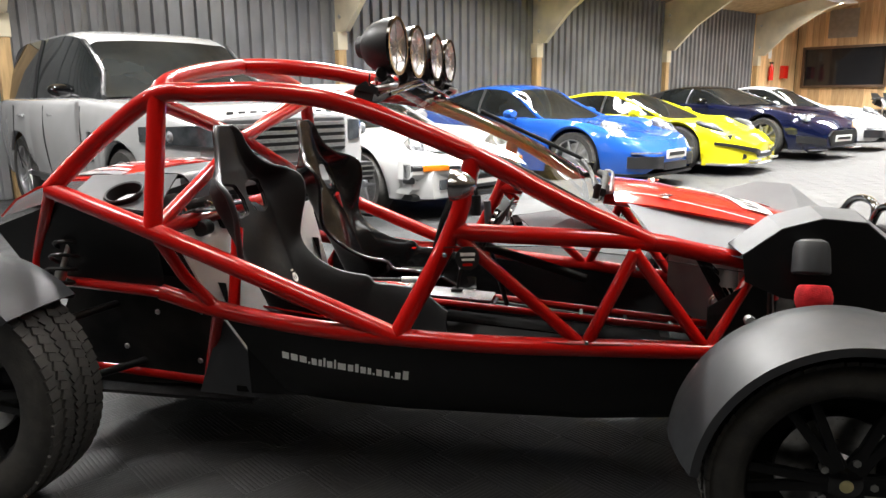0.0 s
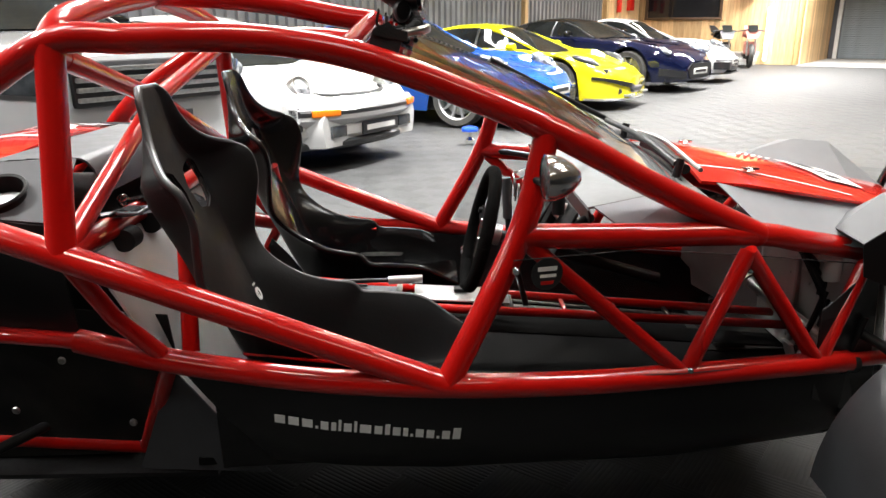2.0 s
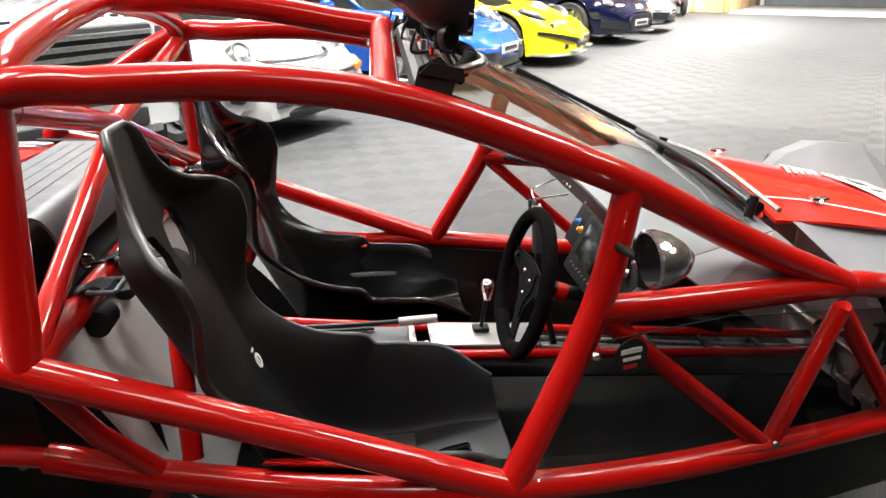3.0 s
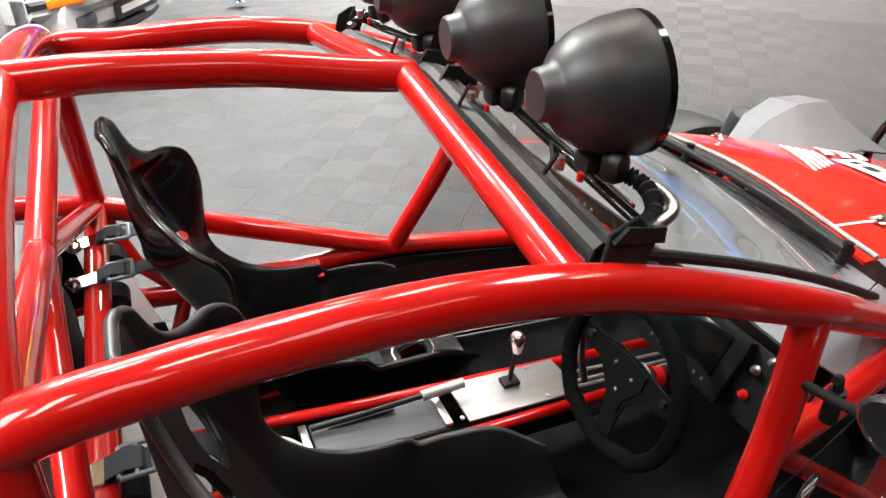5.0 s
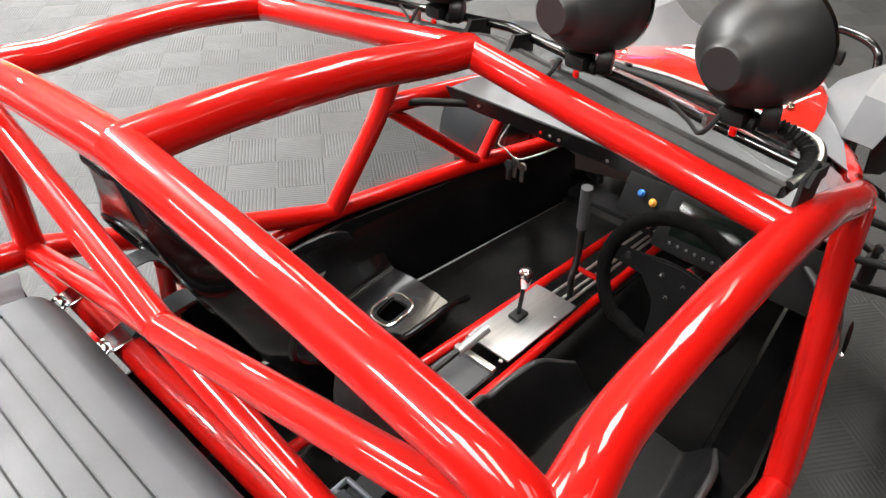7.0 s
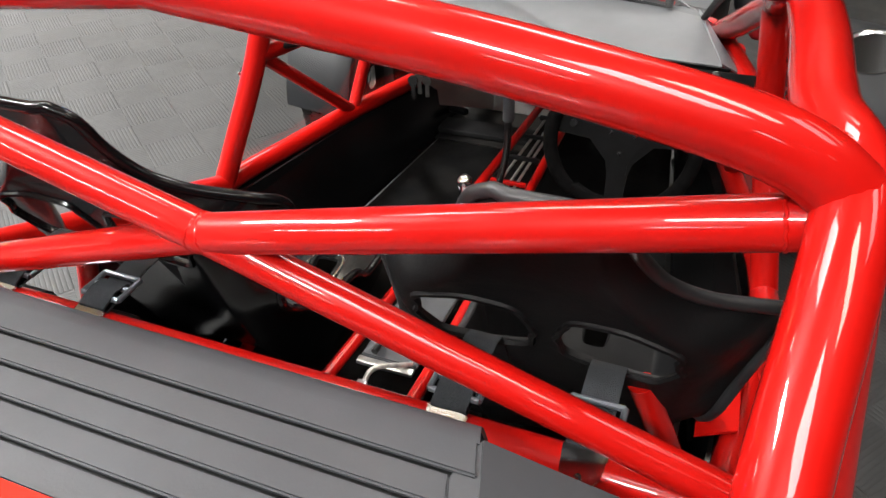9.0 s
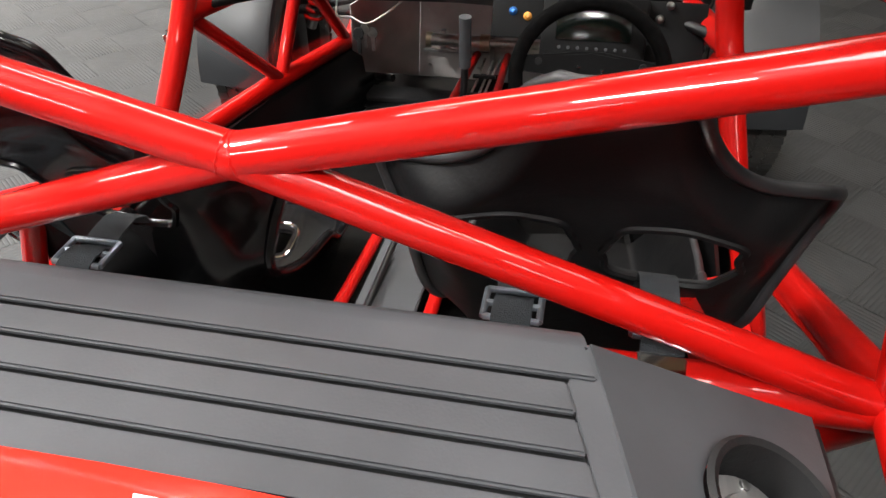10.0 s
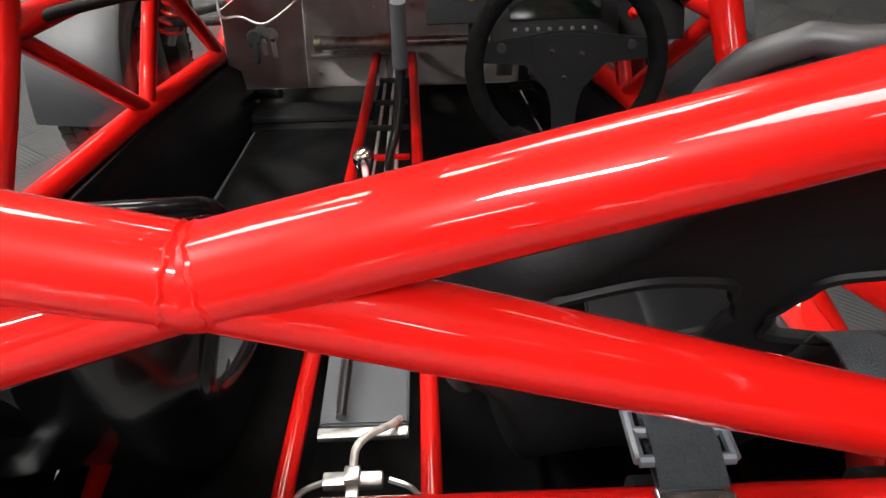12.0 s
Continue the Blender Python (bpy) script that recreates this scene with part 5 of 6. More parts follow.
    # coil springs on dampers
    def spring(p, q, r, turns, mat, tone):
        p, q = Vector(p), Vector(q)
        d = q - p
        rot = d.to_track_quat("Z", "Y").to_matrix()
        n = turns * 14
        pts = [p + rot @ Vector((r * math.cos(TAU * k / 14), r * math.sin(TAU * k / 14), d.length * (0.15 + 0.7 * k / n))) for k in range(n + 1)]
        part("coil_spring", tube(pts, 0.007, False, 8), mat, BUGGY, tone + " coil spring")
        part("damper", add_cyl(cyl(p, p + d * 0.6, 0.020, 16), p + d * 0.55, q, 0.010, 12), STEEL, BUGGY)

    for s in (-1, 1):
        spring((1.21, s * 0.735, 0.46), (1.214, s * 0.655, 0.665), 0.034, 5, RED, "red")
        lo, hi = Vector((1.216, s * 0.632, 0.700)), Vector((1.217, s * 0.612, 0.772))
        ridges = [(0.038 + 0.0125 * math.sin(math.pi * k / 12) ** 0.6 + (0.0008 if k % 2 else -0.0008), (hi - lo).length * k / 12) for k in range(13)]
        part("damper_boot", lathe(ridges, Matrix.Translation(lo) @ (hi - lo).to_track_quat("Z", "Y").to_matrix().to_4x4(), 26), BOOT, BUGGY, "gathered red fabric damper boot")
        cap = Matrix.Translation((1.218, s * 0.570, 0.800)) @ (hi - lo).to_track_quat("Z", "Y").to_matrix().to_4x4()
        part("damper_cap", lathe([(0.0, 0.098), (0.030, 0.096), (0.044, 0.088), (0.050, 0.070), (0.053, 0.0), (0.048, -0.006), (0, -0.006)], cap, 30), FENDER, BUGGY, "dark grey domed damper top")
        spring((-1.30, s * 0.70, 0.45), (-1.25, s * 0.50, 0.90), 0.048, 7, BLACK_SATIN, "black")
        for zz, xa in ((0.30, 1.02), (0.30, 1.40), (0.52, 1.08), (0.52, 1.34)):
            part("wishbone", tube([(xa, s * 0.36, zz + 0.06), (1.22, s * 0.80, zz)], 0.014, False), BLACK_SATIN, BUGGY)
        for zz, xa in ((0.30, -1.05), (0.30, -1.50), (0.52, -1.15), (0.52, -1.45)):
            part("wishbone", tube([(xa, s * 0.42, zz + 0.04), (-1.35, s * 0.82, zz)], 0.014, False), BLACK_SATIN, BUGGY)
        part("drive_shaft", cyl((-1.35, s * 0.2, 0.40), (-1.36, s * 0.84, 0.37), 0.018, 14), STEEL, BUGGY)
        part("upright", box(0.09, 0.05, 0.26, 0.015, at=(1.22, s * 0.80, 0.40)), BLACK_SATIN, BUGGY)
        part("upright", box(0.09, 0.05, 0.26, 0.015, at=(-1.35, s * 0.82, 0.40)), BLACK_SATIN, BUGGY)
        part("guard_bolt", cyl((1.02, s * 0.745, 0.70), (1.02, s * 0.775, 0.70), 0.014, 12), STEEL, BUGGY)
        part("rear_floor_panel", prism([(-0.66, s * 0.575, 0.57), (-0.60, s * 0.585, 0.50), (-0.44, s * 0.585, 0.285), (-0.78, s * 0.545, 0.275)], (0, s, 0), 0.005), GREY_PANEL, BUGGY)
        part("rail_plug", cyl((1.03, s * 0.48, 0.505), (1.075, s * 0.462, 0.50), 0.024, 16), BLACK_MATT, BUGGY)
    # gearbox and pipes at the back
    part("gearbox", add_cyl(box(0.42, 0.36, 0.30, 0.04, at=(-1.36, 0, 0.42)), (-1.4, -0.26, 0.40), (-1.4, 0.26, 0.40), 0.10, 20), BLACK_MATT, BUGGY)
    for y in (-0.30, -0.1, 0.12):
        part("coolant_hose", tube([(-0.90, y, 0.55), (-0.95, y - 0.08, 0.45), (-1.05, y - 0.1, 0.36), (-1.2, y, 0.33)], 0.018), BLACK_MATT, BUGGY)
    part("exhaust", tube([(-1.1, 0.2, 0.45), (-1.3, 0.1, 0.60), (-1.5, 0.0, 0.66), (-1.7, 0.0, 0.66)], 0.032), STEEL, BUGGY)
    # wipers and their linkage over the screen foot
    part("wiper_motor_cover", tube([(0.62, -0.36, 1.00), (0.635, 0, 1.022), (0.62, 0.36, 1.00)], 0.013), BLACK_MATT, BUGGY)
    part("wiper_arm", tube([(0.595, -0.36, 1.015), (0.585, -0.16, 1.040), (0.572, 0.02, 1.052)], 0.007), BLACK_SATIN, BUGGY)
    part("wiper_blade", tube([(0.600, -0.30, 1.018), (0.575, -0.06, 1.048), (0.545, 0.20, 1.062)], 0.008), BLACK_MATT, BUGGY)
    part("wiper_arm", tube([(0.575, 0.10, 1.055), (0.545, 0.228, 1.067), (0.40, 0.205, 1.138), (0.34, 0.19, 1.166)], 0.007), BLACK_SATIN, BUGGY)
    part("wiper_blade", tube([(0.546, 0.228, 1.066), (0.35, 0.15, 1.162), (0.15, 0.06, 1.262)], 0.008), BLACK_MATT, BUGGY)
    for x, y, z in ((0.597, -0.36, 1.0), (0.575, 0.10, 1.035)):
        part("wiper_pivot", cyl((x, y, z - 0.02), (x + 0.01, y, z + 0.028), 0.011, 16), BLACK_SATIN, BUGGY)
    part("linkage_rod", tube([(0.645, -0.40, 1.005), (0.66, 0, 1.030), (0.645, 0.40, 1.005)], 0.006, True, 8), STEEL, BUGGY)
    # bonnet pins, decals
    for y in (-0.26, 0.26):
        part("bonnet_pin", lathe([(0, 0.012), (0.006, 0.011), (0.012, 0.003), (0.018, 0)], Matrix.Translation((0.83, y, 0.977)), 16), CHROME, BUGGY)
        part("bonnet_latch", box(0.045, 0.02, 0.008, 0.003, at=(0.83, y, 0.982)), CHROME, BUGGY)

    def on_bonnet(x, y):
        w = float(np.interp(x, [0.66, 0.95, 1.14, 1.34], [0.37, 0.33, 0.28, 0.20]))
        z = float(np.interp(x, [0.66, 0.78, 0.95, 1.14, 1.34], [1.012, 1.0, 0.968, 0.93, 0.885]))
        return (x, y, z - 0.04 * (y / w) ** 2 + 0.005)

    def decal(x0, x1, y0, y1, mat, skew=0.0):
        return part("decal", sheet([[on_bonnet(x0 + (x1 - x0) * i / 4 + skew * (y0 + (y1 - y0) * j / 4), y0 + (y1 - y0) * j / 4) for j in range(5)] for i in range(5)], 0.0008), mat, BUGGY)

    decal(1.06, 1.17, -0.16, 0.06, WHITE_INK, -0.25)
    for w, yy in ((0.03, -0.13), (0.02, -0.08), (0.035, -0.03), (0.02, 0.02)):
        o = decal(1.09, 1.13, yy, yy + w, TRIM_INK, -0.25)
        o.location.z += 0.0012
    for k in range(5):
        decal(0.90 + 0.022 * k, 0.912 + 0.022 * k, -0.02 + 0.01 * k, 0.20 - 0.015 * k, WHITE_INK, 0.5)
    for k in range(3):
        decal(0.99 + 0.06 * k, 1.03 + 0.06 * k, 0.10 - 0.02 * k, 0.22 - 0.02 * k, WHITE_INK, 0.8)
    decal(0.68, 1.12, -0.262, -0.256, WHITE_INK)
    # tail panel stripes
    def on_tail(x, y):
        z = float(np.interp(-x, [1.125, 1.20, 1.30, 1.42, 1.54, 1.64], [1.053, 1.060, 1.058, 1.03, 0.98, 0.91]))
        return (x, y, z - 0.03 * (y / 0.46) ** 2 + 0.0065)

    def stripe(pts, w, mat=WHITE_INK):
        pts = smooth_path([(x, y, 0) for x, y in pts], 6)
        return part("decal", sheet([[on_tail(p.x, p.y + k * w) for k in (-1, -0.5, 0, 0.5, 1)] for p in pts], 0.0008), mat, BUGGY)

    stripe([(-1.15, -0.05), (-1.26, -0.10), (-1.40, -0.18), (-1.52, -0.22)], 0.010)
    for s in (-1, 1):
        stripe([(-1.14, s * 0.36), (-1.24, s * 0.37), (-1.36, s * 0.40), (-1.52, s * 0.39)], 0.032, NOSE_GREY)
        stripe([(-1.16, s * 0.30), (-1.26, s * 0.29), (-1.38, s * 0.33), (-1.50, s * 0.34)], 0.012)
        stripe([(-1.20, s * 0.22), (-1.30, s * 0.20), (-1.42, s * 0.26)], 0.007)
    for k in range(3):
        stripe([(-1.15 - 0.012 * k, 0.12 + 0.04 * k), (-1.175 - 0.012 * k, 0.13 + 0.04 * k)], 0.012)
    # front bar seen over the nose
    for s in (-1, 1):
        part("lamp_hoop", tube([(1.52, s * 0.30, 0.72), (1.56, s * 0.295, 0.86), (1.58, s * 0.25, 0.915), (1.585, s * 0.13, 0.935), (1.58, s * 0.02, 0.915), (1.56, s * -0.02 + s * 0.02, 0.84), (1.52, s * 0.02, 0.72)], 0.014), BLACK_GLOSS, BUGGY)
        part("hoop_stay", box(0.03, 0.10, 0.05, 0.01, at=(1.56, s * 0.14, 0.85)), BLACK_MATT, BUGGY)
    # rounded welds at the main joints, and the beads round the tubes of the cross
    for j, r in ((A, 0.0309), (H, 0.0309), (PC, 0.0309), (HC, 0.0300), (XC, 0.0251), (C, 0.0309), (D, 0.0309)):
        for p in ((j, flip(j)) if abs(j[1]) > 0.01 else (j,)):
            part("weld", lathe([(r * math.sin(math.pi * k / 10), r * math.cos(math.pi * k / 10)) for k in range(11)], Matrix.Translation(p), 24), RED, BUGGY)

    def bead(p, q, r, along):
        p, q = Vector(p), Vector(q)
        d = (q - p).normalized()
        rot = d.to_track_quat("Z", "Y").to_matrix()
        c = p + d * along
        part("weld_bead", tube([c + rot @ Vector((r * math.cos(TAU * k / 36), r * math.sin(TAU * k / 36), 0.0008 * math.sin(k * 2.1))) for k in range(37)], 0.0022, False, 6), RED, BUGGY)

    for s in (-1, 1):
        bead(XC, (A[0], s * A[1], 1.300), 0.0235, 0.008)
        bead((A[0], s * A[1] * 0.985, 1.300), XC, 0.0242, 0.034)


TRIM_INK = material("black_decal_ink", (0.012, 0.012, 0.012), 0.4)
build_small()


# ---- parked cars ----
GLASS_DARK = material("tinted_car_glass", (0.016, 0.018, 0.018), 0.04, 0, 0.3, 2, spec=0.26)
TRIM_BLACK = material("black_car_trim", (0.015, 0.015, 0.016), 0.35, 0, 0.1)
LAMP_GLASS = material("headlamp_glass", (0.42, 0.44, 0.47), 0.10, 0.5, 0.4, 30)
LAMP_BOWL = material("smoked_lamp_cover", (0.05, 0.055, 0.06), 0.1, 0, 0.3, 12, coat=0.3)
AMBER = material("amber_lens", (0.75, 0.18, 0.01), 0.25, 0, 0.05)
CAR_SILVER = material("silver_alloy_wheel", (0.6, 0.6, 0.61), 0.3, 0.9, 0.05)
PLATE = material("white_plate", (0.7, 0.7, 0.68), 0.4, 0, 0.03)


def car_paint(name, colour):
    return material(name, colour, 0.08, 0, 0.04, 2, coat=0.5, rough_vary=0.1)


def road_wheel(parent, x, y, r, w, out, spokes, rim_mat):
    hub = new("wheel")
    hub.parent = parent
    hub.matrix_basis = Matrix.Translation((x, y, r)) @ Matrix.Rotation(-out * math.pi / 2, 4, "X")
    h, rr = w / 2, r * 0.74
    part("tyre", lathe([(rr, -h), (r * 0.93, -h), (r, -h * 0.7), (r, h * 0.7), (r * 0.93, h), (rr, h * 0.92)], n=40), RUBBER, hub)
    bm = bm_new()
    add_lathe(bm, [(rr * 1.01, h * 0.9), (rr * 0.94, h * 0.8), (rr * 0.92, -h * 0.5)], n=40)
    for j in range(spokes):
        a = TAU * j / spokes
        add_box(bm, rr * 0.52, 0, h * 0.55, rr * 0.86, rr * 0.13, h * 0.2, Matrix.Rotation(a, 4, "Z"), 0.006)
    add_lathe(bm, [(0, h * 0.72), (rr * 0.16, h * 0.7), (rr * 0.2, h * 0.4), (0, h * 0.4)], n=16)
    part("rim", bm, rim_mat, hub)
    part("brake_disc", lathe([(0.03, -0.01), (rr * 0.8, -0.01), (rr * 0.8, 0.01), (0.03, 0.01)], n=28), STEEL, hub)


def lin(table, d):
    return float(np.interp(d, [p[0] for p in table], [p[1] for p in table]))


def soft(table, d):
    return sum(lin(table, d + k * 0.06) for k in (-2, -1, 0, 1, 2)) / 5


def parked_car(label, m, paint, L, top, half, crown, sill, wheels, wr, cabin, base_w, roof_w, roof, pillar_mat, spokes=10, rim=None, roof_mat=None, tail_glass=True,
               side_end=None, mirror_mat=None, name="sports_car", category="car"):
    """A lofted body, cabin and wheels. d runs from the nose to the tail; tables are (d, value)."""
    ob = thing(name, label, category, m, "parked cars")
    ra = wr * 1.13
    n = 84
    ds = [L * (0.5 - 0.5 * math.cos(math.pi * min(1, max(0, i / (n - 1))))) * 0.35 + 0.65 * L * i / (n - 1) for i in range(n)]

    def section(d):
        hw, zt = soft(half, d), soft(top, d)
        sh = zt + soft(crown, d)
        zb = lin(sill, d)
        arch = 0
        for dw in wheels:
            k = ra * ra - (d - dw) ** 2
            if k > 0:
                arch = max(arch, wr + math.sqrt(k))
        z0 = max(zb, arch)
        z1 = max(zb + 0.3 * (sh - zb), z0 + 0.02)
        z2 = max(zb + 0.62 * (sh - zb), z1 + 0.02)
        z3 = max(sh - 0.06, z2 + 0.02)
        flare = 0.02 if arch > zb else 0.0
        return [(hw * 0.95 + flare, z0), (hw * 0.985 + flare, z1), (hw + flare * 0.5, z2), (hw * 0.975, z3), (hw * 0.90, max(sh, z3 + 0.01)), (hw * 0.74, sh * 0.6 + zt * 0.4 + 0.008),
                (hw * 0.45, zt + 0.004), (0, zt + 0.012)]

    bm = bm_new()
    rows = []
    for d in ds:
        s = section(d)
        s = [(q.x, q.y) for q in smooth_path([(y, z, 0) for y, z in s], 3)]
        pts = [(L / 2 - d, y, z) for y, z in s] + [(L / 2 - d, -y, z) for y, z in s[-2::-1]]
        rows.append([bm.verts.new(p) for p in pts])
    for a, b in zip(rows, rows[1:]):
        for j in range(len(a) - 1):
            bm.faces.new((a[j], a[j + 1], b[j + 1], b[j]))
    bm.faces.new(rows[0])
    bm.faces.new(rows[-1][::-1])
    part("body", bm, paint, ob, smooth=50)
    part("underbody", box(L - 0.5, 2 * lin(half, L / 2) - 0.35, 0.4, 0.02, at=(0, 0, 0.37)), TRIM_BLACK, ob)

    # cabin
    d0, d1 = cabin[0][0], cabin[-1][0]
    r0, r1 = roof
    groups = {}
    cds = [d0 + (d1 - d0) * i / 40 for i in range(41)]
    secs = []
    for d in cds:
        hw, zt = soft(half, d), soft(top, d)
        zb = zt + soft(crown, d) - 0.02
        zr = max(soft(cabin, d), zb - 0.02)
        f = min(1, max(0, (zr - zb) / 0.3))
        wb = hw * base_w
        wt = wb + (hw * roof_w - wb) * f
        secs.append([(wb, zb - 0.02), (wb + (wt - wb) * 0.5 + 0.012, zb + 0.52 * (zr - 0.06 * f - zb)), (wt, max(zb - 0.01, zr - 0.06 * f)), (wt * 0.88, zr - 0.02 * f), (wt * 0.45, zr), (0, zr + 0.004)])
    side_end = side_end or r1
    for i in range(40):
        dm = (cds[i] + cds[i + 1]) / 2
        for j in range(5):
            if j >= 2:
                key = "windscreen" if dm < r0 else ("roof" if dm < r1 or not tail_glass else "rear_window")
                if j == 2 and r0 <= dm:
                    key = "roof"
            else:
                key = "side_window" if dm < side_end else "quarter_panel"
            for s in (1, -1):
                q = [(secs[i][j], cds[i]), (secs[i][j + 1], cds[i]), (secs[i + 1][j + 1], cds[i + 1]), (secs[i + 1][j], cds[i + 1])]
                nm = key if key in ("windscreen", "roof", "rear_window") else key + ("_l" if s > 0 else "_r")
                groups.setdefault(nm, []).append([(L / 2 - d, s * y, z) for (y, z), d in q])
    for nm, quads in groups.items():
        bm = bm_new()
        for q in quads:
            bm.faces.new([bm.verts.new(p) for p in q])
        bmesh.ops.remove_doubles(bm, verts=bm.verts, dist=1e-4)
        key = nm[:-2] if nm[-2:] in ("_l", "_r") else nm
        mat = {"roof": roof_mat or paint, "quarter_panel": pillar_mat}.get(key, GLASS_DARK)
        part(key, bm, mat, ob, smooth=50)
    for s in (1, -1):
        ia = [i for i, d in enumerate(cds) if d <= r0 + 0.1]
        part("pillar", tube([(L / 2 - cds[i], s * (secs[i][2][0] + 0.004), secs[i][2][1] + 0.004) for i in ia], 0.022, False, 8), pillar_mat, ob)
        ib = [i for i, d in enumerate(cds) if d <= side_end]
        part("waist_trim", tube([(L / 2 - cds[i], s * (secs[i][0][0] + 0.012), secs[i][0][1] + 0.026) for i in ib], 0.012, False, 6), TRIM_BLACK, ob)
        if side_end - d0 > 1.0:
            dm = d0 + (side_end - d0) * 0.62
            k = min(range(41), key=lambda q: abs(cds[q] - dm))
            part("pillar", tube([(L / 2 - cds[k], s * (y + 0.005), z) for y, z in secs[k][:3]], 0.018, False, 6), TRIM_BLACK, ob)
        # mirrors and door line
        mx, my, mz = L / 2 - d0 - 0.42, lin(half, d0 + 0.4), lin(top, d0) + lin(crown, d0 + 0.4) + 0.09
        mir = part("mirror", lathe([(0, -0.07), (0.05, -0.06), (0.075, -0.02), (0.075, 0.03), (0.06, 0.05), (0, 0.05)],
                                   Matrix.Translation((mx, s * (my + 0.08), mz)) @ Matrix.Rotation(-math.pi / 2, 4, "Y") @ Matrix.Diagonal((0.8, 1.45, 1, 1)), n=18), mirror_mat or roof_mat or paint, ob)
        part("mirror_arm", cyl((mx, s * (my - 0.06), mz - 0.06), (mx, s * (my + 0.06), mz - 0.02), 0.015, 8), TRIM_BLACK, ob)
        part("door_handle", box(0.16, 0.02, 0.025, 0.006, at=(L / 2 - d0 - 1.15, s * (lin(half, d0 + 1.15) * 0.985), lin(top, d0 + 1.1) * 0.86)), paint, ob)
        for dw in wheels:
            road_wheel(ob, L / 2 - dw, s * (lin(half, dw) - 0.12), wr, 0.22, s, spokes, rim or CAR_SILVER)
    return ob


def dome(parent, name, mat, x, y, z, rx, ry, rz, rot=(0, 0, 0), label=""):
    bm = bm_new()
    bmesh.ops.create_uvsphere(bm, u_segments=24, v_segments=14, radius=1, matrix=pose(x, y, z, *rot) @ Matrix.Diagonal((rx, ry, rz, 1)))
    return part(name, bm, mat, parent, label, smooth=60)


def plate(parent, x, y, z, yaw=0, tilt=0, w=0.52, back=PLATE):
    p = new("number_plate")
    p.parent = parent
    p.matrix_basis = pose(x, y, z, 0, tilt, yaw)
    part("plate", box(0.012, w, 0.11, 0.004), back, p)
    part("plate_bar", box(0.004, w * 0.78, 0.045, at=(0.008, 0, 0)), TRIM_BLACK if back is PLATE else PLATE, p)


def vents(parent, name, mat, boxes, bevel=0.012):
    for x, y, z, sx, sy, sz, yaw in boxes:
        o = part(name, box(sx, sy, sz, bevel), mat, parent)
        o.matrix_basis = pose(x, y, z, 0, 0, yaw)


def bow(x, half, depth, h, z, sweep):
    """A bar bent round the nose: x at the middle, swept back by sweep at its ends."""
    bm = bm_new()
    rows = []
    for j in range(17):
        q = j / 8 - 1
        back = sweep * abs(q) ** 2.6
        c = 0.3 * h
        rows.append([bm.verts.new((x - back - dx, half * q, z + dz)) for dx, dz in ((depth, -h / 2), (c, -h / 2), (0, -h / 2 + c), (0, h / 2 - c), (c, h / 2), (depth, h / 2))])
    for a, b in zip(rows, rows[1:]):
        for k in range(6):
            bm.faces.new((a[k], a[(k + 1) % 6], b[(k + 1) % 6], b[k]))
    bm.faces.new(rows[0])
    bm.faces.new(rows[-1][::-1])
    return bm


def nose_patch(L, half, ya, yb, za, zb, out=0.008, deep=0.03):
    """A panel wrapped round one corner of the nose, from ya to yb; za and zb are its lower and upper heights at both ends."""
    def depth(y):
        lo, hi = 0.0, 0.9
        for _ in range(24):
            mid = (lo + hi) / 2
            lo, hi = (mid, hi) if soft(half, mid) * 0.985 < abs(y) else (lo, mid)
        return lo
    cols = []
    for i in range(11):
        t = i / 10
        y = ya + (yb - ya) * t
        a, b = za[0] + (za[1] - za[0]) * t, zb[0] + (zb[1] - zb[0]) * t
        d0, d1 = depth(abs(y) - 0.02), depth(abs(y) + 0.02)
        slope = min(1.0, (d1 - d0) / 0.04)
        x, y = L / 2 - depth(y) + out, y + math.copysign(out * slope, y)
        cols.append([(x, y, a + (b - a) * k / 4) for k in range(5)])
    return sheet(cols, deep if ya > 0 else -deep)


def stand(u, nose_v, L, turn=-13.0):
    """A car's pose with the middle of its nose at u, v, pointing out of the row."""
    a = radians(-90 + turn)
    return TURN @ pose(u * K - math.cos(a) * L / 2, nose_v * K - math.sin(a) * L / 2, 0, 0, 0, -90 + turn)


def sports_table(L, Hh, Wd, wb, fo, wr):
    """Tables of a rear-engined coupe."""
    return dict(L=L, top=[(0, 0.40), (0.05, 0.52), (0.15, 0.59), (0.5, 0.675), (0.9, 0.745), (1.3, 0.80), (1.7, 0.85), (2.9, 0.88), (3.6, 0.87), (4.2, 0.80), (L, 0.62)],
                half=[(0, Wd * 0.24), (0.05, Wd * 0.33), (0.15, Wd * 0.395), (0.35, Wd * 0.445), (0.8, Wd * 0.485), (1.6, Wd * 0.475), (2.4, Wd * 0.475), (3.3, Wd * 0.50), (3.9, Wd * 0.49), (L - 0.1, Wd * 0.42), (L, Wd * 0.36)],
                crown=[(0, -0.04), (0.25, -0.01), (0.5, 0.06), (0.8, 0.085), (1.2, 0.06), (1.7, 0.0), (2.8, 0.0), (3.3, 0.03), (3.9, 0.0), (L, -0.06)],
                sill=[(0, 0.26), (0.08, 0.19), (0.5, 0.17), (L - 0.5, 0.18), (L, 0.30)], wheels=(fo, fo + wb), wr=wr,
                cabin=[(1.45, 0.80), (1.75, 0.98), (2.15, Hh - 0.05), (2.45, Hh), (2.8, Hh - 0.01), (3.3, Hh - 0.13), (3.8, 1.0), (4.2, 0.84)], base_w=0.86, roof_w=0.63, roof=(2.12, 3.0))


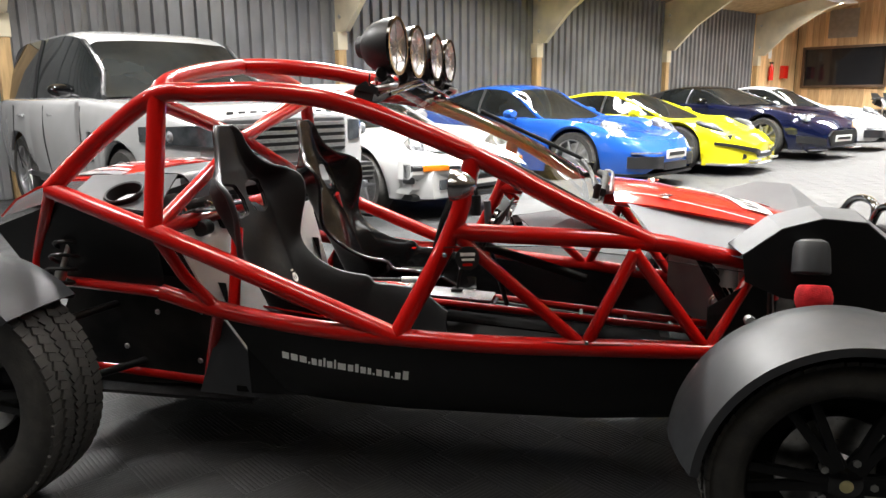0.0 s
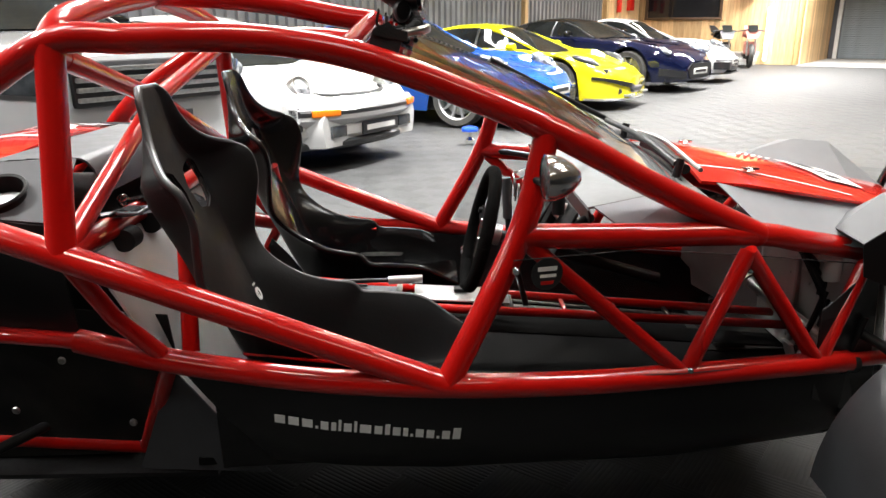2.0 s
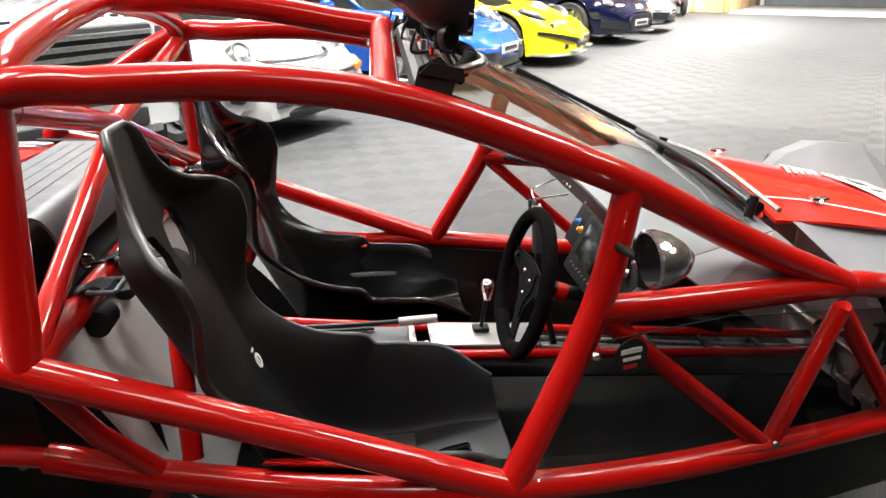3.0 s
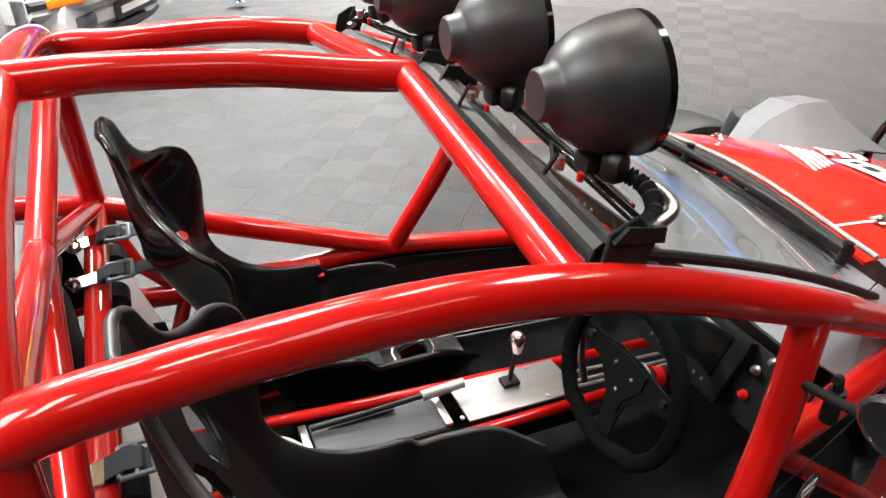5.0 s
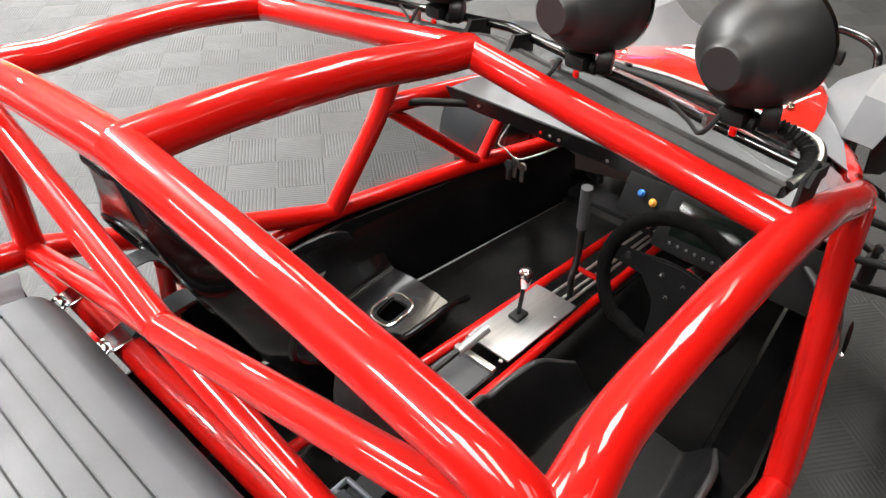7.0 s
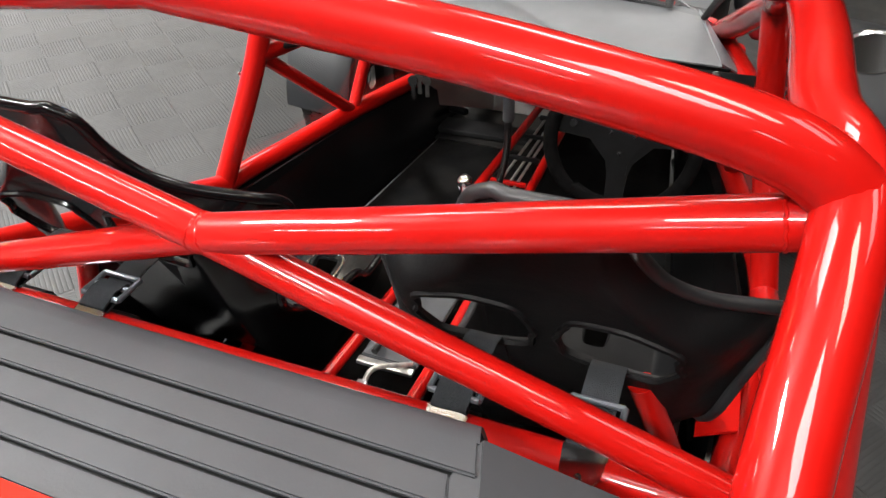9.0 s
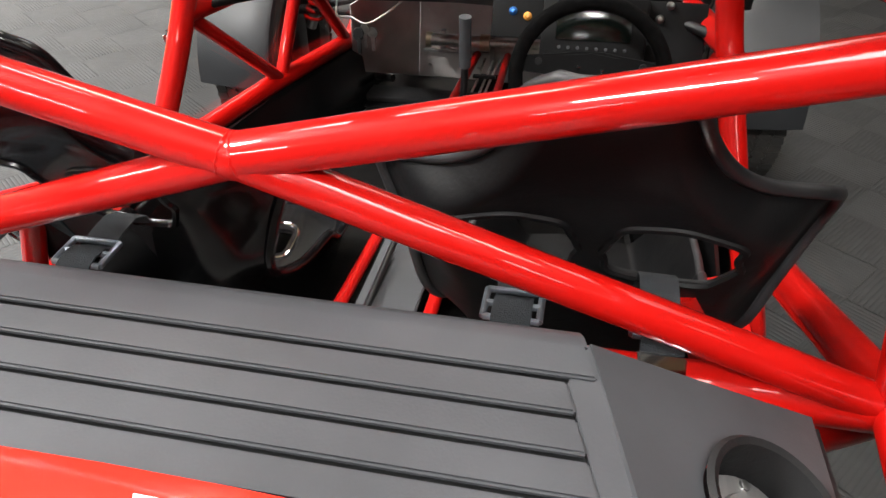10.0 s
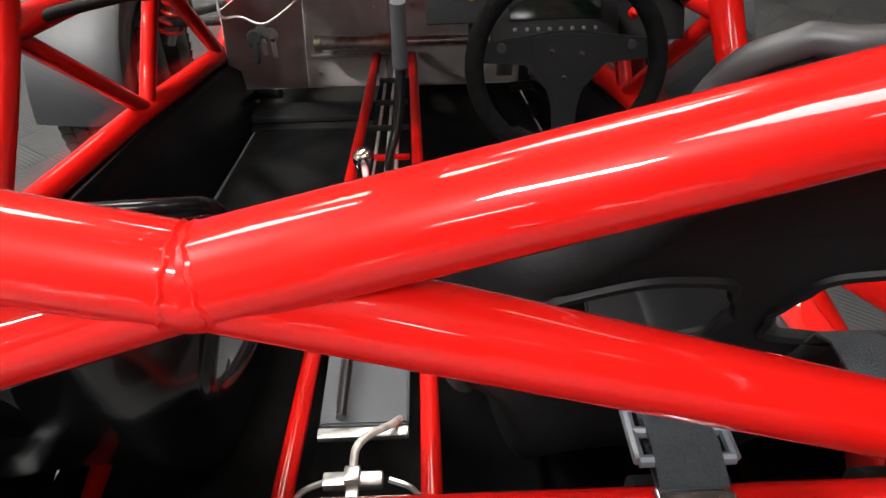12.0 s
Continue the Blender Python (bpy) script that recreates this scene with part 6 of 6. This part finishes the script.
def build_cars():
    # blue rear-engined coupe
    blue = car_paint("bright_blue_paint", (0.013, 0.075, 0.35))
    c = parked_car("bright blue rear-engined sports coupe parked nose out", stand(7.49, 3.45, 4.5, 5), blue, pillar_mat=blue, spokes=10, side_end=3.35, **sports_table(4.5, 1.30, 1.88, 2.45, 0.95, 0.345))
    front_coupe(c, 4.5, blue, BLACK_SATIN)
    # white rear-engined coupe further on
    white = car_paint("white_paint", (0.50, 0.50, 0.495))
    c = parked_car("white rear-engined sports coupe parked beside the motorcycles", stand(16.6, 3.57, 4.5, 4), white, pillar_mat=white, spokes=10, side_end=3.35, rim=TRIM_BLACK,
                   **sports_table(4.5, 1.28, 1.85, 2.45, 0.95, 0.34))
    front_coupe(c, 4.5, white, TRIM_BLACK)

    # yellow mid-engined car
    yel = car_paint("lime_yellow_paint", (0.66, 0.60, 0.010))
    yel_half = [(0, 0.40), (0.06, 0.58), (0.2, 0.74), (0.4, 0.85), (0.9, 0.94), (1.7, 0.90), (2.5, 0.92), (3.4, 0.97), (4.2, 0.92), (4.53, 0.78)]
    c = parked_car("lime yellow mid-engined supercar with black intakes", stand(10.2, 3.4, 4.53, 8), yel, L=4.53,
                   top=[(0, 0.40), (0.06, 0.48), (0.2, 0.56), (0.5, 0.635), (1.1, 0.74), (1.5, 0.80), (2.9, 0.86), (3.6, 0.88), (4.3, 0.80), (4.53, 0.66)],
                   half=yel_half,
                   crown=[(0, -0.05), (0.4, -0.01), (0.9, 0.08), (1.3, 0.03), (2.5, 0.0), (3.4, 0.05), (4.53, -0.03)],
                   sill=[(0, 0.16), (0.6, 0.13), (4.0, 0.15), (4.53, 0.3)], wheels=(1.0, 3.67), wr=0.34,
                   cabin=[(1.2, 0.74), (1.6, 0.95), (2.05, 1.15), (2.4, 1.20), (2.8, 1.18), (3.4, 1.05), (4.0, 0.90), (4.2, 0.84)], base_w=0.80, roof_w=0.58, roof=(2.02, 2.9),
                   pillar_mat=yel, spokes=10, side_end=3.0, rim=TRIM_BLACK)
    L = 4.53
    for s in (1, -1):
        dome(c, "headlight", TRIM_BLACK, L / 2 - 0.56, s * 0.735, 0.668, 0.22, 0.085, 0.055, (0, 20, -s * 24))
        dome(c, "headlight_lens", LAMP_GLASS, L / 2 - 0.52, s * 0.755, 0.690, 0.10, 0.035, 0.035, (0, 20, -s * 24))
        part("intake", nose_patch(L, yel_half, s * 0.30, s * 0.84, (0.255, 0.43), (0.34, 0.47), 0.006), TRIM_BLACK, c)
        part("splitter_fin", box(0.10, 0.26, 0.03, 0.008, at=(L / 2 + 0.0, s * 0.40, 0.20)), CAR_SILVER, c)
        part("side_intake", prism([(-0.35, s * 0.935, 0.30), (-0.35, s * 0.945, 0.62), (-0.95, s * 0.965, 0.78), (-0.85, s * 0.965, 0.40)], (0, s, 0), 0.012), TRIM_BLACK, c)
    part("lower_intake", bow(L / 2 + 0.030, 0.60, 0.10, 0.12, 0.265, 0.12), TRIM_BLACK, c)
    part("splitter", bow(L / 2 + 0.055, 0.84, 0.30, 0.028, 0.150, 0.30), CAR_SILVER, c)

    # navy grand tourer
    navy = car_paint("navy_blue_paint", (0.004, 0.006, 0.024))
    navy_half = [(0, 0.42), (0.06, 0.60), (0.2, 0.76), (0.45, 0.88), (0.9, 0.95), (1.8, 0.93), (2.6, 0.93), (3.5, 0.98), (4.3, 0.93), (4.74, 0.74)]
    c = parked_car("dark navy grand tourer with a black roof and pale seats", stand(13.6, 3.44, 4.74, -8), navy, L=4.74,
                   top=[(0, 0.48), (0.06, 0.58), (0.2, 0.69), (0.6, 0.79), (1.6, 0.89), (2.0, 0.93), (3.4, 0.95), (4.2, 0.92), (4.74, 0.72)],
                   half=navy_half,
                   crown=[(0, -0.05), (0.5, 0.0), (0.95, 0.05), (1.5, 0.0), (3.0, 0.0), (3.6, 0.05), (4.74, -0.04)],
                   sill=[(0, 0.20), (0.6, 0.16), (4.2, 0.18), (4.74, 0.32)], wheels=(0.93, 3.74), wr=0.355,
                   cabin=[(1.75, 0.90), (2.1, 1.08), (2.5, 1.25), (2.85, 1.29), (3.3, 1.26), (3.9, 1.1), (4.4, 0.94)], base_w=0.82, roof_w=0.60, roof=(2.48, 3.4), pillar_mat=TRIM_BLACK,
                   spokes=10, side_end=3.4, roof_mat=BLACK_GLOSS)
    L = 4.74
    part("grille", prism([(L / 2 + 0.01, -0.36, 0.50), (L / 2 + 0.01, 0.36, 0.50), (L / 2 - 0.01, 0.46, 0.40), (L / 2 - 0.01, 0.36, 0.24), (L / 2 - 0.01, -0.36, 0.24), (L / 2 - 0.01, -0.46, 0.40)], (1, 0, 0), 0.03), TRIM_BLACK, c)
    for s in (1, -1):
        dome(c, "headlight", LAMP_GLASS, L / 2 - 0.36, s * 0.66, 0.715, 0.20, 0.09, 0.05, (0, 14, s * 28))
        part("lower_intake", nose_patch(L, navy_half, s * 0.50, s * 0.82, (0.25, 0.30), (0.36, 0.42), 0.006), TRIM_BLACK, c)
        part("splitter", box(0.12, 0.4, 0.02, 0.005, at=(L / 2 - 0.1, s * 0.55, 0.17)), CAR_SILVER, c)
        dome(c, "seat", CREAM, -0.1, s * 0.38, 0.90, 0.10, 0.20, 0.28)
    plate(c, L / 2 + 0.03, 0, 0.36)

    # classic white coupe with impact bumpers
    c = parked_car("classic white coupe with round headlights and black-trimmed bumpers", stand(3.77, 3.62, 4.29, 4), white, L=4.29,
                   top=[(0, 0.50), (0.08, 0.60), (0.28, 0.63), (0.9, 0.73), (1.4, 0.83), (2.8, 0.86), (3.5, 0.84), (4.29, 0.58)],
                   half=[(0, 0.62), (0.10, 0.74), (0.35, 0.80), (0.9, 0.835), (1.6, 0.815), (2.4, 0.82), (3.2, 0.88), (3.9, 0.84), (4.29, 0.62)],
                   crown=[(0, -0.02), (0.22, 0.03), (0.40, 0.125), (0.8, 0.11), (1.3, 0.03), (2.6, 0.0), (3.2, 0.04), (4.29, -0.05)],
                   sill=[(0, 0.22), (0.5, 0.2), (3.9, 0.22), (4.29, 0.3)], wheels=(0.85, 3.12), wr=0.315,
                   cabin=[(1.35, 0.80), (1.65, 1.05), (1.95, 1.24), (2.3, 1.31), (2.7, 1.29), (3.2, 1.12), (3.7, 0.9), (3.8, 0.84)], base_w=0.86, roof_w=0.66, roof=(1.92, 2.85), pillar_mat=white, spokes=5,
                   side_end=3.05)
    L = 4.29
    part("bumper", bow(L / 2 + 0.09, 0.80, 0.20, 0.17, 0.485, 0.20), white, c, "white impact bumper")
    part("bumper_strip", bow(L / 2 + 0.098, 0.802, 0.03, 0.062, 0.505, 0.20), TRIM_BLACK, c)
    part("valance", bow(L / 2 + 0.045, 0.77, 0.22, 0.17, 0.345, 0.20), white, c)
    part("chin_spoiler", bow(L / 2 + 0.05, 0.75, 0.25, 0.075, 0.235, 0.22), TRIM_BLACK, c)
    for s in (1, -1):
        part("bumper_bellows", box(0.13, 0.05, 0.20, 0.02, at=(L / 2 - 0.19, s * 0.775, 0.46)), TRIM_BLACK, c)
        ind = part("indicator", box(0.03, 0.26, 0.055, 0.010), AMBER, c, "amber indicator")
        ind.matrix_basis = pose(L / 2 - 0.004, s * 0.60, 0.505, 0, 0, s * 22)
        part("fog_lamp", box(0.05, 0.19, 0.095, 0.015, at=(L / 2 + 0.000, s * 0.47, 0.345)), LAMP_BOWL, c)
        dome(c, "headlight_nacelle", white, L / 2 - 0.47, s * 0.605, 0.615, 0.27, 0.135, 0.165, (0, 10, 0))
        mlamp = Matrix.Translation((L / 2 - 0.265, s * 0.605, 0.690)) @ Matrix.Rotation(radians(58), 4, "Y")
        part("headlight_ring", lathe([(0.085, 0.02), (0.105, 0.03), (0.115, 0.0), (0.115, -0.1)], mlamp, 28), STEEL, c)
        part("headlight", lathe([(0, 0.045), (0.05, 0.04), (0.088, 0.018)], mlamp, 28), LAMP_GLASS, c)
    part("bonnet_seam", tube([(L / 2 - 0.27, -0.46, 0.655), (L / 2 - 0.16, -0.36, 0.63), (L / 2 - 0.10, 0, 0.622), (L / 2 - 0.16, 0.36, 0.63), (L / 2 - 0.27, 0.46, 0.655)], 0.016, True, 6), TRIM_BLACK, c)
    plate(c, L / 2 + 0.055, 0.05, 0.345, back=TRIM_BLACK)

    # pale luxury off-roader
    # silver white, greyer than white_paint: the body's shade is in the colour
    pearl = car_paint("silver_white_shaded", (0.36, 0.36, 0.36))
    tall_half = [(0, 0.68), (0.06, 0.80), (0.2, 0.91), (0.4, 0.96), (0.8, 0.985), (2.5, 0.985), (4.5, 0.97), (4.95, 0.92), (5.0, 0.88)]
    c = parked_car("large silver-white luxury off-roader with a black grille", stand(1.46, 3.75, 5.0, 2.2), pearl, L=5.0, name="off_roader", mirror_mat=BLACK_GLOSS,
                   top=[(0, 1.00), (0.06, 1.06), (0.3, 1.10), (1.5, 1.16), (2.0, 1.18), (4.6, 1.18), (5.0, 1.12)],
                   half=tall_half,
                   crown=[(0, -0.05), (0.3, -0.02), (1.0, -0.01), (5.0, -0.01)], sill=[(0, 0.34), (0.5, 0.32), (4.5, 0.34), (5.0, 0.42)], wheels=(0.92, 3.84), wr=0.385,
                   cabin=[(1.5, 1.15), (1.85, 1.45), (2.25, 1.76), (2.7, 1.83), (4.2, 1.82), (4.7, 1.74), (4.95, 1.2)], base_w=0.89, roof_w=0.72, roof=(2.22, 4.6), pillar_mat=TRIM_BLACK, spokes=7,
                   side_end=4.75)
    L = 5.0
    for s in (1, -1):
        for d in (1.78, 2.86, 3.92):
            part("door_gap", tube([(L / 2 - d, s * 0.945, 0.42), (L / 2 - d, s * 0.972, 0.60), (L / 2 - d - 0.01, s * 0.986, 0.84), (L / 2 - d - 0.02, s * 0.962, 1.10)], 0.006, True, 6), TRIM_BLACK, c)
        part("door_handle", box(0.20, 0.03, 0.03, 0.01, at=(L / 2 - 3.62, s * 0.985, 1.0)), pearl, c)
        part("wing_vent", box(0.09, 0.02, 0.26, 0.01, at=(L / 2 - 1.58, s * 0.982, 0.76)), TRIM_BLACK, c)
        part("sill_trim", box(2.3, 0.03, 0.05, 0.012, at=(L / 2 - 2.4, s * 0.955, 0.40)), TRIM_BLACK, c)
    part("grille_surround", box(0.08, 1.12, 0.28, 0.03, at=(L / 2 - 0.01, 0, 0.86)), TRIM_BLACK, c)
    for k in range(4):
        part("grille_bar", box(0.05, 1.08, 0.03, 0.01, at=(L / 2 + 0.03, 0, 0.77 + 0.06 * k)), STEEL, c)
    for s in (1, -1):
        part("headlight", nose_patch(L, tall_half, s * 0.60, s * 0.95, (0.80, 0.84), (0.975, 0.955), 0.008), LAMP_BOWL, c)
        for y, d in ((0.74, 0.055), (0.87, 0.16)):
            dome(c, "headlight_lens", LAMP_GLASS, L / 2 - d, s * y, 0.885, 0.035, 0.045, 0.055)
        vents(c, "lower_intake", TRIM_BLACK, [(L / 2 - 0.06, s * 0.72, 0.52, 0.12, 0.28, 0.16, -s * 12)])
        for k in range(3):
            vents(c, "intake_bar", STEEL, [(L / 2 + 0.005, s * 0.72, 0.475 + 0.045 * k, 0.02, 0.26, 0.012, -s * 12)], 0.003)
    part("lower_grille", box(0.1, 0.9, 0.12, 0.02, at=(L / 2 - 0.03, 0, 0.42)), TRIM_BLACK, c)
    part("skid_plate", box(0.12, 1.1, 0.06, 0.02, at=(L / 2 - 0.04, 0, 0.33)), STEEL, c)
    for k in range(10):
        if k != 4:
            part("badge_bar", box(0.012, 0.055, 0.03, 0.003, at=(L / 2 - 0.055, -0.45 + 0.1 * k, 1.045)), TRIM_BLACK, c)
    plate(c, L / 2 + 0.05, 0, 0.60, back=TRIM_BLACK)

    # the other row, noses the other way
    red = car_paint("bright_red_paint", (0.66, 0.015, 0.012))
    c = parked_car("bright red rear-engined coupe in the opposite row", TURN @ pose(14.4, -1.05 - 2.25, 0, 0, 0, 90), red, pillar_mat=red, spokes=10, side_end=3.35, rim=TRIM_BLACK,
                   **sports_table(4.5, 1.29, 1.86, 2.45, 0.95, 0.34))
    front_coupe(c, 4.5, red, TRIM_BLACK)
    sky = car_paint("light_blue_paint", (0.03, 0.25, 0.70))
    c = parked_car("light blue rear-engined coupe in the opposite row", TURN @ pose(11.1, -1.55 - 2.25, 0, 0, 0, 90), sky, pillar_mat=sky, spokes=10, side_end=3.35,
                   **sports_table(4.5, 1.29, 1.86, 2.45, 0.95, 0.34))
    front_coupe(c, 4.5, sky, TRIM_BLACK)


def front_coupe(c, L, paint, dark):
    half = sports_table(L, 1.29, 1.86, 2.45, 0.95, 0.34)["half"]
    for s in (1, -1):
        dome(c, "headlight", LAMP_GLASS, L / 2 - 0.49, s * 0.675, 0.700, 0.215, 0.130, 0.085, (0, 32, s * 14))
        dome(c, "headlight_lens", LAMP_BOWL, L / 2 - 0.43, s * 0.665, 0.725, 0.065, 0.055, 0.050, (0, 32, s * 14))
        dome(c, "headlight_lens", LAMP_BOWL, L / 2 - 0.55, s * 0.69, 0.768, 0.045, 0.04, 0.040, (0, 32, s * 14))
        part("intake", nose_patch(L, half, s * 0.34, s * 0.76, (0.25, 0.27), (0.40, 0.41), 0.006), TRIM_BLACK, c)
        for k in range(3):
            part("intake_slat", nose_patch(L, half, s * 0.36, s * 0.74, (0.277 + 0.04 * k, 0.292 + 0.037 * k), (0.289 + 0.04 * k, 0.303 + 0.037 * k), 0.014, 0.01), RUBBER, c)
        part("indicator", nose_patch(L, half, s * 0.40, s * 0.74, (0.435, 0.445), (0.455, 0.465), 0.008), LAMP_GLASS, c)
    part("lower_intake", box(0.10, 0.62, 0.10, 0.02, at=(L / 2 - 0.02, 0, 0.27)), TRIM_BLACK, c)
    part("splitter", prism([(L / 2 + 0.02, -0.45, 0.17), (L / 2 + 0.03, 0, 0.17), (L / 2 + 0.02, 0.45, 0.17), (L / 2 - 0.18, 0.80, 0.17), (L / 2 - 0.4, 0.84, 0.17), (L / 2 - 0.4, -0.84, 0.17), (L / 2 - 0.18, -0.80, 0.17)], (0, 0, 1), 0.03), dark, c)
    part("bonnet_seam", tube([(L / 2 - 0.95, -0.55, 0.80), (L / 2 - 0.55, -0.50, 0.735), (L / 2 - 0.34, -0.3, 0.69), (L / 2 - 0.30, 0, 0.685), (L / 2 - 0.34, 0.3, 0.69), (L / 2 - 0.55, 0.50, 0.735), (L / 2 - 0.95, 0.55, 0.80)],
                             0.005, True, 6), TRIM_BLACK, c)
    plate(c, L / 2 + 0.03, 0, 0.42)


build_cars()


def motorcycle(m, tone, label):
    ob = thing("motorcycle", label, "motorcycle", m, "motorcycles")
    for x in (0.70, -0.70):
        w = new("wheel")
        w.parent = ob
        w.matrix_basis = pose(x, 0, 0.31, 90, 0, 0)
        part("tyre", lathe([(0.22, -0.05), (0.28, -0.06), (0.31, -0.02), (0.31, 0.02), (0.28, 0.06), (0.22, 0.05)], n=32), RUBBER, w)
        bm = bm_new()
        for j in range(5):
            add_box(bm, 0.12, 0, 0, 0.22, 0.03, 0.03, Matrix.Rotation(TAU * j / 5, 4, "Z"))
        part("rim", bm, TRIM_BLACK, w)
    part("engine", box(0.5, 0.3, 0.4, 0.05, at=(0.0, 0, 0.45)), TRIM_BLACK, ob)
    part("fairing", sheet([[(0.85, y * 0.12, 0.75), (0.75, y * 0.2, 0.95), (0.45, y * 0.22, 0.95), (0.1, y * 0.2, 0.80)] for y in (-1, 0, 1)] , 0.02), tone, ob)
    part("belly_fairing", box(0.8, 0.34, 0.35, 0.08, at=(0.25, 0, 0.5)), tone, ob)
    dome(ob, "tank", tone, 0.12, 0, 0.86, 0.28, 0.17, 0.13)
    part("seat", box(0.5, 0.22, 0.07, 0.03, at=(-0.35, 0, 0.85)), TRIM_BLACK, ob)
    part("tail", prism([(-0.4, -0.1, 0.88), (-0.95, -0.07, 1.02), (-0.95, 0.07, 1.02), (-0.4, 0.1, 0.88)], (0, 0, 1), 0.07), tone, ob)
    for s in (1, -1):
        part("fork", cyl((0.55, s * 0.1, 0.95), (0.70, s * 0.1, 0.31), 0.025, 10), STEEL, ob)
        part("swing_arm", cyl((-0.1, s * 0.1, 0.4), (-0.70, s * 0.1, 0.31), 0.025, 10), ALLOY, ob)
        part("handlebar", cyl((0.5, s * 0.08, 0.98), (0.4, s * 0.34, 0.94), 0.016, 10), TRIM_BLACK, ob)
    part("windshield", sheet([[(0.80, y * 0.12, 0.93), (0.62, y * 0.13, 1.10)] for y in (-1, 0, 1)], 0.004), GLASS_DARK, ob)
    return ob


motorcycle(TURN @ pose(19.6, 4.9, 0, 0, 0, -150), TRIM_BLACK, "black sports motorcycle parked before the boarded wall")
motorcycle(TURN @ pose(20.3, 4.3, 0, 0, 0, -160), car_paint("white_and_red_fairing", (0.65, 0.25, 0.22)), "white and red sports motorcycle parked before the boarded wall")
for k in range(4):
    o = single("panel_stack", box(0.5, 0.8, 0.10, 0.02, at=(0, 0, 0.05)), WHITE_PAINT, "white foam board lying in a low stack by the wall", "board",
               HALL @ pose(23.6 + 0.02 * k, 5.2 - 0.03 * k, 0.102 * k, 0, 0, 3 * k), "stacked boards")
dolly = thing("wheel_dolly", "small blue-topped dolly on a chrome castor", "dolly", HALL @ pose(5.35, 3.5, 0))
part("top", lathe([(0, 0.20), (0.08, 0.20), (0.10, 0.18), (0.10, 0.15), (0, 0.15)]), car_paint("dolly_blue", (0.02, 0.08, 0.5)), dolly)
part("castor", lathe([(0, 0.0), (0.05, 0.01), (0.05, 0.05), (0.02, 0.08), (0.02, 0.15), (0, 0.15)]), CHROME, dolly)


# ---- floor tiles: ribbed squares, every other one turned by a quarter ----
def ribs_of(square, turned, origin=(0.0, 0.0)):
    """Verts and faces of one ribbed square, low rounded ridges."""
    verts, faces = [], []
    for i in range(14):
        a = -square / 2 + 0.0008 + (square - 0.0016) * i / 14
        w = (square - 0.0016) / 14
        k = len(verts)
        for du, z in ((0.0, -0.0013), (w * 0.25, -0.0002), (w * 0.5, 0.0), (w * 0.75, -0.0002), (w, -0.0013)):
            for end in (-square / 2 + 0.0006, square / 2 - 0.0006):
                p = (a + du, end) if not turned else (end, -a - du)
                verts.append((origin[0] + p[0], origin[1] + p[1], z))
        for q in (0, 2, 4, 6):
            faces.append((k + q, k + q + 1, k + q + 3, k + q + 2))
    return verts, faces


def build_tiles():
    own = []
    for turned in (0, 1):
        v, f = ribs_of(TILE, turned)
        me = bpy.data.meshes.new("floor_tile")
        me.from_pydata(v, [], f)
        me.materials.append(RIBBED)
        own.append(me)
    floor = bpy.data.objects["floor"]
    c = HALL.inverted() @ Vector((0.1, -1.35, 0))
    n = int(7.6 / TILE)
    verts, faces = [], []
    ci, cj = round(c.x / TILE), round(c.y / TILE)
    for i in range(ci - n, ci + n):
        for j in range(cj - n, cj + n):
            u, v = (i + 0.5) * TILE, (j + 0.5) * TILE
            far = math.hypot(u - c.x, v - c.y)
            if far > 7.4 or v > V1 - 0.3 or v < V0 + 0.3:
                continue
            if far < 2.19:
                o = new("floor_tile", own[(i + j) % 2])
                o.parent = floor
                o.matrix_basis = Matrix.Translation((u, v, 0))
            else:
                a, b = ribs_of(TILE, (i + j) % 2, (u, v))
                k = len(verts)
                verts += a
                faces += [tuple(q + k for q in face) for face in b]
    me = bpy.data.meshes.new("floor_tiles")
    me.from_pydata(verts, [], faces)
    me.materials.append(RIBBED)
    o = new("floor_tiles", me)
    o.parent = floor
    tagged(o, "grey ribbed floor tile squares laid in a chequer", kind="stuff")


build_tiles()
